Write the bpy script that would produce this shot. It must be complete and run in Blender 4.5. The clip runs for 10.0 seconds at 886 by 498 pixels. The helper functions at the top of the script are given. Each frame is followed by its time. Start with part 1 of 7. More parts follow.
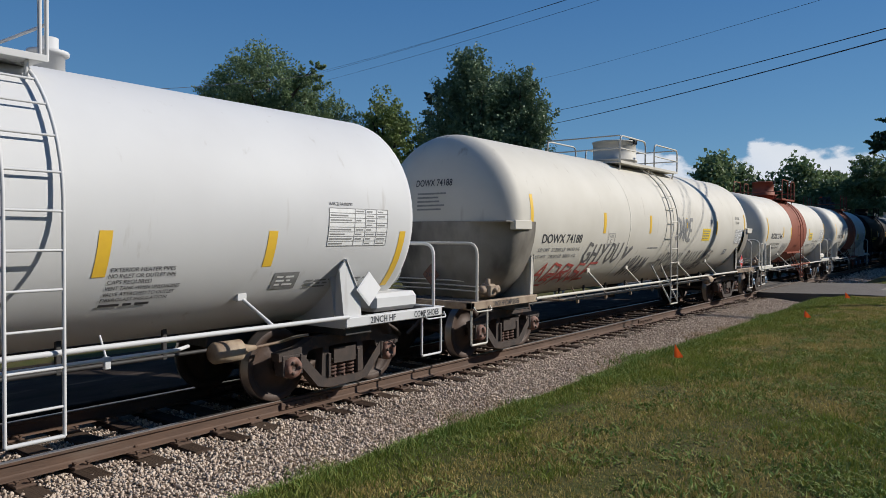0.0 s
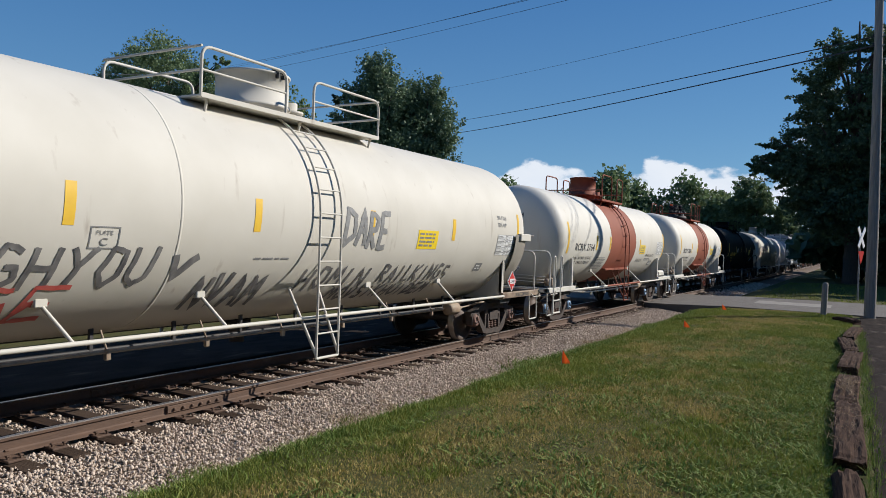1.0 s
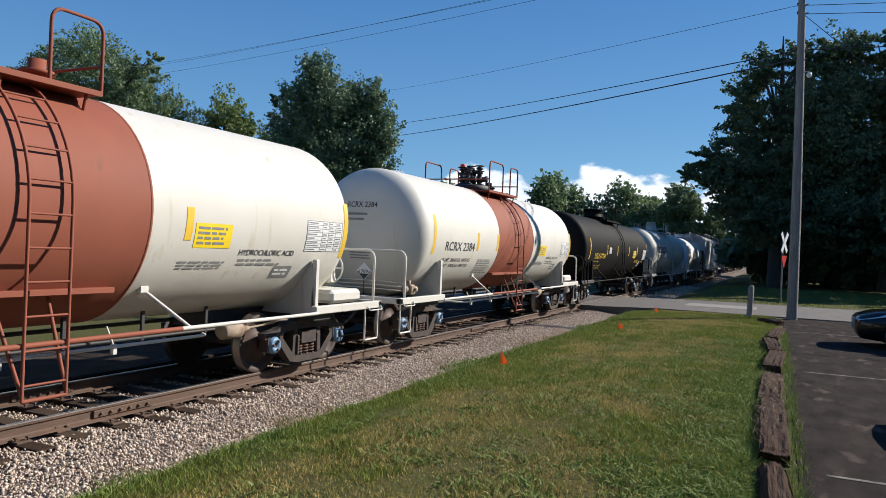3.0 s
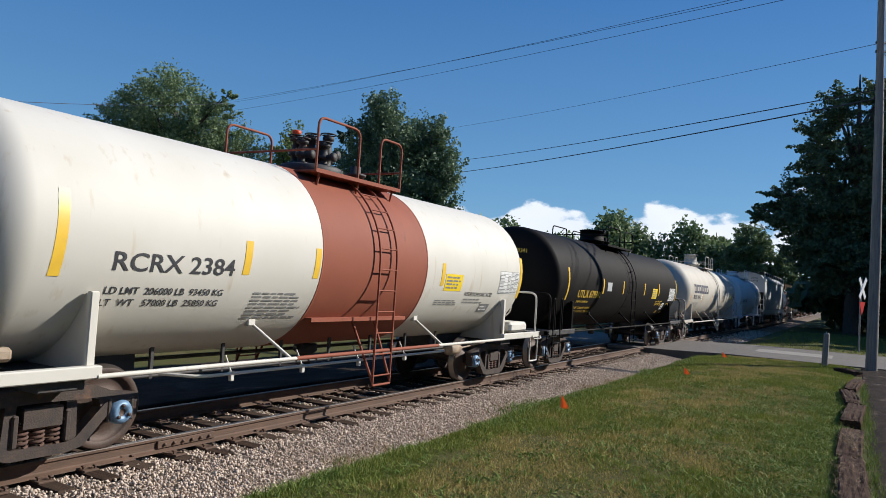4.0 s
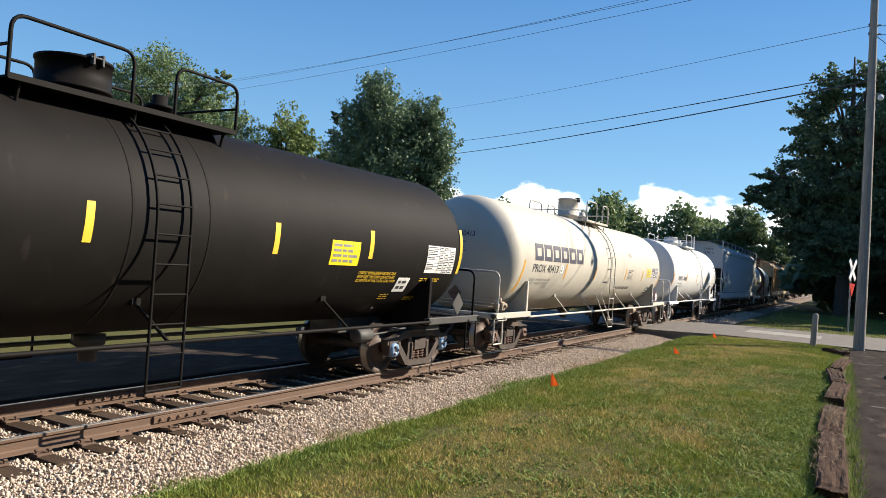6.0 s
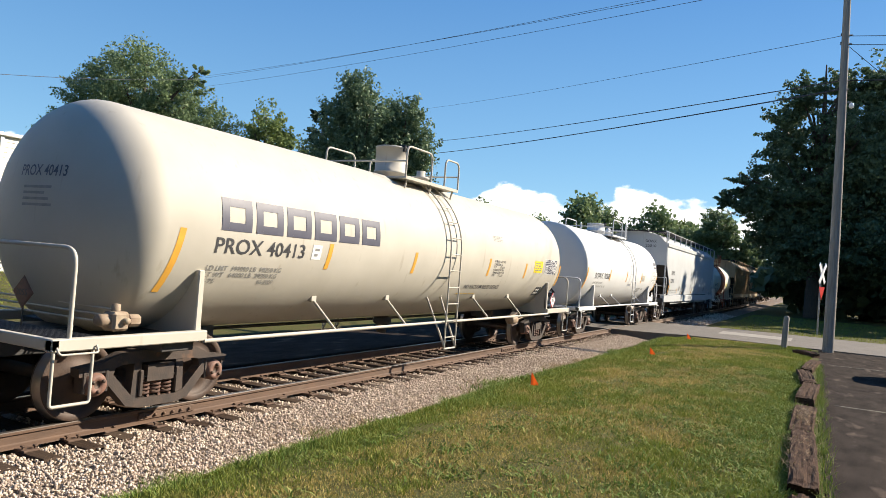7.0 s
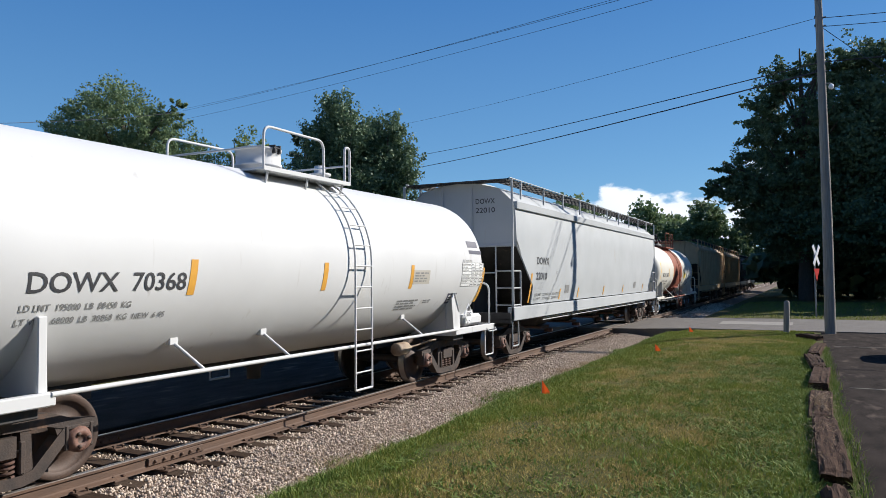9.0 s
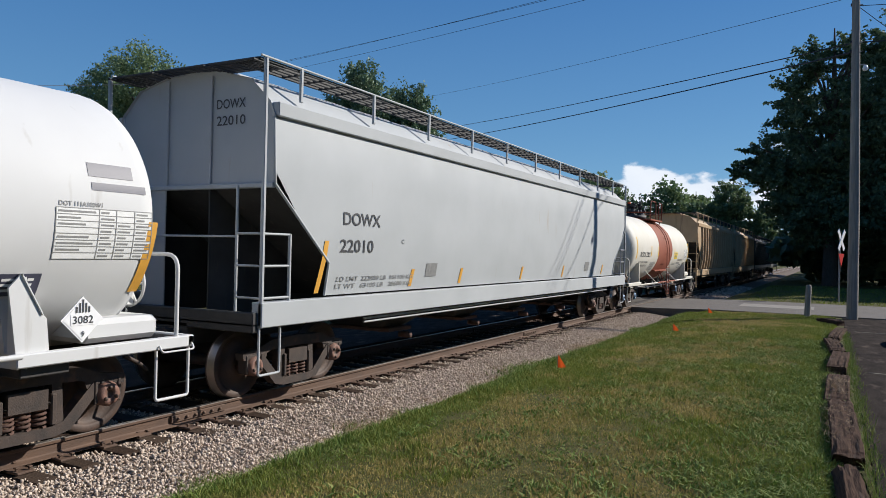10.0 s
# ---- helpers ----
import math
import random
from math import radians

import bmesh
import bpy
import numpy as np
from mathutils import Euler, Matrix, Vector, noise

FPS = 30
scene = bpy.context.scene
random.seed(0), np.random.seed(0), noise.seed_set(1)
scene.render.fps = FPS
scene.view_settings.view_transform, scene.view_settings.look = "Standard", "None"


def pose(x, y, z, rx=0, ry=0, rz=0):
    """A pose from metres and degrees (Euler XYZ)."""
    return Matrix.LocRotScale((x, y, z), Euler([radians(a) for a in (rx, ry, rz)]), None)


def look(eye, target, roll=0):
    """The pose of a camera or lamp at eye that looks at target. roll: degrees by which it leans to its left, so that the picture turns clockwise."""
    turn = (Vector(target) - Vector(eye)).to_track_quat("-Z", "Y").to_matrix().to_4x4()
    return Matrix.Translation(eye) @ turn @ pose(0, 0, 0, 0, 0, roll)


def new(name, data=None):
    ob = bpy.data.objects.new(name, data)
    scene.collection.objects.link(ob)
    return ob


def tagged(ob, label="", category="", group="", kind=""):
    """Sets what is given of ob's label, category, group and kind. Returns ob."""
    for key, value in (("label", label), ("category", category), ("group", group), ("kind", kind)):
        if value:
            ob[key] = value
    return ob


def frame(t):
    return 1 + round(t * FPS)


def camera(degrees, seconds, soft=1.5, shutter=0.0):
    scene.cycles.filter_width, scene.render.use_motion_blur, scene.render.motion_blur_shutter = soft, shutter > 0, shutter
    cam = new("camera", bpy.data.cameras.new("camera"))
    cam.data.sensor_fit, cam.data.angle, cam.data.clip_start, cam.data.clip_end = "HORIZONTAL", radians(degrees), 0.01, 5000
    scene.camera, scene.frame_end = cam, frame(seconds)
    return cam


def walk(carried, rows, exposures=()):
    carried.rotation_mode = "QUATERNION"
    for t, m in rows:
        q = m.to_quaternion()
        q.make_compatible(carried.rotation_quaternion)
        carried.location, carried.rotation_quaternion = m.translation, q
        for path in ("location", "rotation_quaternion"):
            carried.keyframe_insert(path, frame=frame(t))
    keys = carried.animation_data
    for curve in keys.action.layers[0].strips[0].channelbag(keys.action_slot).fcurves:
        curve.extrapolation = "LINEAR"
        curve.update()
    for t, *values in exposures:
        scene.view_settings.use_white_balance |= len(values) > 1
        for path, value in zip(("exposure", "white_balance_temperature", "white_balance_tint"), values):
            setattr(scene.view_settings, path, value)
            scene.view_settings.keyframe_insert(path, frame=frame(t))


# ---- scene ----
cam = camera(63.3, 10.0, soft=0.7)
PATH = [  # seconds, x, y, z, tilt, lean, turn
    (0.0, 7.946, 0.153, 2.098, 88.95, -0.18, 37.33),
    (0.5, 8.062, 0.087, 2.130, 89.75, -1.14, 32.67),
    (1.0, 8.130, 0.081, 2.109, 89.51, -1.96, 29.79),
    (1.5, 8.150, 0.105, 2.098, 89.39, -1.90, 26.82),
    (2.0, 8.157, 0.055, 2.100, 89.87, -1.90, 24.61),
    (2.5, 8.181, 0.074, 2.089, 89.35, -2.42, 25.27),
    (2.7, 8.166, 0.091, 2.065, 89.31, -2.73, 24.44),
    (3.8, 8.007, 0.108, 2.075, 92.83, -1.36, 28.43),
    (4.0, 8.082, 0.126, 2.133, 92.53, -3.65, 29.75),
    (4.5, 8.122, 0.073, 2.077, 92.62, -3.73, 29.58),
    (5.0, 8.044, 0.123, 2.050, 91.58, -2.63, 30.40),
    (5.2, 8.050, 0.110, 2.039, 91.56, -2.91, 29.85),
    (6.3, 8.224, -0.064, 2.112, 90.89, -4.49, 28.69),
    (6.5, 8.201, -0.138, 2.106, 91.32, -4.70, 27.49),
    (7.0, 8.161, -0.157, 2.100, 91.20, -4.35, 27.45),
    (7.5, 8.185, -0.241, 2.106, 89.77, -3.66, 25.97),
    (8.0, 8.136, -0.130, 2.125, 88.62, -0.74, 24.53),
    (8.5, 7.986, -0.087, 2.107, 91.04, -2.58, 26.07),
    (9.0, 7.944, -0.073, 2.130, 92.22, 0.45, 26.79),
    (9.5, 7.990, -0.131, 2.122, 90.58, -0.56, 27.39),
    (10.0, 7.971, -0.138, 2.088, 90.16, -1.28, 28.36),
]
EXPOSURES = [  # seconds, stops, kelvin, tint
    (0.0, 0.08, 6500, 10), (0.5, 0.12, 6500, 10), (1.0, 0.27, 6500, 10), (1.5, 0.32, 6600, 10), (2.5, 0.6, 6600, 10), (4.0, 0.44, 6500, 10), (4.5, 0.31, 6500, 10), (5.0, 0.46, 6600, 10),
    (6.5, 1.30, 7600, 10), (7.0, 1.16, 7500, 10), (7.5, 0.76, 6700, 10), (8.0, 0.70, 6550, 10), (8.5, 0.68, 6500, 10), (9.0, 0.60, 6500, 10), (9.5, 0.40, 6500, 10), (10.0, 0.36, 6500, 10)]
walk(cam, [(t, pose(*row)) for t, *row in PATH], EXPOSURES)

# how far the train has rolled towards the camera, by seconds
ROLLED = [
    (0.0, 0.20),
    (0.5, 5.10),
    (1.0, 10.01),
    (1.5, 14.86),
    (2.0, 19.59),
    (2.5, 24.39),
    (2.7, 26.32),
    (3.8, 37.02),
    (4.0, 38.98),
    (4.5, 43.76),
    (5.0, 48.52),
    (5.2, 50.46),
    (6.3, 61.29),
    (6.5, 63.28),
    (7.0, 68.37),
    (7.5, 73.54),
    (8.0, 78.58),
    (8.5, 83.53),
    (9.0, 88.30),
    (9.5, 93.10),
    (10.0, 97.84),
]

# ---- world, sun ----
SUN_TURN, SUN_UP = 45.0, 31.0   # degrees from +x towards +y, and above the horizon
world = bpy.data.worlds.new("sky")
scene.world = world
world.use_nodes = True
wn, wl = world.node_tree.nodes, world.node_tree.links
wn.clear()
w_out = wn.new("ShaderNodeOutputWorld")
w_bg = wn.new("ShaderNodeBackground")
w_sky = wn.new("ShaderNodeTexSky")
w_sky.sky_type = "NISHITA"
w_sky.sun_disc = False
w_sky.sun_elevation = radians(SUN_UP)
w_sky.sun_rotation = radians(90 - SUN_TURN)
w_sky.air_density, w_sky.dust_density, w_sky.ozone_density = 0.9, 0.0, 4.0
w_bg.inputs["Strength"].default_value = 0.084
# low cumulus over the horizon
w_co = wn.new("ShaderNodeTexCoord")
w_map = wn.new("ShaderNodeMapping")
w_map.inputs["Scale"].default_value = (5.0, 5.0, 9.0)
w_map.inputs["Location"].default_value = (1.7, 0.4, 0.2)
w_noise = wn.new("ShaderNodeTexNoise")
w_noise.inputs["Scale"].default_value = 1.6
w_noise.inputs["Detail"].default_value = 9.0
w_noise.inputs["Roughness"].default_value = 0.52
w_sep = wn.new("ShaderNodeSeparateXYZ")
w_up = wn.new("ShaderNodeMapRange")
w_up.inputs["From Min"].default_value, w_up.inputs["From Max"].default_value = 0.07, 0.18
w_up.inputs["To Min"].default_value, w_up.inputs["To Max"].default_value = 0.21, -0.22
w_add = wn.new("ShaderNodeMath")
w_cov = wn.new("ShaderNodeMapRange")
w_cov.interpolation_type = "SMOOTHSTEP"
w_cov.inputs["From Min"].default_value, w_cov.inputs["From Max"].default_value = 0.56, 0.62
w_cloud = wn.new("ShaderNodeMix")
w_cloud.data_type = "RGBA"
w_tone = wn.new("ShaderNodeMix")
w_tone.data_type = "RGBA"
w_tone.inputs[6].default_value = (5.8, 6.8, 8.4, 1)
w_tone.inputs[7].default_value = (9.2, 9.5, 9.8, 1)
wl.new(w_co.outputs["Generated"], w_map.inputs["Vector"])
wl.new(w_map.outputs[0], w_noise.inputs["Vector"])
wl.new(w_co.outputs["Generated"], w_sep.inputs[0])
wl.new(w_sep.outputs["Z"], w_up.inputs["Value"])
wl.new(w_noise.outputs["Fac"], w_add.inputs[0])
wl.new(w_up.outputs[0], w_add.inputs[1])
wl.new(w_add.outputs[0], w_cov.inputs["Value"])
wl.new(w_noise.outputs["Fac"], w_tone.inputs[0])
wl.new(w_cov.outputs[0], w_cloud.inputs[0])
w_hue = wn.new("ShaderNodeHueSaturation")
w_hue.inputs["Saturation"].default_value = 1.16
wl.new(w_sky.outputs[0], w_hue.inputs["Color"])
# clear air: an even blue from horizon to zenith, mixed with the sky's own glow
w_rise = wn.new("ShaderNodeMapRange")
w_rise.inputs["From Min"].default_value, w_rise.inputs["From Max"].default_value = 0.06, 0.46
w_air = wn.new("ShaderNodeMix")
w_air.data_type = "RGBA"
w_air.inputs[6].default_value = (1.35, 3.2, 5.4, 1)
w_air.inputs[7].default_value = (0.22, 1.28, 3.95, 1)
w_even = wn.new("ShaderNodeMix")
w_even.data_type = "RGBA"
w_even.inputs[0].default_value = 0.7
wl.new(w_sep.outputs["Z"], w_rise.inputs["Value"])
wl.new(w_rise.outputs[0], w_air.inputs[0])
wl.new(w_hue.outputs[0], w_even.inputs[6])
wl.new(w_air.outputs[2], w_even.inputs[7])
wl.new(w_even.outputs[2], w_cloud.inputs[6])
wl.new(w_tone.outputs[2], w_cloud.inputs[7])
wl.new(w_cloud.outputs[2], w_bg.inputs["Color"])
wl.new(w_bg.outputs[0], w_out.inputs[0])

sun = new("sun", bpy.data.lights.new("sun", "SUN"))
sun.data.energy, sun.data.angle, sun.data.color = 4.8, radians(0.53), (1.0, 0.955, 0.885)
sun.matrix_world = look((0, 0, 40), (-math.cos(radians(SUN_TURN)) * math.cos(radians(SUN_UP)) * 40,
                                     -math.sin(radians(SUN_TURN)) * math.cos(radians(SUN_UP)) * 40,
                                     40 - math.sin(radians(SUN_UP)) * 40))


# ---- materials ----
def material(name, base, other=None, rough=0.6, metal=0.0, grain=(6.0, 0.5), stain=None, bump=(40.0, 0.1), stretch=(1, 1, 1),
             island=None, each=None, spec=0.5, thin=0.0):
    """base and other: two shades mixed by noise of scale grain[0], contrast grain[1]; stain: (colour, scale, coverage, stretch);
    island: a third shade by piece; each: by object; thin: light let through."""
    m = bpy.data.materials.new(name)
    m.use_nodes = True
    n, l = m.node_tree.nodes, m.node_tree.links
    b = n["Principled BSDF"]
    b.inputs["Roughness"].default_value = rough
    b.inputs["Metallic"].default_value = metal
    b.inputs["Specular IOR Level"].default_value = spec
    co = n.new("ShaderNodeTexCoord")
    mp = n.new("ShaderNodeMapping")
    mp.inputs["Scale"].default_value = stretch
    l.new(co.outputs["Object"], mp.inputs["Vector"])
    no = n.new("ShaderNodeTexNoise")
    no.inputs["Scale"].default_value, no.inputs["Detail"].default_value = grain[0], 6.0
    l.new(mp.outputs[0], no.inputs["Vector"])
    rg = n.new("ShaderNodeMapRange")
    rg.inputs["From Min"].default_value, rg.inputs["From Max"].default_value = 0.5 - 0.5 * (1 - grain[1]) - 0.02, 0.5 + 0.5 * (1 - grain[1]) + 0.02
    l.new(no.outputs["Fac"], rg.inputs["Value"])

    def mix(factor, a, c):
        x = n.new("ShaderNodeMix")
        x.data_type = "RGBA"
        for socket, value in ((x.inputs[0], factor), (x.inputs[6], a), (x.inputs[7], c)):
            if isinstance(value, bpy.types.NodeSocket):
                l.new(value, socket)
            elif isinstance(value, (int, float)):
                socket.default_value = value
            else:
                socket.default_value = (*value, 1)
        return x.outputs[2]

    col = mix(rg.outputs[0], base, other or tuple(c * 0.82 for c in base))
    if island:
        ge = n.new("ShaderNodeNewGeometry")
        col = mix(ge.outputs["Random Per Island"], col, mix(0.75, col, island))
    if each:
        oi = n.new("ShaderNodeObjectInfo")
        col = mix(oi.outputs["Random"], col, mix(0.75, col, each))
    if stain:
        colour, scale, cover, st = stain
        m2 = n.new("ShaderNodeMapping")
        m2.inputs["Scale"].default_value = st
        l.new(co.outputs["Object"], m2.inputs["Vector"])
        n2 = n.new("ShaderNodeTexNoise")
        n2.inputs["Scale"].default_value, n2.inputs["Detail"].default_value = scale, 8.0
        l.new(m2.outputs[0], n2.inputs["Vector"])
        r2 = n.new("ShaderNodeMapRange")
        r2.inputs["From Min"].default_value, r2.inputs["From Max"].default_value = 0.72 - cover * 0.4, 0.86 - cover * 0.25
        l.new(n2.outputs["Fac"], r2.inputs["Value"])
        col = mix(r2.outputs[0], col, colour)
    l.new(col, b.inputs["Base Color"])
    if bump[1]:
        nb = n.new("ShaderNodeTexNoise")
        nb.inputs["Scale"].default_value, nb.inputs["Detail"].default_value = bump[0], 4.0
        l.new(mp.outputs[0], nb.inputs["Vector"])
        bp = n.new("ShaderNodeBump")
        bp.inputs["Strength"].default_value, bp.inputs["Distance"].default_value = bump[1], 0.02
        l.new(nb.outputs["Fac"], bp.inputs["Height"])
        l.new(bp.outputs[0], b.inputs["Normal"])
    if thin:
        tr = n.new("ShaderNodeBsdfTranslucent")
        l.new(col, tr.inputs["Color"])
        ms = n.new("ShaderNodeMixShader")
        ms.inputs[0].default_value = thin
        l.new(b.outputs[0], ms.inputs[1])
        l.new(tr.outputs[0], ms.inputs[2])
        l.new(ms.outputs[0], n["Material Output"].inputs[0])
    return m


STREAK = (4.0, 4.0, 0.45)
M = {}
M["white_paint"] = material("white_paint", (0.61, 0.585, 0.525), (0.55, 0.525, 0.455), 0.58, spec=0.28, grain=(1.2, 0.5), stain=((0.47, 0.40, 0.29), 1.6, 0.24, STREAK), bump=(3.0, 0.03))
M["cool_white_paint"] = material("cool_white_paint", (0.585, 0.587, 0.58), (0.535, 0.535, 0.53), 0.62, spec=0.25, grain=(1.0, 0.5), stain=((0.40, 0.38, 0.35), 1.5, 0.14, STREAK), bump=(3.0, 0.03))
M["cream_paint"] = material("cream_paint", (0.475, 0.445, 0.385), (0.41, 0.38, 0.325), 0.62, spec=0.25, grain=(1.4, 0.5), stain=((0.33, 0.29, 0.23), 1.7, 0.22, STREAK), bump=(3.0, 0.04))
M["old_white_paint"] = material("old_white_paint", (0.60, 0.57, 0.50), (0.53, 0.50, 0.43), 0.62, spec=0.25, grain=(1.3, 0.5), stain=((0.36, 0.31, 0.25), 1.4, 0.18, STREAK), bump=(3.0, 0.04))
M["black_paint"] = material("black_paint", (0.0072, 0.0063, 0.0060), (0.0108, 0.0095, 0.0088), 0.64, grain=(1.5, 0.5), stain=((0.026, 0.021, 0.018), 1.8, 0.2, STREAK), bump=(3.0, 0.03), spec=0.09)
M["brown_paint"] = material("brown_paint", (0.275, 0.085, 0.050), (0.235, 0.074, 0.045), 0.68, spec=0.2, grain=(1.6, 0.5), stain=((0.18, 0.075, 0.045), 1.8, 0.24, STREAK), bump=(4.0, 0.05))
M["grey_paint"] = material("grey_paint", (0.42, 0.435, 0.44), (0.365, 0.38, 0.385), 0.65, spec=0.25, grain=(1.1, 0.5), stain=((0.34, 0.27, 0.20), 1.3, 0.1, STREAK), bump=(3.0, 0.04))
M["tan_paint"] = material("tan_paint", (0.42, 0.29, 0.16), (0.33, 0.22, 0.12), 0.6, grain=(1.5, 0.5), stain=((0.14, 0.09, 0.06), 1.6, 0.3, STREAK), bump=(4.0, 0.05))
M["cast_steel"] = material("cast_steel", (0.062, 0.042, 0.032), (0.030, 0.023, 0.020), 0.75, grain=(7.0, 0.6), stain=((0.15, 0.075, 0.04), 5.0, 0.35, (1, 1, 1)), bump=(50.0, 0.25))
M["wheel_steel"] = material("wheel_steel", (0.080, 0.048, 0.034), (0.050, 0.034, 0.027), 0.65, 0.2, grain=(6.0, 0.6), bump=(40.0, 0.15))
M["tread_steel"] = material("tread_steel", (0.30, 0.27, 0.25), (0.22, 0.19, 0.17), 0.3, 0.9, bump=(60.0, 0.05))
M["bearing_blue"] = material("bearing_blue", (0.16, 0.28, 0.42), (0.10, 0.17, 0.26), 0.5, 0.2, grain=(20.0, 0.6), bump=(60.0, 0.1))
M["sooty_paint"] = material("sooty_paint", (0.30, 0.275, 0.235), (0.19, 0.17, 0.14), 0.6, grain=(1.6, 0.65), stain=((0.045, 0.036, 0.030), 1.3, 0.55, (1, 1, 0.5)), bump=(6.0, 0.06))
M["rusty_frame"] = material("rusty_frame", (0.34, 0.27, 0.19), (0.22, 0.15, 0.10), 0.7, grain=(5.0, 0.65), stain=((0.11, 0.06, 0.038), 3.0, 0.45, (1, 1, 1)), bump=(30.0, 0.2))
M["bearing_rust"] = material("bearing_rust", (0.20, 0.10, 0.07), (0.12, 0.065, 0.05), 0.7, grain=(20.0, 0.6), bump=(60.0, 0.2))
M["dark_frame"] = material("dark_frame", (0.045, 0.042, 0.040), (0.028, 0.027, 0.027), 0.65, grain=(5.0, 0.6), stain=((0.11, 0.06, 0.04), 4.0, 0.25, (1, 1, 1)), bump=(40.0, 0.15))
M["yellow_tape"] = material("yellow_tape", (0.78, 0.50, 0.045), (0.70, 0.43, 0.05), 0.4, grain=(9.0, 0.5), bump=(60.0, 0.02))
M["orange_tape"] = material("orange_tape", (0.70, 0.36, 0.06), (0.58, 0.29, 0.05), 0.4, grain=(9.0, 0.5), bump=(60.0, 0.02))
M["yellow_panel"] = material("yellow_panel", (0.85, 0.62, 0.02), (0.80, 0.56, 0.03), 0.45, grain=(9.0, 0.5), bump=(60.0, 0.02))
M["black_ink"] = material("black_ink", (0.035, 0.035, 0.04), (0.05, 0.05, 0.055), 0.55, grain=(12.0, 0.5), bump=(60.0, 0.0))
M["grey_ink"] = material("grey_ink", (0.17, 0.17, 0.17), (0.26, 0.26, 0.25), 0.6, grain=(14.0, 0.6), bump=(60.0, 0.0))
M["navy_ink"] = material("navy_ink", (0.045, 0.048, 0.075), (0.06, 0.06, 0.09), 0.5, grain=(8.0, 0.5), bump=(60.0, 0.0))
M["red_ink"] = material("red_ink", (0.50, 0.06, 0.05), (0.55, 0.14, 0.11), 0.5, grain=(8.0, 0.5), bump=(60.0, 0.0))
M["yellow_ink"] = material("yellow_ink", (0.72, 0.47, 0.03), (0.60, 0.38, 0.04), 0.5, grain=(12.0, 0.5), bump=(60.0, 0.0))
M["white_ink"] = material("white_ink", (0.78, 0.78, 0.76), (0.68, 0.68, 0.66), 0.5, grain=(12.0, 0.5), bump=(60.0, 0.0))
M["spray_black"] = material("spray_black", (0.05, 0.05, 0.055), (0.22, 0.21, 0.20), 0.6, grain=(5.0, 0.6), bump=(60.0, 0.0))
M["rail_rust"] = material("rail_rust", (0.125, 0.072, 0.046), (0.078, 0.047, 0.032), 0.8, grain=(9.0, 0.6), stretch=(1, 0.2, 1), stain=((0.14, 0.105, 0.08), 4.0, 0.3, (1, 0.3, 1)), bump=(60.0, 0.2))
M["rail_head"] = material("rail_head", (0.30, 0.27, 0.25), (0.20, 0.165, 0.14), 0.35, 0.8, grain=(6.0, 0.5), stretch=(1, 0.1, 1), bump=(60.0, 0.05))
M["tie_wood"] = material("tie_wood", (0.060, 0.038, 0.026), (0.030, 0.020, 0.015), 0.95, grain=(10.0, 0.6), stretch=(0.25, 3, 3), each=(0.085, 0.060, 0.044), bump=(25.0, 0.5), spec=0.1)
M["timber"] = material("timber", (0.085, 0.050, 0.034), (0.030, 0.018, 0.013), 0.95, spec=0.08, grain=(9.0, 0.66), stretch=(4, 0.3, 4), stain=((0.17, 0.12, 0.09), 5.0, 0.32, (3, 0.3, 3)), bump=(22.0, 0.7))
M["stone"] = material("stone", (0.432, 0.337, 0.261), (0.221, 0.167, 0.130), 0.95, grain=(11.0, 0.6), island=(0.734, 0.616, 0.502), bump=(60.0, 0.3), spec=0.2)
M["grit"] = material("grit", (0.215, 0.165, 0.128), (0.12, 0.092, 0.072), 0.95, grain=(30.0, 0.6), stain=((0.24, 0.17, 0.125), 1.6, 0.3, (1, 1, 1)), bump=(45.0, 0.9), spec=0.1)
M["soil"] = material("soil", (0.060, 0.068, 0.020), (0.085, 0.072, 0.028), 0.95, grain=(2.5, 0.6), stain=((0.12, 0.092, 0.042), 0.7, 0.3, (1, 1, 1)), bump=(20.0, 0.8), spec=0.1)
M["grass"] = material("grass", (0.141, 0.190, 0.021), (0.075, 0.119, 0.014), 0.75, grain=(1.6, 0.6), island=(0.282, 0.288, 0.069), stain=((0.339, 0.260, 0.089), 1.3, 0.28, (1, 1, 1)), bump=(30.0, 0.0), thin=0.25, spec=0.25)
M["dry_grass"] = material("dry_grass", (0.407, 0.314, 0.105), (0.231, 0.215, 0.055), 0.8, grain=(1.9, 0.6), island=(0.528, 0.396, 0.168), bump=(30.0, 0.0), thin=0.2, spec=0.2)
M["dead_grass"] = material("dead_grass", (0.36, 0.25, 0.155), (0.24, 0.165, 0.105), 0.9, grain=(2.5, 0.6), island=(0.48, 0.37, 0.25), bump=(30.0, 0.0), thin=0.1, spec=0.1)
M["weed"] = material("weed", (0.105, 0.193, 0.029), (0.066, 0.132, 0.021), 0.75, grain=(3.0, 0.5), island=(0.264, 0.275, 0.084), bump=(30.0, 0.0), thin=0.2, spec=0.25)
M["asphalt"] = material("asphalt", (0.048, 0.037, 0.031), (0.017, 0.0132, 0.0115), 0.95, grain=(2.6, 0.60), stretch=(1.3, 0.5, 1), stain=((0.14, 0.105, 0.084), 2.4, 0.32, (1.2, 0.45, 1)), bump=(120.0, 0.5), spec=0.05)
M["road_asphalt"] = material("road_asphalt", (0.14, 0.122, 0.104), (0.095, 0.082, 0.07), 0.92, grain=(2.0, 0.5), stain=((0.11, 0.10, 0.09), 0.6, 0.35, (1, 1, 1)), bump=(100.0, 0.4))
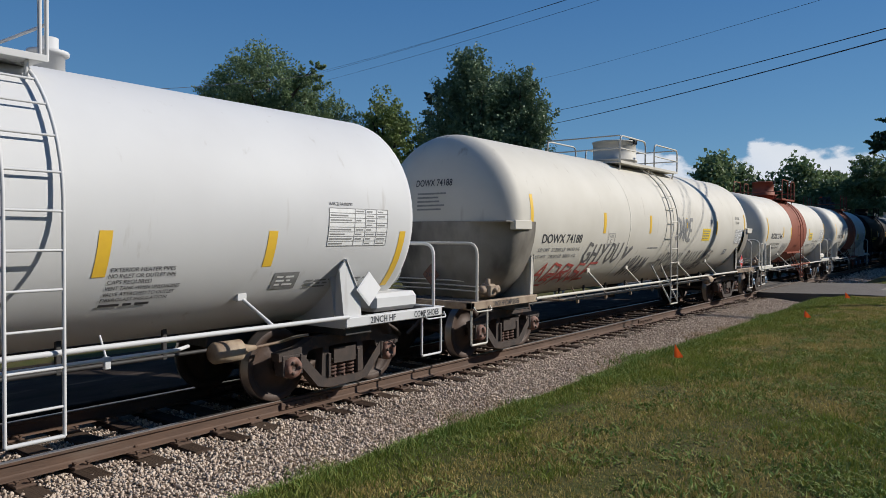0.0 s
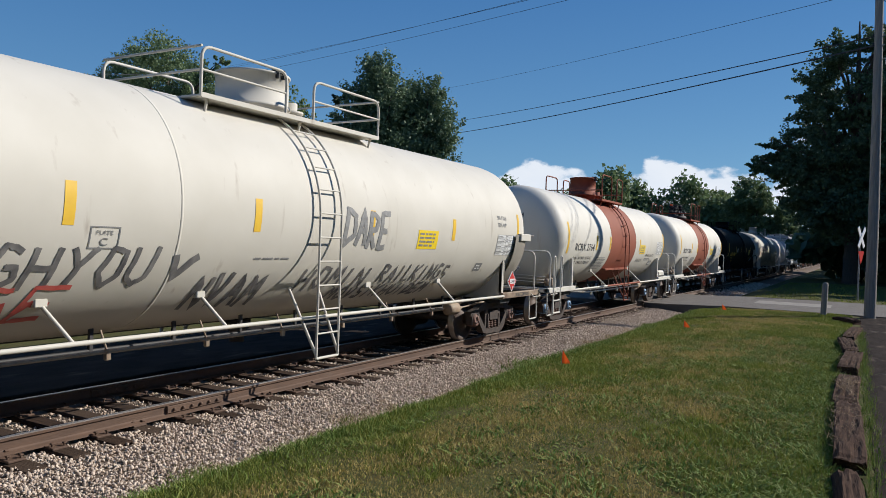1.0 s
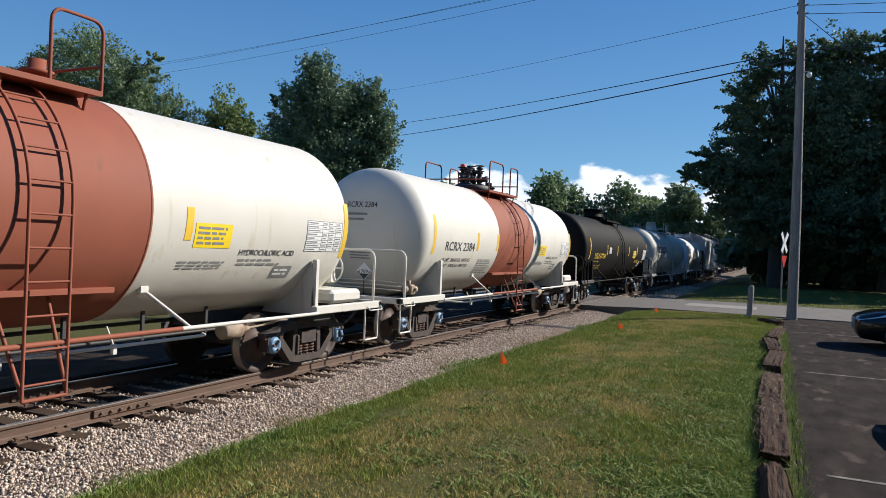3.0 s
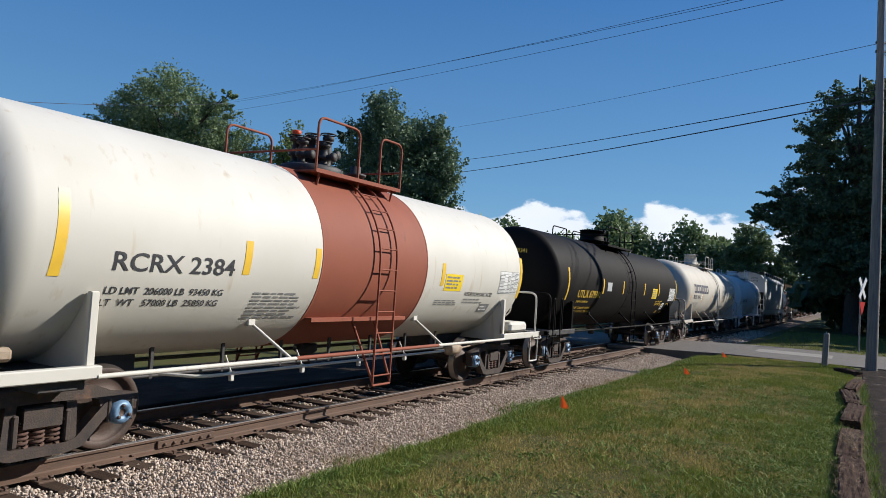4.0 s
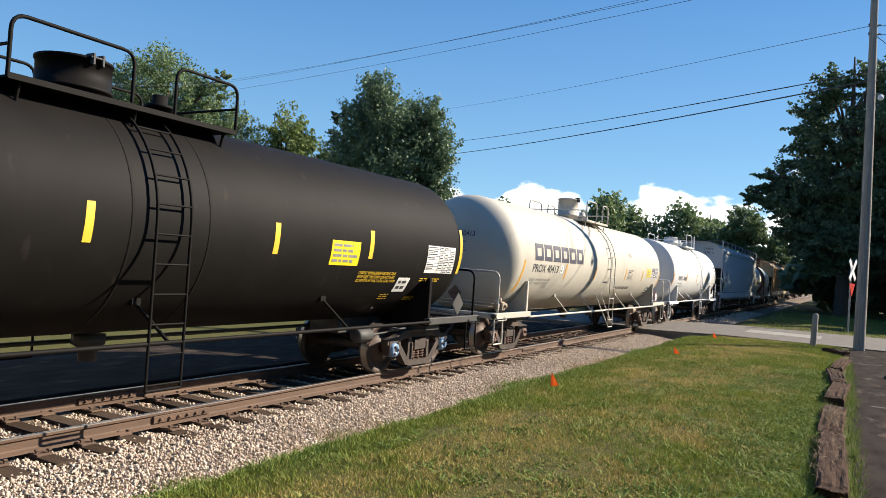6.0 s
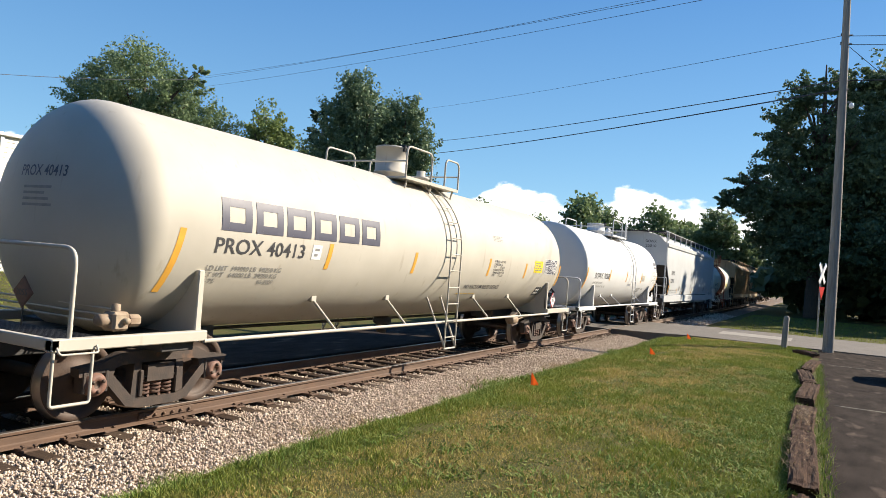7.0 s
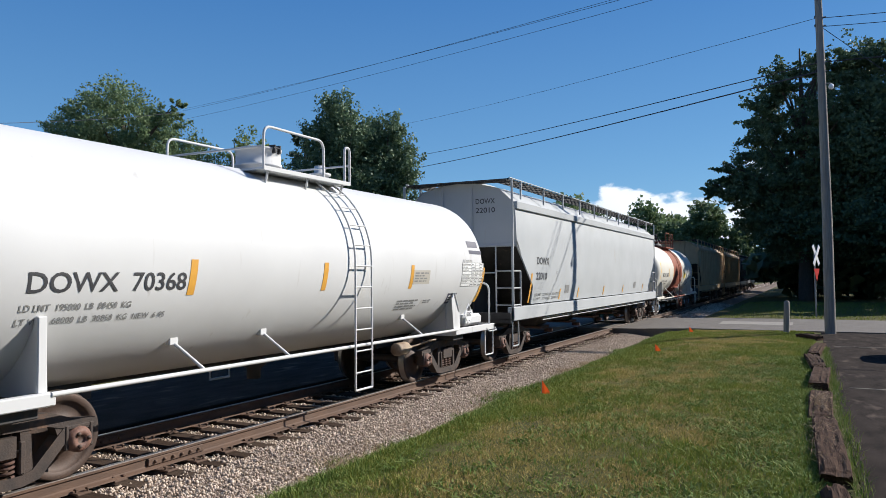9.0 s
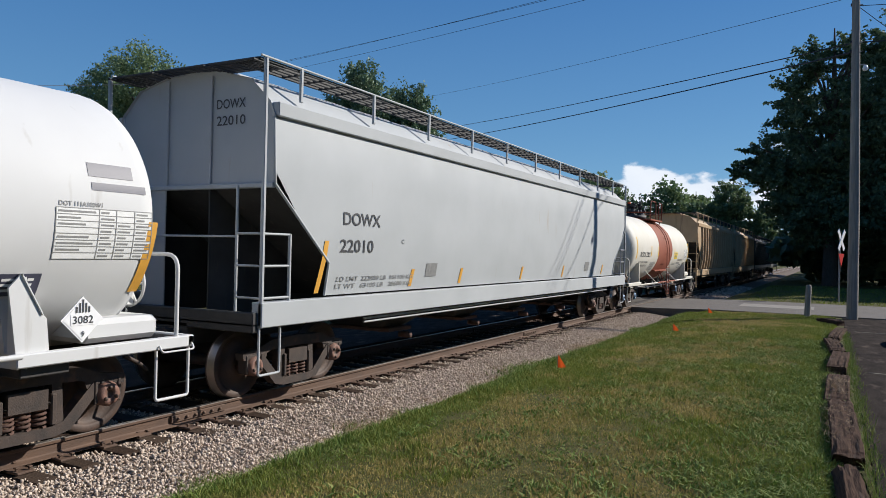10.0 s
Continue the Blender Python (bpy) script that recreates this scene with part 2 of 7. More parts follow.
M["concrete"] = material("concrete", (0.26, 0.235, 0.20), (0.20, 0.18, 0.155), 0.9, grain=(3.0, 0.5), bump=(60.0, 0.3))
M["line_paint"] = material("line_paint", (0.17, 0.15, 0.11), (0.035, 0.032, 0.03), 0.9, grain=(7.0, 0.78), bump=(60.0, 0.1))
M["bark"] = material("bark", (0.095, 0.072, 0.055), (0.055, 0.043, 0.035), 0.95, grain=(6.0, 0.6), stretch=(3, 3, 0.5), bump=(12.0, 0.8))
M["pole_wood"] = material("pole_wood", (0.297, 0.273, 0.239), (0.189, 0.168, 0.145), 0.9, grain=(6.0, 0.6), stretch=(4, 4, 0.25), stain=((0.149, 0.126, 0.109), 2.0, 0.25, (4, 4, 0.2)), bump=(20.0, 0.4))
# leaf, leaf_pale and leaf_spruce are lightened to put air haze into the colour
M["leaf"] = material("leaf", (0.118, 0.180, 0.078), (0.082, 0.136, 0.061), 0.6, grain=(0.35, 0.5), island=(0.220, 0.281, 0.135), bump=(30.0, 0.0), thin=0.30, spec=0.3)
M["leaf_pale"] = material("leaf_pale", (0.146, 0.210, 0.058), (0.104, 0.162, 0.047), 0.6, grain=(0.35, 0.5), island=(0.244, 0.288, 0.111), bump=(30.0, 0.0), thin=0.30, spec=0.3)
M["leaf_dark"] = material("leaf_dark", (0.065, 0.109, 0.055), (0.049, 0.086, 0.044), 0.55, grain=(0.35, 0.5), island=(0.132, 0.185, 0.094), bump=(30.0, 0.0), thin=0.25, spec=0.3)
M["leaf_spruce"] = material("leaf_spruce", (0.097, 0.156, 0.081), (0.065, 0.113, 0.065), 0.55, grain=(0.35, 0.5), island=(0.182, 0.252, 0.139), bump=(30.0, 0.0), thin=0.25, spec=0.3)
# dark tone for shade in hopper ends and one end placard, with streaks
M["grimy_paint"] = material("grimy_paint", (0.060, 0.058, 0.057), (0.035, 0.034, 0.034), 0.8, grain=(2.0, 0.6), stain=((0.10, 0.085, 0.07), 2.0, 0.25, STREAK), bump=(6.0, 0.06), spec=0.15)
M["needle"] = material("needle", (0.030, 0.058, 0.036), (0.022, 0.042, 0.028), 0.6, grain=(0.5, 0.5), island=(0.055, 0.085, 0.050), bump=(30.0, 0.0), thin=0.15, spec=0.3)
M["siding"] = material("siding", (0.70, 0.66, 0.57), (0.66, 0.62, 0.53), 0.55, grain=(1.0, 0.5), each=(0.74, 0.70, 0.62), bump=(30.0, 0.03))
M["white_trim"] = material("white_trim", (0.78, 0.78, 0.76), (0.72, 0.72, 0.70), 0.5, grain=(3.0, 0.5), bump=(30.0, 0.03))
M["wire"] = material("wire", (0.03, 0.035, 0.045), (0.02, 0.02, 0.025), 0.6, bump=(30.0, 0.0))
M["galvanized"] = material("galvanized", (0.34, 0.35, 0.35), (0.26, 0.265, 0.27), 0.45, 0.7, grain=(15.0, 0.5), bump=(40.0, 0.05))
M["orange_vinyl"] = material("orange_vinyl", (0.85, 0.13, 0.02), (0.72, 0.10, 0.02), 0.5, grain=(9.0, 0.5), bump=(30.0, 0.0), thin=0.3)
M["sign_white"] = material("sign_white", (0.80, 0.80, 0.80), (0.74, 0.74, 0.74), 0.4, grain=(5.0, 0.5), bump=(30.0, 0.0))
M["sign_red"] = material("sign_red", (0.55, 0.035, 0.03), (0.48, 0.035, 0.03), 0.4, grain=(5.0, 0.5), bump=(30.0, 0.0))
M["car_black"] = material("car_black", (0.012, 0.013, 0.016), (0.015, 0.016, 0.019), 0.12, 0.3, grain=(2.0, 0.5), bump=(30.0, 0.0))
M["rubber"] = material("rubber", (0.02, 0.02, 0.02), (0.03, 0.03, 0.03), 0.85, bump=(40.0, 0.1))
M["lamp_lens"] = material("lamp_lens", (0.65, 0.68, 0.70), (0.55, 0.58, 0.60), 0.08, 0.4, bump=(30.0, 0.0))
M["rust"] = material("rust", (0.12, 0.06, 0.042), (0.07, 0.04, 0.03), 0.85, grain=(9.0, 0.6), bump=(40.0, 0.2))


def glass(name, tint):
    m = bpy.data.materials.new(name)
    m.use_nodes = True
    b = m.node_tree.nodes["Principled BSDF"]
    b.inputs["Base Color"].default_value = (*tint, 1)
    b.inputs["Roughness"].default_value, b.inputs["Metallic"].default_value = 0.04, 0.0
    b.inputs["Specular IOR Level"].default_value = 0.9
    return m


M["window_glass"] = glass("window_glass", (0.02, 0.025, 0.03))


# ---- shapes ----
class Geo:
    """Vertices and faces gathered into one mesh."""

    def __init__(self):
        self.v, self.f, self.m, self.s = [], [], [], []

    def add(self, verts, faces, slot=0, smooth=False):
        k = len(self.v)
        self.v.extend(tuple(p) for p in verts)
        self.f.extend(tuple(i + k for i in face) for face in faces)
        self.m.extend([slot] * len(faces))
        self.s.extend([smooth] * len(faces))
        return self

    def box(self, x0, x1, y0, y1, z0, z1, slot=0, c=None, m=None):
        """A box with chamfered edges."""
        dx, dy, dz = x1 - x0, y1 - y0, z1 - z0
        c = min(0.012 if c is None else c, abs(dx) / 4, abs(dy) / 4, abs(dz) / 4)
        pts, ids = [], {}
        for i in (0, 1):
            for j in (0, 1):
                for k in (0, 1):
                    p = ((x0, x1)[i], (y0, y1)[j], (z0, z1)[k])
                    q = ((c, -c)[i], (c, -c)[j], (c, -c)[k])
                    for ax in range(3):
                        ids[i, j, k, ax] = len(pts)
                        pts.append(tuple(p[a] + (0 if a == ax else q[a]) for a in range(3)))
        if m is not None:
            pts = [tuple(m @ Vector(p)) for p in pts]
        fs = []
        for ax in range(3):
            a, b = (ax + 1) % 3, (ax + 2) % 3
            for side in (0, 1):
                loop = []
                for u, w in ((0, 0), (1, 0), (1, 1), (0, 1)):
                    key = [0, 0, 0]
                    key[ax], key[a], key[b] = side, u, w
                    loop.append(ids[(*key, ax)])
                fs.append(loop if side else loop[::-1])
            for u in (0, 1):
                for w in (0, 1):
                    lo, hi = [0, 0, 0], [0, 0, 0]
                    lo[a], lo[b], hi[a], hi[b] = u, w, u, w
                    lo[ax], hi[ax] = 0, 1
                    quad = [ids[(*lo, a)], ids[(*hi, a)], ids[(*hi, b)], ids[(*lo, b)]]
                    fs.append(quad if (u == w) else quad[::-1])
        for i in (0, 1):
            for j in (0, 1):
                for k in (0, 1):
                    tri = [ids[i, j, k, a] for a in range(3)]
                    fs.append(tri if (i + j + k) % 2 else tri[::-1])
        return self.add(pts, fs, slot)

    def tube(self, pts, r, n=8, slot=0, closed=False, caps=True):
        pts = [Vector(p) for p in pts]
        cnt = len(pts)
        ref = None
        vs, fs = [], []
        for i, p in enumerate(pts):
            a = pts[i - 1] if (i or closed) else p
            b = pts[(i + 1) % cnt] if (i < cnt - 1 or closed) else p
            d = (b - a).normalized()
            if ref is None:
                ref = d.orthogonal().normalized()
            ref = (ref - d * ref.dot(d)).normalized()
            side = d.cross(ref)
            rad = r[i] if isinstance(r, (list, tuple)) else r
            for k in range(n):
                t = 2 * math.pi * k / n
                vs.append(p + (ref * math.cos(t) + side * math.sin(t)) * rad)
        for i in range(cnt if closed else cnt - 1):
            for k in range(n):
                j = (i + 1) % cnt
                fs.append((i * n + k, i * n + (k + 1) % n, j * n + (k + 1) % n, j * n + k))
        self.add(vs, fs, slot, True)
        if caps and not closed:
            self.add(vs[:n], [tuple(range(n))[::-1]], slot)
            self.add(vs[-n:], [tuple(range(n))], slot)
        return self

    def lathe(self, profile, n=32, axis="z", at=(0, 0, 0), slot=0, slots=None, smooth=True):
        """profile: (radius, height) along the axis."""
        vs, fs, ms = [], [], []
        for r, h in profile:
            for k in range(n):
                t = 2 * math.pi * k / n
                c, s = r * math.cos(t), r * math.sin(t)
                p = (c, s, h) if axis == "z" else ((c, h, s) if axis == "y" else (h, c, s))
                vs.append(tuple(p[a] + at[a] for a in range(3)))
        for i in range(len(profile) - 1):
            for k in range(n):
                j = (k + 1) % n
                q = (i * n + k, i * n + j, (i + 1) * n + j, (i + 1) * n + k)
                fs.append(q if axis != "y" else q[::-1])
                ms.append(slots[i] if slots else slot)
        k0 = len(self.f)
        self.add(vs, fs, slot, smooth)
        self.m[k0:] = ms
        return self

    def sweep(self, line, h, x0, x1, slot=0):
        """A rectangular bar along a line of (y, z), h high, from x0 to x1."""
        cnt = len(line)
        vs, fs = [], []
        for i, (y, z) in enumerate(line):
            a = line[max(i - 1, 0)]
            b = line[min(i + 1, cnt - 1)]
            d = math.hypot(b[0] - a[0], b[1] - a[1])
            ny, nz = -(b[1] - a[1]) / d, (b[0] - a[0]) / d
            hh = h[i] if isinstance(h, (list, tuple)) else h
            for x in (x0, x1):
                vs.append((x, y - ny * hh / 2, z - nz * hh / 2))
                vs.append((x, y + ny * hh / 2, z + nz * hh / 2))
        for i in range(cnt - 1):
            k = i * 4
            for a, b in ((0, 1), (1, 3), (3, 2), (2, 0)):
                fs.append((k + a, k + b, k + 4 + b, k + 4 + a))
        fs += [(0, 2, 3, 1), (cnt * 4 - 4, cnt * 4 - 3, cnt * 4 - 1, cnt * 4 - 2)]
        return self.add(vs, fs, slot)

    def mesh(self, name, mats):
        me = bpy.data.meshes.new(name)
        me.from_pydata(self.v, [], self.f)
        for x in mats:
            me.materials.append(M[x])
        me.polygons.foreach_set("material_index", self.m)
        me.polygons.foreach_set("use_smooth", self.s)
        bm = bmesh.new()
        bm.from_mesh(me)
        bmesh.ops.recalc_face_normals(bm, faces=bm.faces)
        bm.to_mesh(me)
        bm.free()
        return me


def part(name, geo, mats, parent=None, label="", at=None):
    """One mesh object under a thing or a part."""
    me = geo if isinstance(geo, bpy.types.Mesh) else geo.mesh(name, mats if isinstance(mats, (list, tuple)) else [mats])
    ob = new(name, me)
    ob.parent = parent
    if at is not None:
        ob.matrix_basis = at
    if label:
        tagged(ob, label)
    return ob


def thing(name, label, category, at=None, group="", kind=""):
    ob = new(name)
    if at is not None:
        ob.matrix_basis = at
    return tagged(ob, label, category, group, kind)


def quick_mesh(name, verts, faces_count, corners, mat, smooth=False):
    """A large mesh from numpy arrays: verts (n, 3), all faces with the same number of corners, in order."""
    me = bpy.data.meshes.new(name)
    me.vertices.add(len(verts))
    me.vertices.foreach_set("co", np.asarray(verts, dtype=np.float32).ravel())
    me.loops.add(faces_count * corners.shape[1])
    me.loops.foreach_set("vertex_index", corners.astype(np.int32).ravel())
    me.polygons.add(faces_count)
    me.polygons.foreach_set("loop_start", np.arange(faces_count, dtype=np.int32) * corners.shape[1])
    if smooth:
        me.polygons.foreach_set("use_smooth", np.ones(faces_count, dtype=bool))
    me.materials.append(M[mat])
    me.update(calc_edges=True)
    me.validate()
    return me


def bend(pts, rad=0.12, k=5):
    """Rounds the corners of a line."""
    pts = [Vector(p) for p in pts]
    out = [pts[0]]
    for a, b, c in zip(pts, pts[1:], pts[2:]):
        u, w = (a - b), (c - b)
        r = min(rad, u.length / 2.1, w.length / 2.1)
        p, q = b + u.normalized() * r, b + w.normalized() * r
        for i in range(k + 1):
            t = i / k
            out.append(p * (1 - t) ** 2 + b * 2 * t * (1 - t) + q * t ** 2)
    out.append(pts[-1])
    return out


def outline_text(words, height, slant=0.0, spread=1.0):
    """Flat letters of the built-in font as (vertices, faces), cap height = height, from the origin."""
    cu = bpy.data.curves.new("letters", "FONT")
    cu.body = words
    cu.resolution_u = 3
    cu.shear = slant
    cu.offset = 0.011
    ob = bpy.data.objects.new("letters", cu)
    scene.collection.objects.link(ob)
    me = bpy.data.meshes.new_from_object(ob)
    k = height / 0.7
    vs = [(v.co.x * k * spread, v.co.y * k) for v in me.vertices]
    fs = [tuple(p.vertices) for p in me.polygons]
    bpy.data.objects.remove(ob)
    bpy.data.curves.remove(cu)
    bpy.data.meshes.remove(me)
    return vs, fs


def slab(g, pts, x0, x1, slot=0):
    """A plate with the outline pts of (y, z), from x0 to x1."""
    n = len(pts)
    g.add([(x0, y, z) for y, z in pts] + [(x1, y, z) for y, z in pts],
          [tuple(range(n))[::-1], tuple(range(n, 2 * n))] + [(i, (i + 1) % n, (i + 1) % n + n, i + n) for i in range(n)], slot)


# ---- the train: running gear ----
CACHE = {}


def kept(name, make):
    if name not in CACHE:
        CACHE[name] = make()
    return CACHE[name]


def wheelset_mesh(cap):
    g = Geo()
    for s in (-1, 1):
        # tread, flange towards the middle, dished plate, hub
        prof = [(0.10, 0.60), (0.12, 0.685), (0.17, 0.70), (0.33, 0.665), (0.375, 0.655), (0.375, 0.645), (0.455, 0.645),
                (0.488, 0.660), (0.488, 0.685), (0.462, 0.700), (0.455, 0.785), (0.445, 0.790), (0.385, 0.790), (0.370, 0.775),
                (0.335, 0.735), (0.20, 0.765), (0.165, 0.80), (0.13, 0.815), (0.09, 0.815)]
        slots = [0] * 8 + [1, 1] + [0] * 8
        g.lathe([(r, s * h) for r, h in prof], 40, "x", slots=slots)
        g.lathe([(0.075, s * 0.80), (0.10, s * 0.90), (0.135, s * 0.93), (0.135, s * 1.09), (0.12, s * 1.10), (0.115, s * 1.125), (0.05, s * 1.125),
                 (0.045, s * 1.105), (0.0, s * 1.105)], 24, "x", slots=[0, 0, 2, 2, 2, 2, 2, 0])
        for k in range(3):
            t = 2 * math.pi * k / 3
            g.lathe([(0.022, s * 1.12), (0.022, s * 1.145), (0.0, s * 1.148)], 6, "x", (0, 0.075 * math.cos(t), 0.075 * math.sin(t)), slot=0)
    g.lathe([(0.085, -0.8), (0.075, 0.0), (0.085, 0.8)], 16, "x", slot=0)
    return g.mesh("wheelset", ["wheel_steel", "tread_steel", cap])


def sideframe_mesh():
    g = Geo()
    a, b = 0.93, 1.075
    g.sweep([(-1.10, 0.60), (-0.80, 0.635), (-0.55, 0.715), (0, 0.735), (0.55, 0.715), (0.80, 0.635), (1.10, 0.60)],
            [0.10, 0.11, 0.14, 0.15, 0.14, 0.11, 0.10], a, b)
    g.sweep([(-0.76, 0.56), (-0.42, 0.205), (-0.28, 0.17), (0.28, 0.17), (0.42, 0.205), (0.76, 0.56)], [0.12, 0.13, 0.11, 0.11, 0.13, 0.12], a, b)
    for s in (-1, 1):
        g.sweep([(s * 0.34, 0.20), (s * 0.31, 0.70)], 0.11, a + 0.005, b - 0.012)
        g.sweep([(s * 0.70, 0.55), (s * 0.66, 0.66)], 0.10, a + 0.005, b - 0.012)
        g.box(a - 0.005, b + 0.012, s * 0.889 - 0.165, s * 0.889 - 0.115, 0.36, 0.62)
        g.box(a - 0.005, b + 0.012, s * 0.889 + 0.115, s * 0.889 + 0.165, 0.36, 0.62)
        g.box(a, b + 0.005, s * 0.889 - 0.13, s * 0.889 + 0.13, 0.57, 0.62)
        g.box(a - 0.03, b + 0.02, s * 0.27 - 0.03, s * 0.27 + 0.03, 0.24, 0.56)
    return g.mesh("sideframe", ["cast_steel"])


def spring_mesh():
    g = Geo()
    turns, steps = 5, 11
    pts = [(0.062 * math.cos(2 * math.pi * i / steps), 0.062 * math.sin(2 * math.pi * i / steps), 0.225 + 0.235 * i / (turns * steps)) for i in range(turns * steps + 1)]
    g.tube(pts, 0.0165, 6)
    return g.mesh("coil_spring", ["rust"])


def bolster_mesh():
    g = Geo()
    g.sweep([(-0.20, 0.52), (0.20, 0.52)], 0.20, -1.10, 1.10)
    g.box(-0.9, 0.9, -0.22, 0.22, 0.50, 0.70)
    g.lathe([(0.0, 0.70), (0.2, 0.70), (0.2, 0.78), (0.0, 0.78)], 20, "z")
    for s in (-1, 1):
        g.box(0.96, 1.09, -0.235, 0.235, 0.455, 0.485)
        g.box(-1.09, -0.96, -0.235, 0.235, 0.455, 0.485)
        g.box(-0.82, 0.82, s * 0.42 - 0.05, s * 0.42 + 0.05, 0.33, 0.43)
        for x in (-0.745, 0.745):
            g.box(x - 0.045, x + 0.045, s * 0.425 - 0.02, s * 0.425 + 0.06 * s, 0.30, 0.60, 0)
    return g.mesh("truck", ["cast_steel"])


WHEELS = []


def truck(car, y, cap):
    tr = part("truck", kept("bolster", bolster_mesh), None, car, at=pose(0, y, 0))
    for s in (0, 180):
        part("sideframe", kept("sideframe", sideframe_mesh), None, tr, at=pose(0, 0, 0, 0, 0, s))
        for k in (-0.165, 0.0, 0.165):
            part("coil_spring", kept("spring", spring_mesh), None, tr, at=pose(1.0 if s == 0 else -1.0, k, 0))
    for k in (-0.889, 0.889):
        w = part("wheelset", kept("wheelset" + cap, lambda: wheelset_mesh(cap)), None, tr, at=pose(0, k, 0.457))
        WHEELS.append((w, k, y))
    return tr


# ---- the train: tank cars ----
def on_tank(R, zc, y, a, lift=0.0):
    return ((R + lift) * math.cos(radians(a)), y, zc + (R + lift) * math.sin(radians(a)))


def angle_at(R, zc, z):
    return math.degrees(math.asin(max(-0.99, min(0.99, (z - zc) / R))))


def patch(g, R, zc, y0, y1, z0, z1, lift=0.004, slot=0, shift=0.0, n=6):
    """A strip laid on the tank's side between two heights; shift moves its lower end along the car."""
    a0, a1 = angle_at(R, zc, z0), angle_at(R, zc, z1)
    vs, fs = [], []
    for i in range(n + 1):
        t = i / n
        a = a0 + (a1 - a0) * t
        for y in (y0, y1):
            vs.append(on_tank(R, zc, y + shift * (1 - t), a, lift))
    for i in range(n):
        fs.append((2 * i, 2 * i + 1, 2 * i + 3, 2 * i + 2))
    g.add(vs, fs, slot, True)


def letters(g, R, zc, words, y0, y1, z, height, lift=0.005, slot=0, slant=0.0):
    """Words on the tank's side from y0 to y1, their foot at height z."""
    vs, fs = outline_text(words, height, slant)
    wide = max(v[0] for v in vs) - min(v[0] for v in vs)
    left = min(v[0] for v in vs)
    k = (y1 - y0) / wide
    a0 = radians(angle_at(R, zc, z))
    g.add([((R + lift) * math.cos(a0 + v / R), y0 + (u - left) * k, zc + (R + lift) * math.sin(a0 + v / R)) for u, v in vs], fs, slot)


def bars(g, R, zc, y0, y1, z0, z1, rows, rng, lift=0.005, slot=0, fill=0.5, broken=True):
    """Rows of small lettering too fine to read."""
    step = (z1 - z0) / rows
    for i in range(rows):
        zb = z0 + step * (i + (1 - fill) / 2)
        y, end = y0, y0 + (y1 - y0) * rng.uniform(0.75, 1.0)
        while y < end - 0.02:
            w = min(rng.uniform(0.07, 0.22), end - y) if broken else end - y
            patch(g, R, zc, y, y + w, zb, zb + step * fill, lift, slot, n=1)
            y += w + 0.035


def table_panel(g, R, zc, y0, y1, z0, z1, rng, slots=(0, 1), rows=8, cols=(0.42, 0.6, 0.8)):
    """A printed data panel: a sheet, ruled lines, and filled cells."""
    patch(g, R, zc, y0, y1, z0, z1, 0.003, slots[0])
    for i in range(rows + 1):
        z = z0 + (z1 - z0) * i / rows
        patch(g, R, zc, y0, y1, z - 0.004, z + 0.004, 0.005, slots[1], n=1)
    for c in (0, *cols, 1):
        y = y0 + (y1 - y0) * c
        patch(g, R, zc, y - 0.005, y + 0.005, z0, z1, 0.0055, slots[1])
    edges = (0, *cols, 1)
    for i in range(rows):
        for a, b in zip(edges, edges[1:]):
            if rng.random() < 0.85:
                ya, yb = y0 + (y1 - y0) * (a + 0.02), y0 + (y1 - y0) * (a + 0.02 + (b - a - 0.04) * rng.uniform(0.5, 1.0))
                z = z0 + (z1 - z0) * (i + 0.32) / rows
                patch(g, R, zc, ya, yb, z, z + (z1 - z0) / rows * 0.3, 0.005, slots[1], n=1)


STROKES = {"D": "0,0 0,1 .6,.8 .7,.3 0,0", "A": "0,0 .35,1 .7,0|.15,.4 .6,.4", "R": "0,0 0,1 .6,.85 .5,.55 0,.5 .65,0", "E": ".6,.05 0,0 0,1 .65,1|0,.5 .5,.5",
           "G": ".65,.85 .2,1 0,.4 .3,0 .7,.2 .65,.5 .35,.5", "H": "0,0 0,1|.6,0 .6,1|0,.5 .6,.5", "Y": "0,1 .3,.5 .65,1|.3,.5 .2,0", "O": ".3,0 0,.4 .2,1 .6,.9 .65,.3 .3,0",
           "U": "0,1 0,.2 .3,0 .6,.2 .65,1", "I": ".2,0 .2,1", "L": "0,1 0,0 .6,.05", "K": "0,0 0,1|.6,1 .05,.5 .65,0", "N": "0,0 0,1 .6,0 .6,1", "S": ".6,.9 .1,.95 .1,.55 .6,.4 .5,.02 0,.1",
           "M": "0,0 .1,1 .35,.4 .6,1 .7,0", "P": "0,0 0,1 .6,.85 .55,.5 0,.45", "V": "0,1 .3,0 .6,1", "B": "0,0 0,1 .55,.8 .1,.5 .65,.25 0,0"}


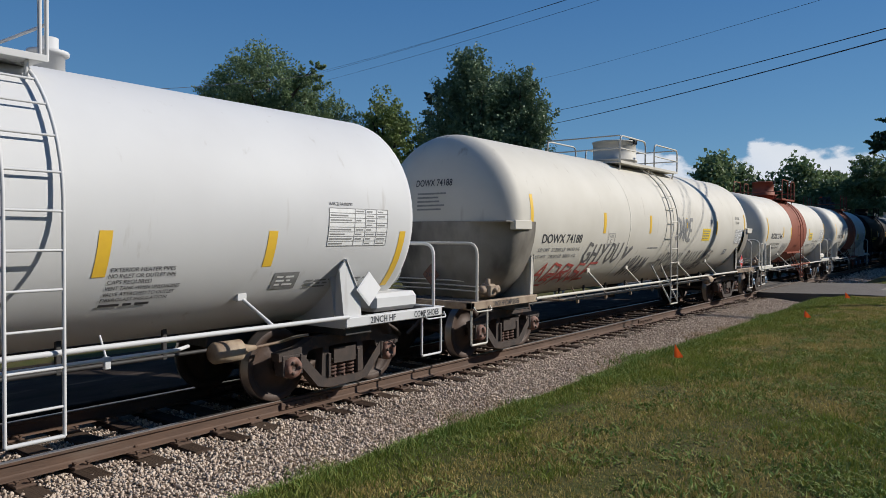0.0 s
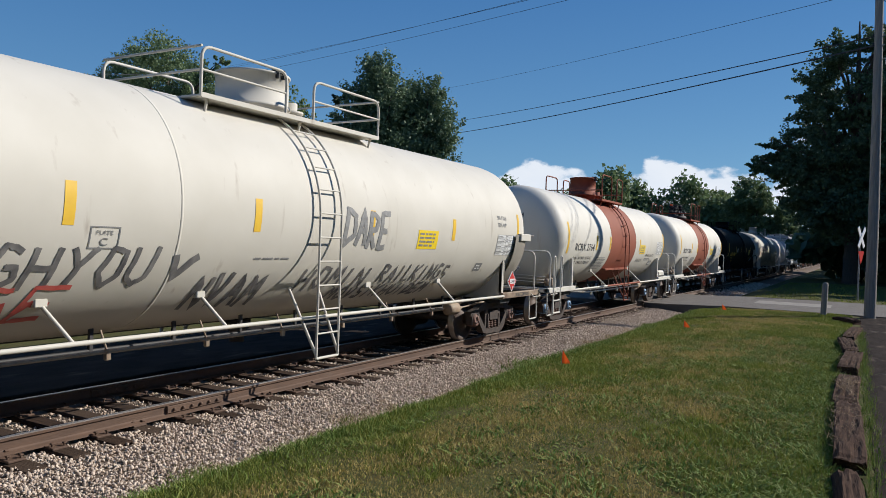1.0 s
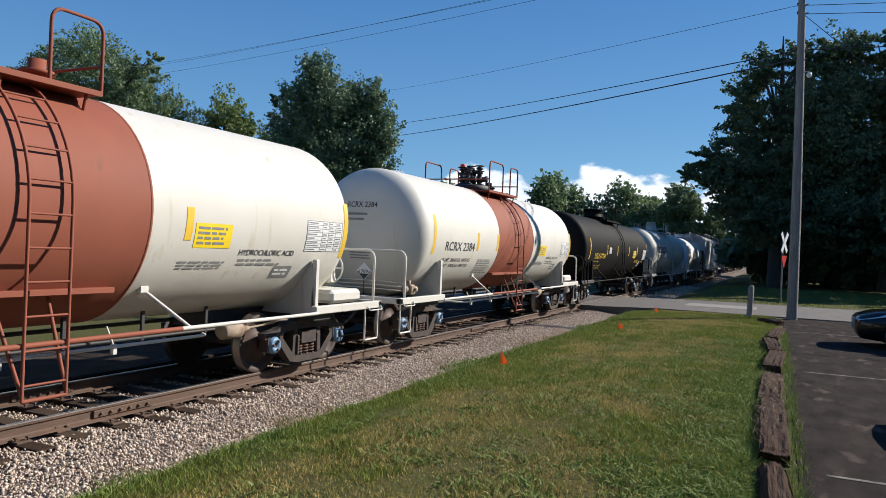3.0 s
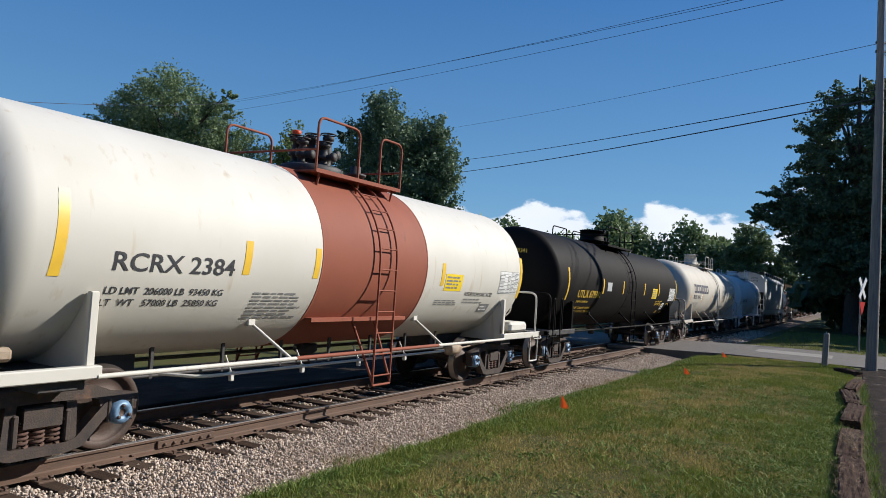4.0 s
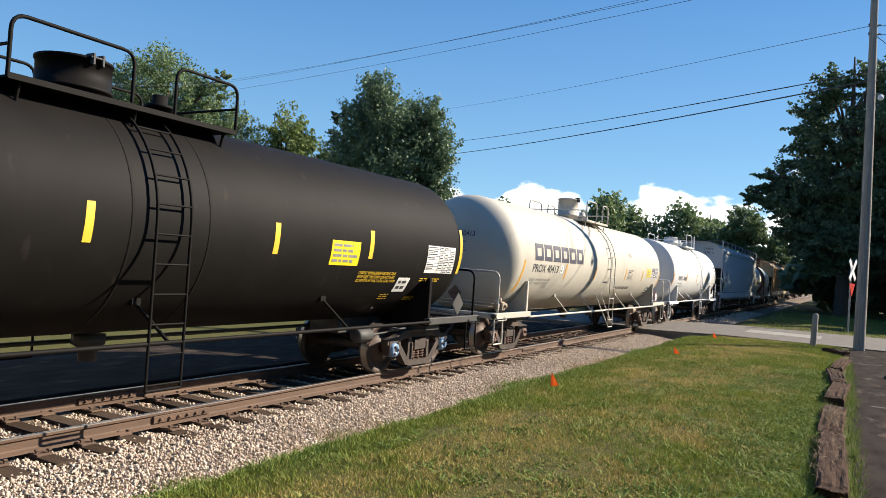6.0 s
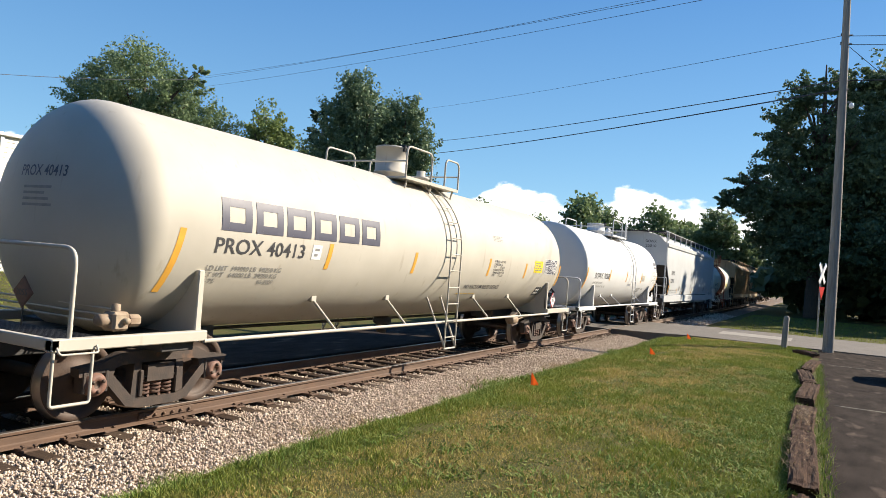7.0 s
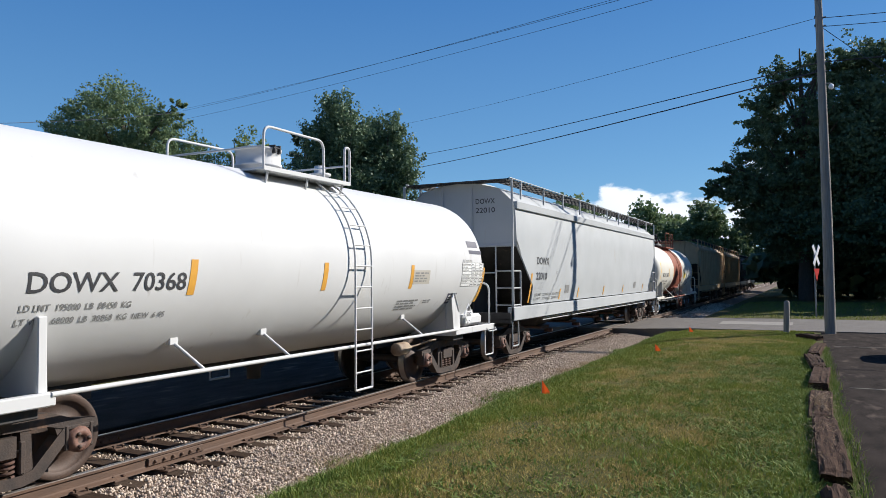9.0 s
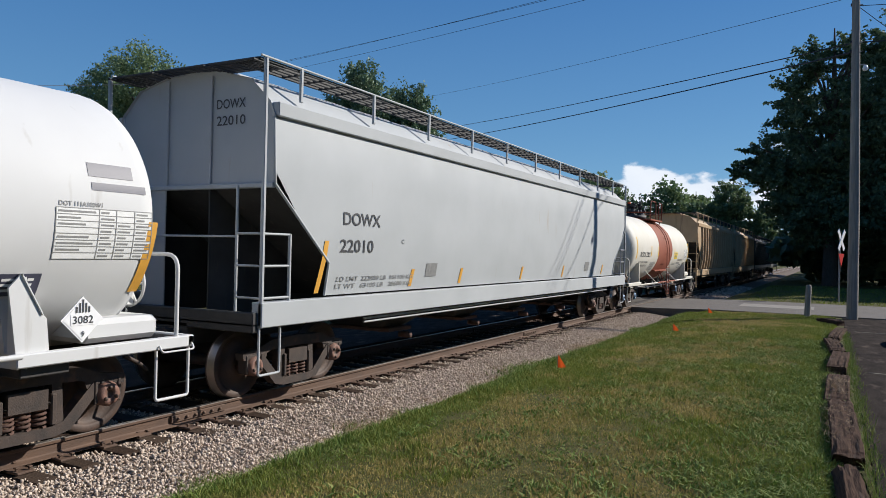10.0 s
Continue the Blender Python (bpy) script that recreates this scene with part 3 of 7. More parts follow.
def sprayed(g, R, zc, words, y0, y1, z0, z1, rng, width=0.035, slot=0, lean=0.0):
    """Spray-can lettering: ribbons with wavering strokes."""
    per = (y1 - y0) / len(words)
    for i, ch in enumerate(words):
        if ch not in STROKES:
            continue
        up = rng.uniform(-0.08, 0.08)
        for line in STROKES[ch].split("|"):
            pts = [tuple(float(c) for c in p.split(",")) for p in line.split()]
            fine = [pts[0]]
            for (a, b), (c, d) in zip(pts, pts[1:]):
                for k in range(1, 5):
                    fine.append((a + (c - a) * k / 4, b + (d - b) * k / 4))
            fine = [(y0 + per * (i + u * 1.05 + lean * v) + rng.uniform(-0.008, 0.008), z0 + (z1 - z0) * (v + up) + rng.uniform(-0.008, 0.008)) for u, v in fine]
            vs, fs = [], []
            for k, (y, z) in enumerate(fine):
                a, b = fine[max(k - 1, 0)], fine[min(k + 1, len(fine) - 1)]
                d = math.hypot(b[0] - a[0], b[1] - a[1]) or 1
                ny, nz = -(b[1] - a[1]) / d * width / 2, (b[0] - a[0]) / d * width / 2
                for s in (-1, 1):
                    vs.append(on_tank(R, zc, y + s * ny, angle_at(R, zc, z + s * nz), 0.006 + 0.0004 * (k % 3)))
            for k in range(len(fine) - 1):
                fs.append((2 * k, 2 * k + 1, 2 * k + 3, 2 * k + 2))
            g.add(vs, fs, slot)


def head_depth(R, deep, r):
    return deep * (max(0.0, 1 - (r / R) ** 2.3)) ** 0.5


def tank_shell(R, zc, half, deep, bands=(), rear=0.0):
    """The shell of revolution. bands: (y0, y1) painted in the second colour; rear: how much deeper the far head bulges."""
    prof = []
    steps = 14
    for i in range(steps + 1):
        t = math.pi / 2 * i / steps
        r = R * math.sin(t)
        prof.append((r, -half - head_depth(R, deep, r)))
    ys = sorted({-half, half, *[round(-half + 2 * half * k / 10, 3) for k in range(1, 10)], *[y for b in bands for y in b]})
    prof += [(R, y) for y in ys[1:-1]] + [(R, half)]
    for i in range(steps, -1, -1):
        t = math.pi / 2 * i / steps
        r = R * math.sin(t)
        prof.append((r, half + head_depth(R, deep + rear, r)))
    prof = [p for i, p in enumerate(prof) if i == 0 or p != prof[i - 1]]
    slots = [1 if any(b[0] - 1e-4 <= (p[1] + q[1]) / 2 <= b[1] + 1e-4 for b in bands) else 0 for p, q in zip(prof, prof[1:])]
    g = Geo()
    g.lathe(prof, 72, "y", (0, 0, zc), slots=slots)
    return g


def ring(R, zc, y, w=0.022, up=0.004):
    g = Geo()
    g.lathe([(R - 0.01, y - w), (R + up, y - w * 0.7), (R + up, y + w * 0.7), (R - 0.01, y + w)], 64, "y", (0, 0, zc))
    return g


def tank_ladder(R, zc, side, w, low, splay):
    """One ladder: two stringers that follow the shell and drop straight to the step, with rungs."""
    g = Geo()
    line = [on_tank(R, zc, 0, a, 0.075) for a in range(74, -1, -6)]
    xs = R + 0.075
    line += [(xs, 0, z) for z in np.arange(zc - 0.2, low, -0.33)] + [(xs, 0, low)]
    line = [(p[0] * side, p[1], p[2]) for p in line]
    for s in (-1, 1):
        g.tube([(p[0], s * w / 2, p[2]) for p in line], 0.018, 6)
    total, last = 0.0, line[0]
    for p in line[1:]:
        seg = math.hypot(p[0] - last[0], p[2] - last[2])
        while total + seg >= 0.34:
            f = (0.34 - total) / seg
            q = (last[0] + (p[0] - last[0]) * f, 0, last[2] + (p[2] - last[2]) * f)
            g.tube([(q[0], -w / 2, q[2]), (q[0], w / 2, q[2])], 0.013, 6)
            seg -= 0.34 - total
            total, last = 0.0, q
        total += seg
        last = p
    g.tube([(xs * side, -w / 2, low), (xs * side, w / 2, low)], 0.02, 6)
    if splay:
        for s in (-1, 1):
            q = on_tank(R, zc, 0, -42, 0.0)
            g.tube([(q[0] * side, s * (w / 2 + splay * 0.15), q[2]), (xs * side, s * w / 2, low + 0.05)], 0.021, 6)
            g.tube([(q[0] * side, s * (w / 2 + splay * 0.15), q[2]), ((q[0] - 0.04) * side, s * (w / 2 + splay * 0.15), q[2] + 0.05)], 0.05, 6)
    return g


def platform(car, R, zc, ly, paint, length, drum, boxed=False, rail_up=0.52):
    """The walkway on top with its rails, and the fittings between them."""
    top = zc + R
    y0, y1 = ly - length[0], ly + length[1]
    g = Geo()
    for s in (-1, 1):
        x0, x1 = s * 0.52, s * 0.98
        z = top - 0.12
        g.box(min(x0, x1), max(x0, x1), y0, y1, z, z + 0.035)
        for k in np.arange(y0 + 0.1, y1, 0.22):
            g.box(min(x0, x1) + 0.02, max(x0, x1) - 0.02, k, k + 0.03, z + 0.036, z + 0.05)
        g.box(s * 0.985 - 0.006, s * 0.985 + 0.006, y0, y1, z - 0.01, z + 0.055)
        for k in (y0 + 0.15, (y0 + y1) / 2, y1 - 0.15):
            g.tube([(s * 0.92, k, z), (s * 0.86, k, top - 0.36)], 0.02, 6)
    deck = part("walkway", g, paint, car)
    z0, z1 = top - 0.12, top + rail_up
    gap = 0.30
    for s in (-1, 1):
        x = s * 0.97
        for a, b in ((y0, ly - gap), (ly + gap, y1)):
            inner, outer = (b, a) if a == y0 else (a, b)
            g = Geo()
            g.tube(bend([(x, inner, z0), (x, inner, z1), (x, outer, z1), (x, outer, z0)], 0.16), 0.021, 8)
            if boxed:
                g.tube([(x, inner, z0 + 0.34), (x, outer, z0 + 0.34)], 0.017, 6)
            part("safety_rail", g, paint, deck)
    for y in (y0, y1):
        for z in (z1, z0 + 0.34) if boxed else (z0 + 0.34,):
            g = Geo()
            g.tube([(-0.97, y, z), (0.97, y, z)], 0.017, 6)
            part("cross_rail", g, paint, deck)
    kind, r, h, off, mat = drum
    g = Geo()
    if kind == "drum":
        g.lathe([(0, top - 0.1), (r, top - 0.1), (r, top + 0.10), (r * 1.06, top + 0.10), (r * 1.06, top + 0.14), (r, top + 0.14), (r, top + h), (r * 1.04, top + h), (r * 1.04, top + h + 0.035),
                 (r * 0.9, top + h + 0.05), (0, top + h + 0.07)], 32, "z", (0, ly + off, 0))
        part("valve_housing", g, mat, car)
        g = Geo()
        for s in (-1, 1):
            g.box(0.86 * r - 0.04, r + 0.05, ly + off + s * 0.06 - 0.02, ly + off + s * 0.06 + 0.02, top + h - 0.06, top + h + 0.08)
        g.tube([(r + 0.03, ly + off - 0.09, top + h + 0.03), (r + 0.03, ly + off + 0.09, top + h + 0.03)], 0.016, 6)
        part("hinge", g, "dark_frame", car)
    else:
        g.lathe([(0, top - 0.05), (0.55, top - 0.05), (0.55, top + 0.10), (0.50, top + 0.13), (0, top + 0.13)], 24, "z", (0, ly + off, 0))
        plate_ob = part("valve_plate", g, mat, car)
        for k in range(8):
            g = Geo()
            t = k * 0.80
            rr = 0.27 if k < 7 else 0.0
            px, py = rr * math.cos(t), ly + off + rr * math.sin(t)
            hh = h * (0.70, 1.0, 0.78, 0.92, 0.62, 0.86, 0.74, 0.95)[k]
            zb = top + 0.12
            g.lathe([(0.0, zb), (0.13, zb), (0.13, zb + 0.05), (0.07, zb + 0.06), (0.065, zb + hh * 0.30), (0.11, zb + hh * 0.32), (0.11, zb + hh * 0.44), (0.07, zb + hh * 0.48), (0.055, zb + hh * 0.78), (0.10, zb + hh * 0.80), (0.10, zb + hh * 0.90), (0.03, zb + hh * 0.92), (0.03, zb + hh), (0, zb + hh)], 12, "z", (px, py, 0))
            g.lathe([(0.05, 0.04), (0.05, 0.20), (0.075, 0.20), (0.075, 0.24), (0, 0.245)], 10, "x", (px, py, zb + hh * 0.38))
            g.tube([(px + 0.13 * math.cos(q), py + 0.13 * math.sin(q), zb + hh * 0.97) for q in np.linspace(0, 2 * math.pi, 13)[:-1]], 0.012, 5, closed=True)
            g.tube([(px - 0.13, py, zb + hh * 0.97), (px + 0.13, py, zb + hh * 0.97)], 0.012, 5)
            valve_ob = part("valve", g, mat, plate_ob)
            if k == 5:
                g = Geo()
                g.lathe([(0.0, zb + hh * 0.99), (0.075, zb + hh * 0.99), (0.075, zb + hh + 0.07), (0.0, zb + hh + 0.09)], 10, "z", (px, py, 0))
                part("cap", g, "orange_vinyl", valve_ob, "bright orange valve cap")
    g = Geo()
    g.lathe([(0, top - 0.05), (0.16, top - 0.05), (0.16, top + 0.14), (0.20, top + 0.14), (0.20, top + 0.18), (0.10, top + 0.2), (0.10, top + 0.32), (0.0, top + 0.33)], 16, "z", (0.12, ly + 0.75, 0))
    part("relief_valve", g, paint if kind == "drum" else mat, car)


def placard(car, y, z, x, words, digit, edge, field, ink):
    """A diamond hazard placard on its holder."""
    g = Geo()
    h = 0.23
    g.add([(x, y, z - h), (x, y + h, z), (x, y, z + h), (x, y - h, z), (x - 0.012, y, z - h), (x - 0.012, y + h, z), (x - 0.012, y, z + h), (x - 0.012, y - h, z)],
          [(0, 1, 2, 3), (7, 6, 5, 4), (0, 4, 5, 1), (1, 5, 6, 2), (2, 6, 7, 3), (3, 7, 4, 0)], 0)
    k = h * 0.9
    g.add([(x + 0.004, y, z - k), (x + 0.004, y + k, z), (x + 0.004, y, z + k), (x + 0.004, y - k, z)], [(0, 1, 2, 3)], 1)
    if words:
        g.add([(x + 0.008, y - 0.13, z - 0.055), (x + 0.008, y + 0.13, z - 0.055), (x + 0.008, y + 0.13, z + 0.055), (x + 0.008, y - 0.13, z + 0.055)], [(0, 1, 2, 3)], 1 if field == "sign_white" else 0)
        for w, h0, zz, wid, slot in ((words, 0.075, z - 0.037, 0.22, 2), (digit, 0.05, z - 0.165, 0.035, 0 if field != "sign_white" else 2)):
            vs, fs = outline_text(w, h0)
            lo, hi = min(v[0] for v in vs), max(v[0] for v in vs)
            kk = wid / (hi - lo)
            g.add([(x + 0.011, y - wid / 2 + (u - lo) * kk, zz + v) for u, v in vs], fs, slot)
    if field == "sign_white" and words:
        for k in range(-2, 3):
            b = 0.13 - abs(k) * 0.035
            g.add([(x + 0.009, y + k * 0.034 - 0.009, z + 0.07), (x + 0.009, y + k * 0.034 + 0.009, z + 0.07), (x + 0.009, y + k * 0.034 + 0.009, z + 0.07 + b), (x + 0.009, y + k * 0.034 - 0.009, z + 0.07 + b)], [(0, 1, 2, 3)], 2)
    part("placard", g, [edge, field, ink], car, "diamond hazard placard")


def head_placard(car, x, y, z, words, upper, lower, ink):
    """A diamond placard on a short stand, turned to the end of the car."""
    g = Geo()
    h = 0.19
    for d, dy, slot in ((h, 0.0, 0), (h * 0.90, -0.008, 1)):
        g.add([(x - d, y + dy, z), (x, y + dy, z - d), (x + d, y + dy, z), (x - d, y + dy + 0.006, z), (x, y + dy + 0.006, z - d), (x + d, y + dy + 0.006, z)], [(0, 1, 2), (5, 4, 3), (0, 3, 4, 1), (1, 4, 5, 2)], 1 if slot == 0 else 2)
        g.add([(x - d, y + dy, z), (x, y + dy, z + d), (x + d, y + dy, z), (x - d, y + dy + 0.006, z), (x, y + dy + 0.006, z + d), (x + d, y + dy + 0.006, z)], [(2, 1, 0), (3, 4, 5), (0, 1, 4, 3), (1, 2, 5, 4)], 1)
    vs, fs = outline_text(words, 0.07)
    lo, hi = min(v[0] for v in vs), max(v[0] for v in vs)
    g.add([(x - 0.12, y - 0.012, z - 0.05), (x + 0.12, y - 0.012, z - 0.05), (x + 0.12, y - 0.012, z + 0.05), (x - 0.12, y - 0.012, z + 0.05)], [(0, 1, 2, 3)], 1)
    g.add([(x - 0.10 + (u - lo) * 0.20 / (hi - lo), y - 0.016, z - 0.034 + v) for u, v in vs], fs, 3)
    g.box(x - 0.012, x + 0.012, y + 0.006, y + 0.02, 1.02, z, slot=0, c=0.003)
    part("placard", g, ["dark_frame", upper, lower, ink], car, "diamond hazard placard on the car's end")


def brake_wheel(car, x, y, z, paint):
    g = Geo()
    g.tube([(x + 0.28 * math.cos(t), y, z + 0.28 * math.sin(t)) for t in np.linspace(0, 2 * math.pi, 25)[:-1]], 0.018, 6, closed=True)
    for k in range(6):
        t = k * math.pi / 3
        g.tube([(x, y, z), (x + 0.27 * math.cos(t), y + 0.01, z + 0.27 * math.sin(t))], 0.015, 6)
    g.box(x - 0.16, x + 0.16, y - 0.20, y - 0.04, z - 0.26, z + 0.20)
    g.lathe([(0.0, y + 0.03), (0.05, y + 0.03), (0.05, y - 0.05)], 12, "y", (x, 0, z))
    wheel = part("brake_wheel", g, paint, car)
    g = Geo()
    links = np.arange(z - 0.28, 1.0, -0.05)
    for i, zz in enumerate(links):
        g.tube([(x + 0.1 + (0.012 * math.cos(t) if i % 2 else 0), y - 0.1 + (0 if i % 2 else 0.012 * math.cos(t)), zz + 0.03 * math.sin(t)) for t in np.linspace(0, 2 * math.pi, 9)[:-1]], 0.006, 4, closed=True)
    part("chain", g, "galvanized", wheel)


def car_ends(car, ht, half, deep, R, zc, paint, low_paint, hoops, pipe_z, gusset=False, air=False):
    """Stub sills, couplers, decks, end rails, steps and saddles at both ends."""
    for s in (-1, 1):
        end = s * (ht + 1.72)
        g = Geo()
        g.box(-0.33, 0.33, min(s * (ht - 1.6), end), max(s * (ht - 1.6), end), 0.72, 1.02)
        g.box(-1.35, 1.35, min(s * (ht - 0.25), s * (ht + 0.25)), max(s * (ht - 0.25), s * (ht + 0.25)), 0.80, 0.98)
        part("stub_sill", g, "dark_frame", car)
        g = Geo()
        g.box(-0.10, 0.10, min(end, end + s * 0.30), max(end, end + s * 0.30), 0.79, 0.95)
        g.box(-0.17, 0.15, min(end + s * 0.14, end + s * 0.34), max(end + s * 0.14, end + s * 0.34), 0.76, 0.98, c=0.05)
        g.tube(bend([(0.38, end - s * 0.1, 0.72), (0.40, end + s * 0.12, 0.60), (0.36, end + s * 0.26, 0.50)], 0.1), 0.028, 8)
        part("coupler", g, "cast_steel", car)
        # end sill and side sills
        a, b = s * (ht - 0.35), end
        g = Geo()
        for x in (-1, 1):
            g.box(min(x * 1.36, x * 1.47), max(x * 1.36, x * 1.47), min(a, b), max(a, b), 0.92, 1.05)
        g.box(-1.47, 1.47, min(end, end - s * 0.09), max(end, end - s * 0.09), 0.93, 1.052)
        sill = part("end_sill", g, low_paint, car)
        if (s > 0 and low_paint == "cool_white_paint" and ht > 4.8) or low_paint == "rusty_frame":
            g = Geo()
            lo_y = min(a, b)
            for words, y0, y1 in ((("2INCH HF", end - 1.62, end - 1.12), ("COMP SHOES", end - 0.72, end - 0.16)) if low_paint != "rusty_frame" else (("2 INCH HF COMP SHOES", lo_y + 0.62, lo_y + 1.42),)):
                vs, fs = outline_text(words, 0.085)
                lo, hi = min(v[0] for v in vs), max(v[0] for v in vs)
                g.add([(1.4735, y0 + (u - lo) * (y1 - y0) / (hi - lo), 0.945 + v) for u, v in vs], fs)
            part("lettering", g, "black_ink", sill)
        g = Geo()
        for k in np.arange(0.10, 0.66, 0.055):
            g.box(-1.34, 1.34, min(end - s * k, end - s * (k + 0.022)), max(end - s * k, end - s * (k + 0.022)), 1.0, 1.035, c=0.004)
        for x in (-0.9, -0.3, 0.3, 0.9):
            g.box(x - 0.012, x + 0.012, min(end - s * 0.1, end - s * 0.68), max(end - s * 0.1, end - s * 0.68), 0.985, 1.028, c=0.003)
        part("grating", g, "dark_frame", sill)
        g = Geo()
        y = end - s * 0.22
        g.tube(bend([(1.42, y, 1.04), (1.42, y, 1.98), (-1.42, y, 1.98), (-1.42, y, 1.04)], 0.18), 0.024, 8)
        part("end_rail", g, paint, car)
        for x in (-1.43, 1.43):
            g = Geo()
            y0, y1 = end - s * 0.05, end - s * 0.50
            g.tube(bend([(x, y0, 0.92), (x, y0, 0.36), (x, y1, 0.36), (x, y1, 0.92)], 0.04), 0.018, 6)
            g.tube(bend([(x + 0.05 * (1 if x > 0 else -1), y0, 0.97), (x + 0.10 * (1 if x > 0 else -1), y0, 0.90), (x + 0.10 * (1 if x > 0 else -1), y1, 0.90), (x + 0.05 * (1 if x > 0 else -1), y1, 0.97)], 0.04), 0.012, 6)
            part("sill_step", g, paint, car)
        if hoops and s < 0:
            g = Geo()
            for yy in (end + 0.36, end + 0.86):
                for x in (1.47,):
                    g.tube(bend([(x, yy, 0.40), (x, yy, 1.86), (x, yy + 0.11, 1.86), (x, yy + 0.11, 1.05)], 0.06), 0.02, 8)
            g.tube([(1.47, end + 0.36, 0.40), (1.47, end + 0.86, 0.40)], 0.022, 6)
            g.tube([(1.47, end + 0.36, 0.72), (1.47, end + 0.86, 0.72)], 0.018, 6)
            part("crossover_ladder", g, paint, car)
        # saddle plates between the side sill and the shell
        for x in (-1, 1):
            yy = s * (ht - 0.30)
            g = Geo()
            top_a = -24
            px, _, pz = on_tank(R, zc, 0, top_a, 0.0)
            if gusset and s > 0:
                for xa, xb in ((1.375, 1.40), (1.20, 1.225)):
                    slab(g, [(yy - s * 0.02, 1.04), (yy - s * 0.10, pz - 0.10), (yy + s * 0.02, pz + 0.03), (yy + s * 0.22, 1.42), (yy + s * 0.27, 1.36), (yy + s * 0.30, 1.04)], x * xa, x * xb)
                slab(g, [(yy + s * 0.02, pz + 0.03), (yy + s * 0.02, pz + 0.005), (yy + s * 0.22, 1.395), (yy + s * 0.22, 1.42)], x * 1.20, x * 1.42)
            else:
                g.box(min(x * 1.32, x * 1.40), max(x * 1.32, x * 1.40), min(yy, yy + s * 0.10), max(yy, yy + s * 0.10), 1.04, pz + 0.02)
            for k in (0.0, 0.085):
                vs = [(x * 1.39, yy + s * k, 0.90)] + [(x * on_tank(R, zc, 0, aa, 0.003)[0], yy + s * k, on_tank(R, zc, 0, aa, 0.003)[2]) for aa in (-24, -36, -48, -60, -74)] + [(x * 0.33, yy + s * k, 0.90)]
                vs += [(v[0], v[1] + 0.014, v[2]) for v in vs]
                n = len(vs) // 2
                g.add(vs, [tuple(range(n)), tuple(range(2 * n - 1, n - 1, -1))] + [(i, (i + 1) % n, (i + 1) % n + n, i + n) for i in range(n)])
            part("saddle", g, paint, car)
    # under-tank gear
    g = Geo()
    if air:
        g.tube([(0.62, -ht + 1.2, 0.74), (0.62, ht - 1.2, 0.74)], 0.024, 6)
    g.tube([(-0.35, -ht + 0.9, 0.80), (-0.35, ht - 0.9, 0.80)], 0.03, 6)
    for k in np.arange(-ht + 1.6, ht - 1.4, 1.15) if air else ():
        g.box(0.60, 0.64, k - 0.03, k + 0.03, 0.70, zc - R * 0.86)
    g.lathe([(0, zc - R - 0.02), (0.2, zc - R - 0.02), (0.2, zc - R - 0.14), (0.11, zc - R - 0.2), (0.11, zc - R - 0.36), (0, zc - R - 0.36)], 16, "z")
    part("brake_rigging", g, "dark_frame", car)
    g = Geo()
    y = ht - 1.75
    g.lathe([(0, y - 0.24), (0.10, y - 0.235), (0.125, y - 0.20), (0.125, y + 0.14), (0.09, y + 0.16), (0.05, y + 0.24), (0.03, y + 0.37), (0.0, y + 0.37)], 20, "y", (0.98, 0, 0.76))
    g.tube(bend([(0.98, y + 0.36, 0.76), (0.98, y + 0.75, 0.78), (1.2, y + 0.8, 0.86), (1.2, y + 1.0, 0.86)], 0.1), 0.018, 6)
    part("brake_cylinder", g, "dark_frame" if low_paint == "dark_frame" else "rusty_frame", car)
    if not air:
        return
    g = Geo()
    zl = pipe_z - 0.15
    g.tube(bend([(0.9, -ht + 1.5, zl + 0.02), (1.28, -ht + 1.8, zl), (1.28, ht - 2.6, zl), (0.85, ht - 2.2, zl - 0.05)], 0.15), 0.021, 8)
    for k in np.arange(-ht + 2.3, ht - 2.7, 1.35):
        g.box(1.255, 1.305, k - 0.03, k + 0.03, zl - 0.09, zl + 0.03, c=0.006)
        g.tube([(1.28, k, zl), (1.15, k, zl + 0.22)], 0.012, 6)
    part("air_line", g, low_paint, car)


def side_pipe(car, R, zc, ht, z, paint, strut_ys, lean):
    g = Geo()
    y0, y1 = -(ht - 0.30), ht - 0.30
    for x in (-1, 1):
        g.tube([(x * 1.46, y0, z), (x * 1.46, y1, z)], 0.027, 8)
    part("running_pipe", g, paint, car)
    for y in strut_ys:
        for x in (-1, 1):
            g = Geo()
            p = on_tank(R, zc, 0, -42, -0.01)
            g.box(x * p[0] - 0.05, x * p[0] + 0.05, y - lean - 0.07, y - lean + 0.07, p[2] - 0.05, p[2] + 0.05)
            g.tube([(x * p[0], y - lean, p[2]), (x * 1.46, y, z)], 0.022, 6)
            part("strut", g, paint, car)


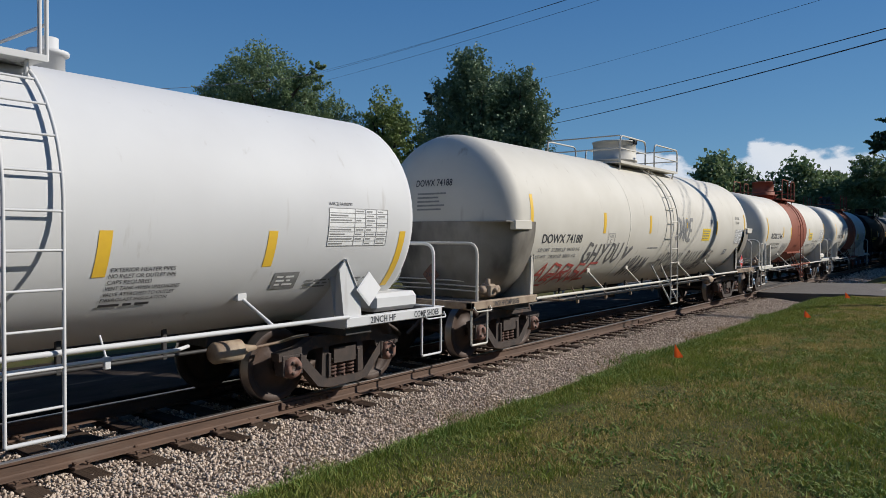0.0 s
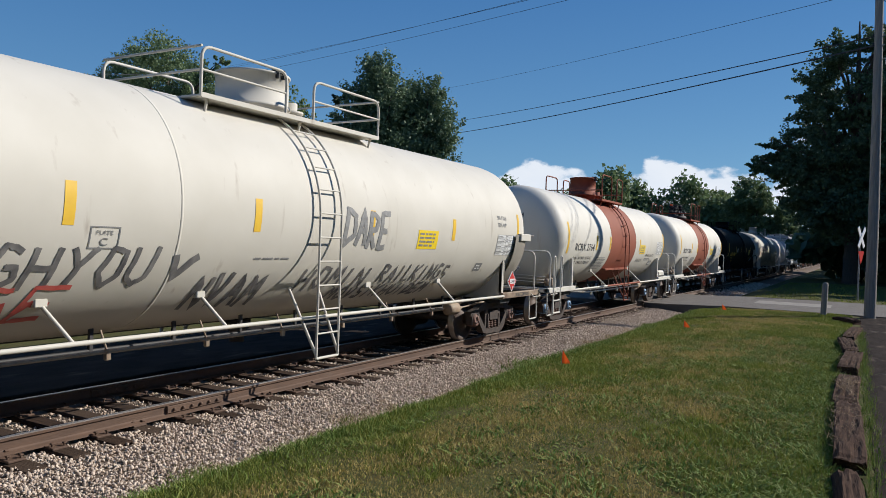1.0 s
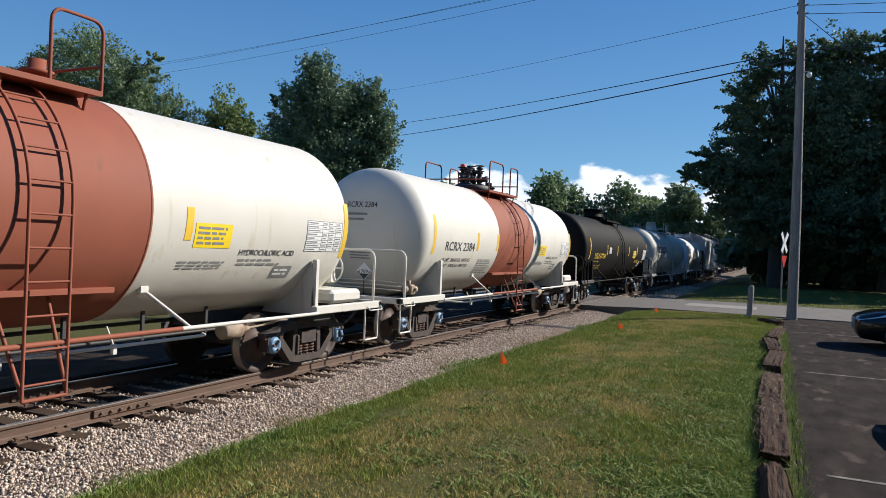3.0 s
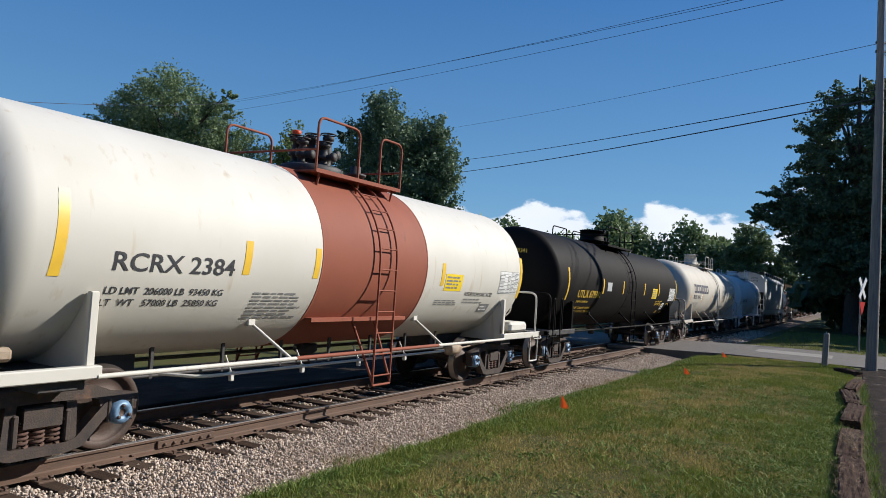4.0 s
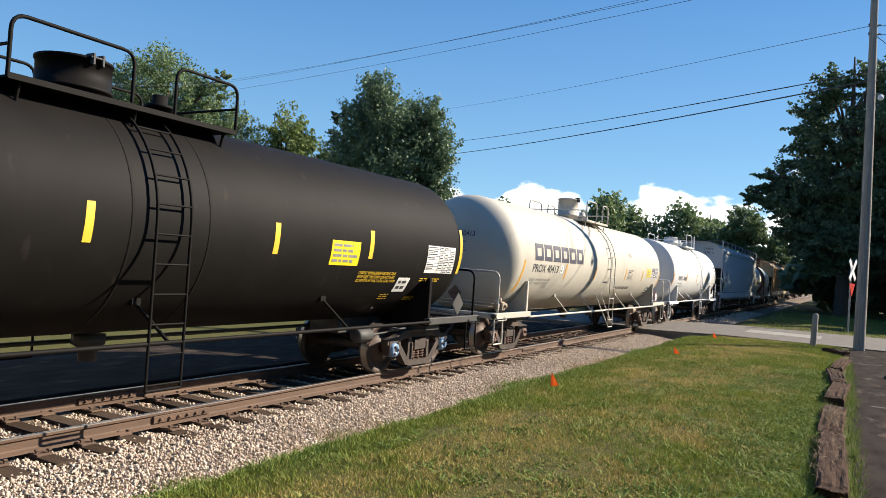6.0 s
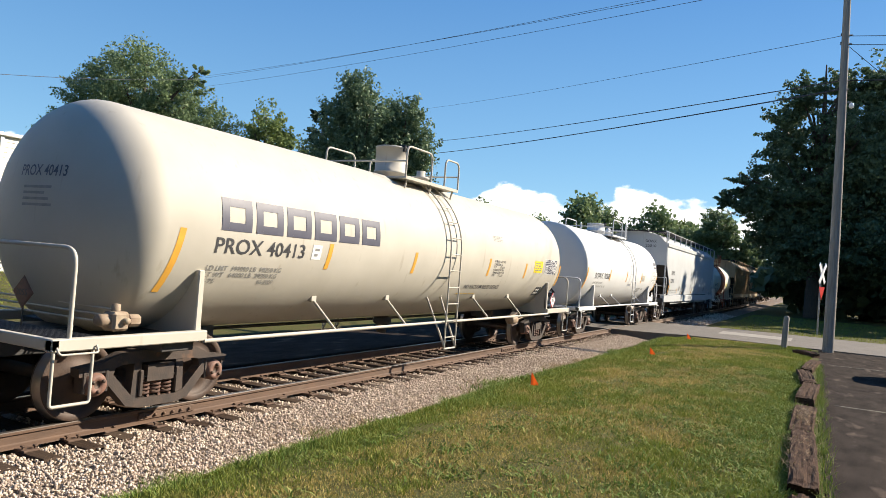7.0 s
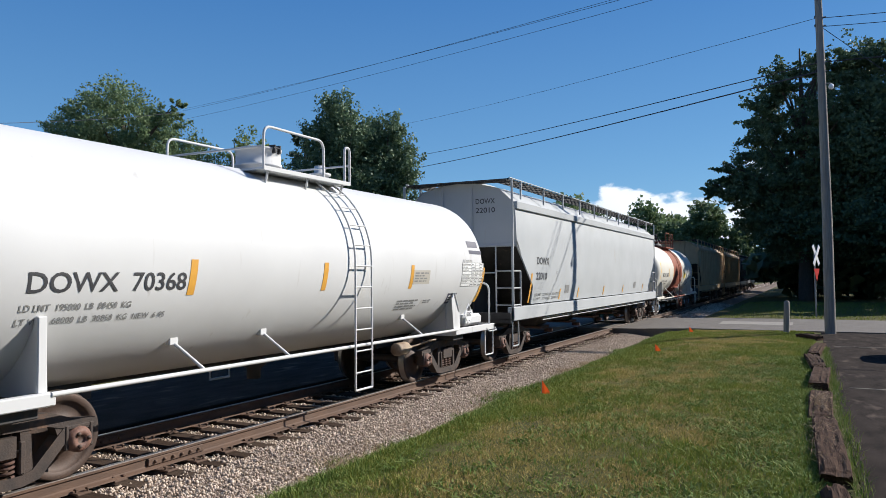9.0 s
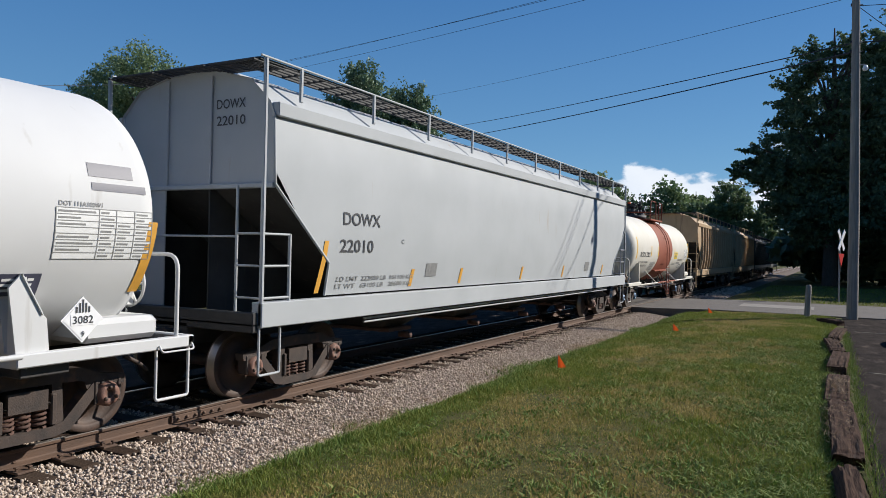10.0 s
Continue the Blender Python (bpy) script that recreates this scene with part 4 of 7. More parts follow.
def tank_car(s):
    """One tank car from its description s."""
    rng = np.random.default_rng(s["seed"])
    R, zc, half, ht = s["R"], s["zc"], s["half"], s["ht"]
    car = thing("tank_car", s["label"], "tank car", group="freight train")
    paint = s["paint"]
    body = part("tank", tank_shell(R, zc, half, s["deep"], s.get("bands", ()), s.get("rear", 0.0)), [paint, s.get("band_paint", paint)], car)
    for y in s.get("rings", ()):
        part("seam_ring", ring(R, zc, y), [s.get("ring_paint", paint)], body)
    for y in (-ht, ht):
        truck(car, y, s["cap"])
    trim = s.get("trim", paint)
    car_ends(car, ht, half, s["deep"], R, zc, trim, s.get("low", trim), s.get("hoops", False), s["pipe"], s.get("gusset", False), s.get("air", False))
    mid_trim = s.get("mid_trim", trim)
    side_pipe(car, R, zc, ht, s["pipe"], trim, s["struts"], s.get("lean", 0.18))
    if s.get("shelf"):
        for side in (-1, 1):
            g = Geo()
            q = on_tank(R, zc, 0, -40, -0.01)
            a, b = sorted((side * q[0], side * (q[0] + 0.14)))
            g.box(a, b, -1.36, 1.18, q[2] - 0.012, q[2] + 0.012, c=0.004)
            g.box(*sorted((side * (q[0] + 0.125), side * (q[0] + 0.145))), -1.36, 1.18, q[2] - 0.05, q[2] + 0.013, c=0.004)
            part("shelf_angle", g, mid_trim, body)
    if mid_trim != trim:
        for side in (-1, 1):
            g = Geo()
            g.tube([(side * 1.46, -1.9, s["pipe"]), (side * 1.46, 2.0, s["pipe"])], 0.030, 8)
            part("pipe_section", g, mid_trim, car, "rust-brown painted stretch of the running pipe")
    for side in (-1, 1):
        part("ladder", tank_ladder(R, zc, side, 0.48, s.get("ladder_low", 0.42), s.get("splay", 0.0)), mid_trim, car, at=pose(0, s["ladder"], 0))
    platform(car, R, zc, s["ladder"], mid_trim, s["deck"], s["drum"], s.get("boxed", False), s.get("rail_up", 0.52))
    for y, z0, z1, w in s["stripes"]:
        g = Geo()
        patch(g, R, zc, y - w / 2, y + w / 2, z0, z1, shift=s.get("stripe_lean", -0.05) * (1 if z1 - z0 > 0.6 else 0.3))
        part("reflective_stripe", g, s.get("tape", "yellow_tape"), body)
    for words, y0, y1, z, h, ink in s.get("words", ()):
        g = Geo()
        letters(g, R, zc, words, y0, y1, z, h)
        part("lettering", g, ink, body)
    for y0, y1, z0, z1, rows, ink in s.get("fine", ()):
        g = Geo()
        bars(g, R, zc, y0, y1, z0, z1, rows, rng)
        part("fine_print", g, ink, body)
    for y0, y1, z0, z1, sheet, ink in s.get("tables", ()):
        g = Geo()
        table_panel(g, R, zc, y0, y1, z0, z1, rng)
        part("data_panel", g, [sheet, ink], body, "printed inspection data panel")
    for y0, y1, z0, z1, sheet, ink, rows in s.get("panels", ()):
        g = Geo()
        patch(g, R, zc, y0, y1, z0, z1, 0.004, 0)
        if rows:
            bars(g, R, zc, y0 + 0.05, y1 - 0.05, z0 + 0.03, z1 - 0.03, rows, rng, 0.007, 1)
        part("panel", g, [sheet, ink], body)
    for y0, y1, z0, z1 in s.get("outlines", ()):
        g = Geo()
        for a, b, c, d in ((y0, y0 + 0.014, z0, z1), (y1 - 0.014, y1, z0, z1), (y0 + 0.014, y1 - 0.014, z0, z0 + 0.014), (y0 + 0.014, y1 - 0.014, z1 - 0.014, z1)):
            patch(g, R, zc, a, b, c, d, 0.005, n=3)
        part("stencil_box", g, "grey_ink", body)
    for y0, y1, z0, z1, words, ink, w in s.get("sprayed", ()):
        g = Geo()
        sprayed(g, R, zc, words, y0, y1, z0, z1, rng, w, lean=0.25)
        part("graffiti", g, ink, body, "spray-painted graffiti")
    # marks on the head that faces the camera
    for words, x0, x1, z, h, ink in s.get("head_words", ()):
        g = Geo()
        vs, fs = outline_text(words, h)
        lo, hi = min(v[0] for v in vs), max(v[0] for v in vs)
        k = (x1 - x0) / (hi - lo)
        pts = []
        for u, v in vs:
            x, zz = x0 + (u - lo) * k, z + v
            pts.append((x, -half - head_depth(R, s["deep"], math.hypot(x, zz - zc)) - 0.008, zz))
        g.add(pts, fs)
        part("lettering", g, ink, body)
    for x0, x1, z0, z1, rows, ink in s.get("head_fine", ()):
        g = Geo()
        for i in range(rows):
            z = z0 + (z1 - z0) * i / rows
            w = (x1 - x0) * rng.uniform(0.6, 1.0)
            cols = [(x0 + w * k / 6, z + d) for k in range(7) for d in (0, (z1 - z0) / rows * 0.45)]
            g.add([(x, -half - head_depth(R, s["deep"], math.hypot(x, zz - zc)) - 0.008, zz) for x, zz in cols], [(2 * k, 2 * k + 2, 2 * k + 3, 2 * k + 1) for k in range(6)])
        part("fine_print", g, ink, body)
    if s.get("valve"):
        y = -ht - 0.72
        g = Geo()
        g.box(1.00, 1.22, y - 0.11, y + 0.11, 1.06, 1.28, c=0.03)
        g.box(1.04, 1.18, y + 0.12, y + 0.32, 1.10, 1.24, c=0.04)
        g.lathe([(0.0, y - 0.24), (0.06, y - 0.24), (0.075, y - 0.20), (0.075, y - 0.11)], 14, "y", (1.10, 0, 1.18))
        g.lathe([(0.05, 1.26), (0.05, 1.36), (0.0, 1.37)], 12, "z", (1.10, y, 0))
        g.lathe([(0.04, 1.20), (0.04, 1.27), (0.0, 1.275)], 10, "x", (0, y + 0.04, 1.18))
        part("brake_valve", g, "rusty_frame", car)
        for k in range(3):
            g = Geo()
            g.tube(bend([(0.98, y + 0.1, 1.12 + 0.08 * k), (0.4, y - 0.15, 1.16 + 0.08 * k), (-0.9, y - 0.15, 1.16 + 0.08 * k)], 0.15), 0.014, 6)
            part("air_pipe", g, trim, car)
    if s.get("head_shield"):
        for sgn in (-1, 1):
            g = Geo()
            steps, n = 10, 28
            vs = []
            for i in range(steps + 1):
                r = (R + 0.05) * math.sin(math.pi / 2 * i / steps)
                yy = sgn * (half + 0.03 + head_depth(R + 0.05, s["deep"] + 0.05 + (s.get("rear", 0.0) if sgn > 0 else 0.0), r))
                for k in range(n + 1):
                    t = math.pi + math.pi * k / n
                    vs.append((r * math.cos(t), yy, zc - 0.06 + r * math.sin(t)))
            m1 = n + 1
            for k in range(n + 1):
                t = math.pi + math.pi * k / n
                vs.append(((R + 0.05) * math.cos(t), sgn * (half - 0.35), zc - 0.06 + (R + 0.05) * math.sin(t)))
            g.add(vs, [(i * m1 + k, i * m1 + k + 1, (i + 1) * m1 + k + 1, (i + 1) * m1 + k) for i in range(steps + 1) for k in range(n)], 0, True)
            g.box(-R - 0.06, R + 0.06, min(sgn * (half + 0.04), sgn * (half + s["deep"] + 0.02)), max(sgn * (half + 0.04), sgn * (half + s["deep"] + 0.02)), zc - 0.075, zc - 0.055, c=0.004)
            shield = part("head_shield", g, "sooty_paint", car, "soot-stained head shield")
            for x in (-1, 1):
                g = Geo()
                a, b = sorted((x * (R - 0.02), x * (R + 0.09)))
                g.box(a, b, min(sgn * (half - 0.15), sgn * (half + 0.40)), max(sgn * (half - 0.15), sgn * (half + 0.40)), zc - 0.20, zc - 0.04)
                part("shield_bracket", g, paint, shield)
    if s.get("brake"):
        brake_wheel(car, s["brake"][0], s["brake"][1], 1.62, trim)
    for p in s.get("placards", ()):
        placard(car, *p)
    for row in s.get("head_placards", ()):
        head_placard(car, row[0], -half - s["deep"] - row[1], *row[2:])
    for y, z, x in s.get("shields", ()):
        g = Geo()
        g.box(0.2, x, y - 0.55, y + 0.40, 1.05, z, c=0.06)
        part("brake_cylinder_cover", g, trim, car)
    return car


# ---- the train: each car, with its middle's place along the train ----
CARS = []
CARS.append((2.33, tank_car(dict(
    seed=1, rear=0.14, gusset=True, air=True, label="plain white tank car with exterior heater pipes, rolling on the track", R=1.46, zc=2.36, half=5.75, deep=0.34, ht=4.85, paint="cool_white_paint", cap="bearing_rust",
    pipe=1.06, struts=(-2.6, 0.0, 3.35), ladder=0.75, ladder_low=0.34, deck=(1.9, 0.36), drum=("drum", 0.36, 0.42, -0.6, "cool_white_paint"), rings=(),
    stripes=((1.42, 1.70, 2.14, 0.13), (3.37, 1.74, 2.15, 0.13), (5.62, 1.40, 2.16, 0.12), (-1.4, 1.70, 2.14, 0.13), (-5.62, 1.40, 2.16, 0.12)), stripe_lean=-0.04,
    words=(("EXTERIOR HEATER PIPES", 1.52, 2.20, 1.745, 0.045, "black_ink"), ("NO INLET OR OUTLET PIPE", 1.51, 2.22, 1.685, 0.045, "black_ink"), ("CAPS REQUIRED", 1.51, 1.97, 1.625, 0.045, "black_ink"),
           ("VENT TANK WHEN UNLOADING", 1.505, 2.30, 1.565, 0.045, "black_ink"), ("VALVE ATTACHED TO OUTLET", 1.50, 2.26, 1.505, 0.045, "black_ink"), ("FIBERGLASS INSULATION", 1.50, 2.20, 1.45, 0.042, "black_ink"),
           ("AAR 211A100W1", 4.22, 4.62, 2.475, 0.04, "black_ink")),
    fine=((1.5, 2.1, 1.385, 1.435, 1, "black_ink"), (4.05, 4.5, 1.44, 1.56, 3, "grey_ink"), (4.6, 5.1, 1.44, 1.56, 3, "grey_ink")),
    tables=((4.22, 5.29, 1.97, 2.44, "white_ink", "grey_ink"),), panels=((3.52, 3.90, 1.46, 1.66, "grey_ink", "white_ink", 3),),
    brake=(0.5, 6.35), placards=((4.93, 1.40, 1.46, "", "", "sign_white", "sign_white", "black_ink"),), shields=((5.75, 1.30, 1.30),)))))
CARS.append((18.06, tank_car(dict(
    seed=2, outlines=((-3.50, -3.16, 1.93, 2.16),), boxed=True, head_placards=((0.15, 0.16, 1.42, "2348", "bearing_rust", "bearing_rust", "black_ink"),), rear=0.42, air=True, valve=True, head_shield=True, label="dirty off-white tank car covered with graffiti, rolling on the track", R=1.55, zc=2.41, half=7.05, deep=0.62, ht=6.75, paint="old_white_paint", cap="bearing_rust", low="rusty_frame",
    pipe=0.98, struts=(-3.6, -1.6, 1.9, 4.2), ladder=0.16, ladder_low=0.42, splay=0.5, deck=(1.85, 2.0), drum=("drum", 0.55, 0.58, 0.0, "old_white_paint"), rings=(-2.4,),
    stripes=((-6.72, 1.99, 2.84, 0.10), (-3.73, 2.16, 2.59, 0.12), (-1.2, 2.17, 2.59, 0.12), (3.95, 2.16, 2.56, 0.12), (6.93, 1.95, 2.80, 0.10), (1.3, 2.16, 2.58, 0.12)),
    words=(("DOWX 74188", -6.30, -4.72, 1.975, 0.165, "black_ink"), ("SR-9316", 5.85, 6.3, 2.64, 0.085, "grey_ink"), ("TRA-AIP", 5.86, 6.28, 2.49, 0.085, "grey_ink"), ("PLATE", -3.43, -3.24, 2.075, 0.045, "grey_ink"), ("C", -3.38, -3.29, 1.965, 0.08, "grey_ink"),
           ("LD LMT  212000 LB  96150 KG", -6.34, -4.71, 1.815, 0.07, "grey_ink"), ("LT WT   74000 LB  33550 KG", -6.36, -4.8, 1.69, 0.07, "grey_ink")),
    fine=((-1.15, -0.35, 1.80, 1.85, 1, "grey_ink"),), tables=((5.88, 6.87, 1.89, 2.32, "white_ink", "grey_ink"),),
    panels=((2.68, 3.36, 1.99, 2.32, "yellow_panel", "grey_ink", 4), (5.2, 5.5, 1.55, 1.72, "grey_ink", "white_ink", 2)),
    sprayed=((-2.5, -2.0, 1.62, 1.88, "V", "spray_black", 0.09), (-1.95, -0.75, 1.20, 1.62, "NVAM", "spray_black", 0.07), (-4.45, -2.6, 1.52, 1.93, "GHYOU", "spray_black", 0.06), (0.6, 1.8, 2.02, 2.58, "DARE", "grey_ink", 0.09), (-0.1, 1.6, 1.36, 1.68, "HOMIN", "spray_black", 0.05),
             (1.9, 4.2, 1.40, 1.70, "RAILKINGS", "spray_black", 0.045), (0.8, 3.8, 1.16, 1.36, "MOVSIKHUIDEM", "spray_black", 0.05), (-6.1, -3.5, 1.22, 1.56, "ADRSE", "red_ink", 0.05), (-5.6, -3.8, 1.14, 1.40, "SPNV", "red_ink", 0.04)),
    head_words=(("DOWX 74188", -0.35, 0.45, 2.98, 0.12, "black_ink"),), head_fine=((-0.3, 0.35, 2.55, 2.9, 5, "grey_ink"),),
    brake=(0.5, 8.0), placards=((6.85, 1.30, 1.47, "2348", "3", "sign_white", "sign_red", "black_ink"),)))))


def acid_car(y, seed, number, limit, light, drum, placard_row, hoops, label):
    CARS.append((y, tank_car(dict(
        seed=seed, valve=True, air=True, head_placards=((0.22, 0.05, 1.52, "1789", "sign_white", "black_ink", "black_ink"),), label=label, R=1.42, zc=2.36, half=5.62, deep=0.62, ht=5.2, paint="white_paint", cap="bearing_blue",
        bands=((-1.42, 1.50),), band_paint="brown_paint", rail_up=0.72, shelf=True, mid_trim="brown_paint", pipe=0.94, struts=(-2.0, 2.15), lean=0.42, ladder=0.15, ladder_low=0.40, splay=0.45, deck=(1.35, 0.95), drum=drum, rings=(-1.42, 1.50), ring_paint="brown_paint",
        stripes=((-5.35, 1.94, 2.80, 0.12), (-2.88, 2.05, 2.48, 0.12), (-1.52, 2.05, 2.48, 0.12), (2.12, 2.04, 2.46, 0.12), (5.72, 1.84, 2.76, 0.12)),
        words=(("RCRX " + number, -4.78, -3.09, 2.03, 0.20, "black_ink"), ("LD LMT  " + limit, -4.80, -3.18, 1.775, 0.085, "black_ink"), ("LT  WT   " + light, -4.81, -3.20, 1.645, 0.085, "black_ink"),
               ("HYDROCHLORIC ACID", 3.12, 4.36, 1.86, 0.085, "black_ink")),
        fine=((-2.66, -1.62, 1.46, 1.84, 8, "grey_ink"), (2.05, 2.95, 1.66, 1.78, 3, "grey_ink"), (3.15, 4.1, 1.70, 1.82, 2, "grey_ink")),
        tables=((4.60, 5.58, 1.94, 2.42, "white_ink", "grey_ink"),), panels=((2.22, 2.90, 1.95, 2.27, "yellow_panel", "grey_ink", 4), (4.0, 4.45, 1.52, 1.70, "grey_ink", "white_ink", 2)),
        head_words=(("RCRX " + number, -0.30, 0.42, 2.88, 0.12, "black_ink"),), head_fine=((-0.32, 0.30, 2.60, 2.82, 2, "grey_ink"), (-0.2, 0.35, 1.78, 2.02, 4, "grey_ink")),
        hoops=hoops, brake=(0.55, 6.55), placards=placard_row, shields=((6.05, 1.28, 1.32),)))))


acid_car(34.05, 3, "2764", "203100 LB  92100 KG", "59900 LB  27200 KG", ("drum", 0.43, 0.66, -0.42, "brown_paint"), (), True,
         "white tank car with rust-brown band and drum-shaped valve housing")
acid_car(48.67, 4, "2384", "206000 LB  93450 KG", "57000 LB  25850 KG", ("valves", 0.5, 0.62, -0.35, "dark_frame"), (), False,
         "white tank car with rust-brown band and bare dark valves")
CARS.append((64.05, tank_car(dict(
    seed=5, rear=0.34, label="black tank car with yellow lettering, rolling on the track", R=1.40, zc=2.35, half=6.95, deep=0.42, ht=6.24, paint="black_paint", cap="bearing_blue", trim="black_paint", low="dark_frame",
    pipe=0.98, struts=(-3.4, 0.0, 3.4), ladder=-0.05, ladder_low=0.45, deck=(1.7, 1.3), drum=("drum", 0.42, 0.44, -0.4, "black_paint"), rings=(-0.55, 0.55),
    stripes=((-6.36, 1.83, 2.71, 0.10), (-3.25, 2.05, 2.51, 0.10), (-1.05, 2.07, 2.50, 0.10), (1.75, 2.07, 2.50, 0.10), (4.0, 2.09, 2.55, 0.11), (7.13, 1.90, 2.78, 0.10)),
    words=(("UTLX 679341", -5.50, -3.46, 1.91, 0.22, "yellow_ink"), ("LD LMT  206000 LB  93440 KG", -5.48, -3.9, 1.58, 0.07, "yellow_ink"), ("LT WT   57000 LB  25850 KG", -5.47, -3.82, 1.47, 0.07, "yellow_ink"),
           ("THE TANK CAR PEOPLE", -5.46, -4.44, 1.765, 0.06, "yellow_ink"), ("CONSULT OWNER BEFORE REPAIRING TANK", 3.79, 4.89, 1.83, 0.052, "yellow_ink"),
           ("SHARP OBJECTS MUST NOT CONTACT LINING", 3.79, 4.89, 1.765, 0.052, "yellow_ink"), ("DO NOT EXPOSE TANK TO HEAT USING WATER", 3.79, 4.95, 1.70, 0.052, "yellow_ink")),
    fine=((4.75, 5.05, 1.38, 1.5, 3, "yellow_ink"), (5.75, 6.5, 1.72, 1.80, 2, "yellow_ink"), (5.6, 6.0, 1.36, 1.44, 2, "yellow_ink")), tables=((5.80, 6.87, 1.89, 2.41, "white_ink", "black_ink"),),
    panels=((2.95, 3.68, 1.96, 2.34, "yellow_panel", "grey_ink", 4), (-2.86, -2.40, 2.14, 2.41, "grey_paint", "grey_ink", 0), (5.03, 5.42, 1.53, 1.79, "white_ink", "black_ink", 2)),
    head_words=(("UTLX 679341", -0.30, 0.50, 3.02, 0.12, "yellow_ink"),), head_fine=((-0.25, 0.3, 2.62, 2.92, 4, "grey_ink"),),
    hoops=True, placards=((7.0, 1.30, 1.46, "", "", "dark_frame", "dark_frame", "black_ink"),)))))
CARS.append((81.3, tank_car(dict(
    seed=6, valve=True, head_placards=((0.15, 0.12, 1.42, "2055", "bearing_rust", "bearing_rust", "black_ink"),), label="cream tank car with large dark block lettering, rolling on the track", R=1.46, zc=2.37, half=7.15, deep=0.72, ht=6.77, paint="cream_paint", cap="bearing_rust",
    pipe=0.92, struts=(-3.7, -1.5, 2.3, 4.4), ladder=0.23, ladder_low=0.38, splay=0.42, deck=(1.33, 0.95), drum=("drum", 0.33, 0.62, -0.36, "cream_paint"), rings=(),
    tape="orange_tape", stripe_lean=-0.12,
    stripes=((-6.93, 1.51, 2.30, 0.10), (-3.96, 1.88, 2.28, 0.10), (-1.27, 1.88, 2.28, 0.10), (2.22, 1.90, 2.31, 0.10), (4.57, 1.89, 2.28, 0.10), (7.30, 1.70, 2.30, 0.10)),
    words=(("PROX 40413", -6.38, -4.60, 2.03, 0.20, "black_ink"), ("LD LMT  199000 LB  90250 KG", -6.43, -5.0, 1.80, 0.07, "grey_ink"), ("LT WT   64000 LB  29050 KG", -6.42, -5.05, 1.715, 0.07, "grey_ink"),
           ("P-75", -6.43, -6.2, 1.63, 0.07, "grey_ink"), ("05-2000", -5.4, -5.08, 1.63, 0.07, "grey_ink"), ("NO VACUUM RELIEF DEVICE", 1.28, 3.21, 1.60, 0.10, "black_ink"),
           ("INTERIOR COATING", 2.46, 3.12, 2.235, 0.05, "black_ink"), ("CARBOZINC 11", 2.46, 2.95, 2.165, 0.05, "black_ink"), ("P-75         07-2014", 2.46, 3.11, 2.10, 0.05, "black_ink"),
           ("EXTERIOR COATING", 2.46, 3.10, 2.035, 0.05, "black_ink"), ("THERMALBOND P-620", 2.46, 3.13, 1.97, 0.05, "black_ink"), ("P-75         07-2014", 2.46, 3.11, 1.905, 0.05, "black_ink")),
    fine=((2.4, 3.0, 2.72, 2.86, 4, "grey_ink"), (1.1, 2.1, 1.46, 1.49, 1, "yellow_ink")), tables=((6.0, 6.97, 2.03, 2.44, "navy_ink", "white_ink"),),
    panels=((5.16, 5.79, 2.06, 2.37, "yellow_panel", "grey_ink", 4), (5.88, 6.3, 1.42, 1.66, "black_ink", "white_ink", 2), (-4.42, -4.2, 2.02, 2.24, "white_ink", "grey_ink", 2)),
    head_words=(("PROX 40413", -0.30, 0.50, 2.78, 0.13, "navy_ink"),), head_fine=((-0.2, 0.40, 2.42, 2.70, 4, "grey_ink"),),
    placards=((6.80, 1.30, 1.47, "2055", "3", "sign_red", "sign_white", "black_ink"),)))))
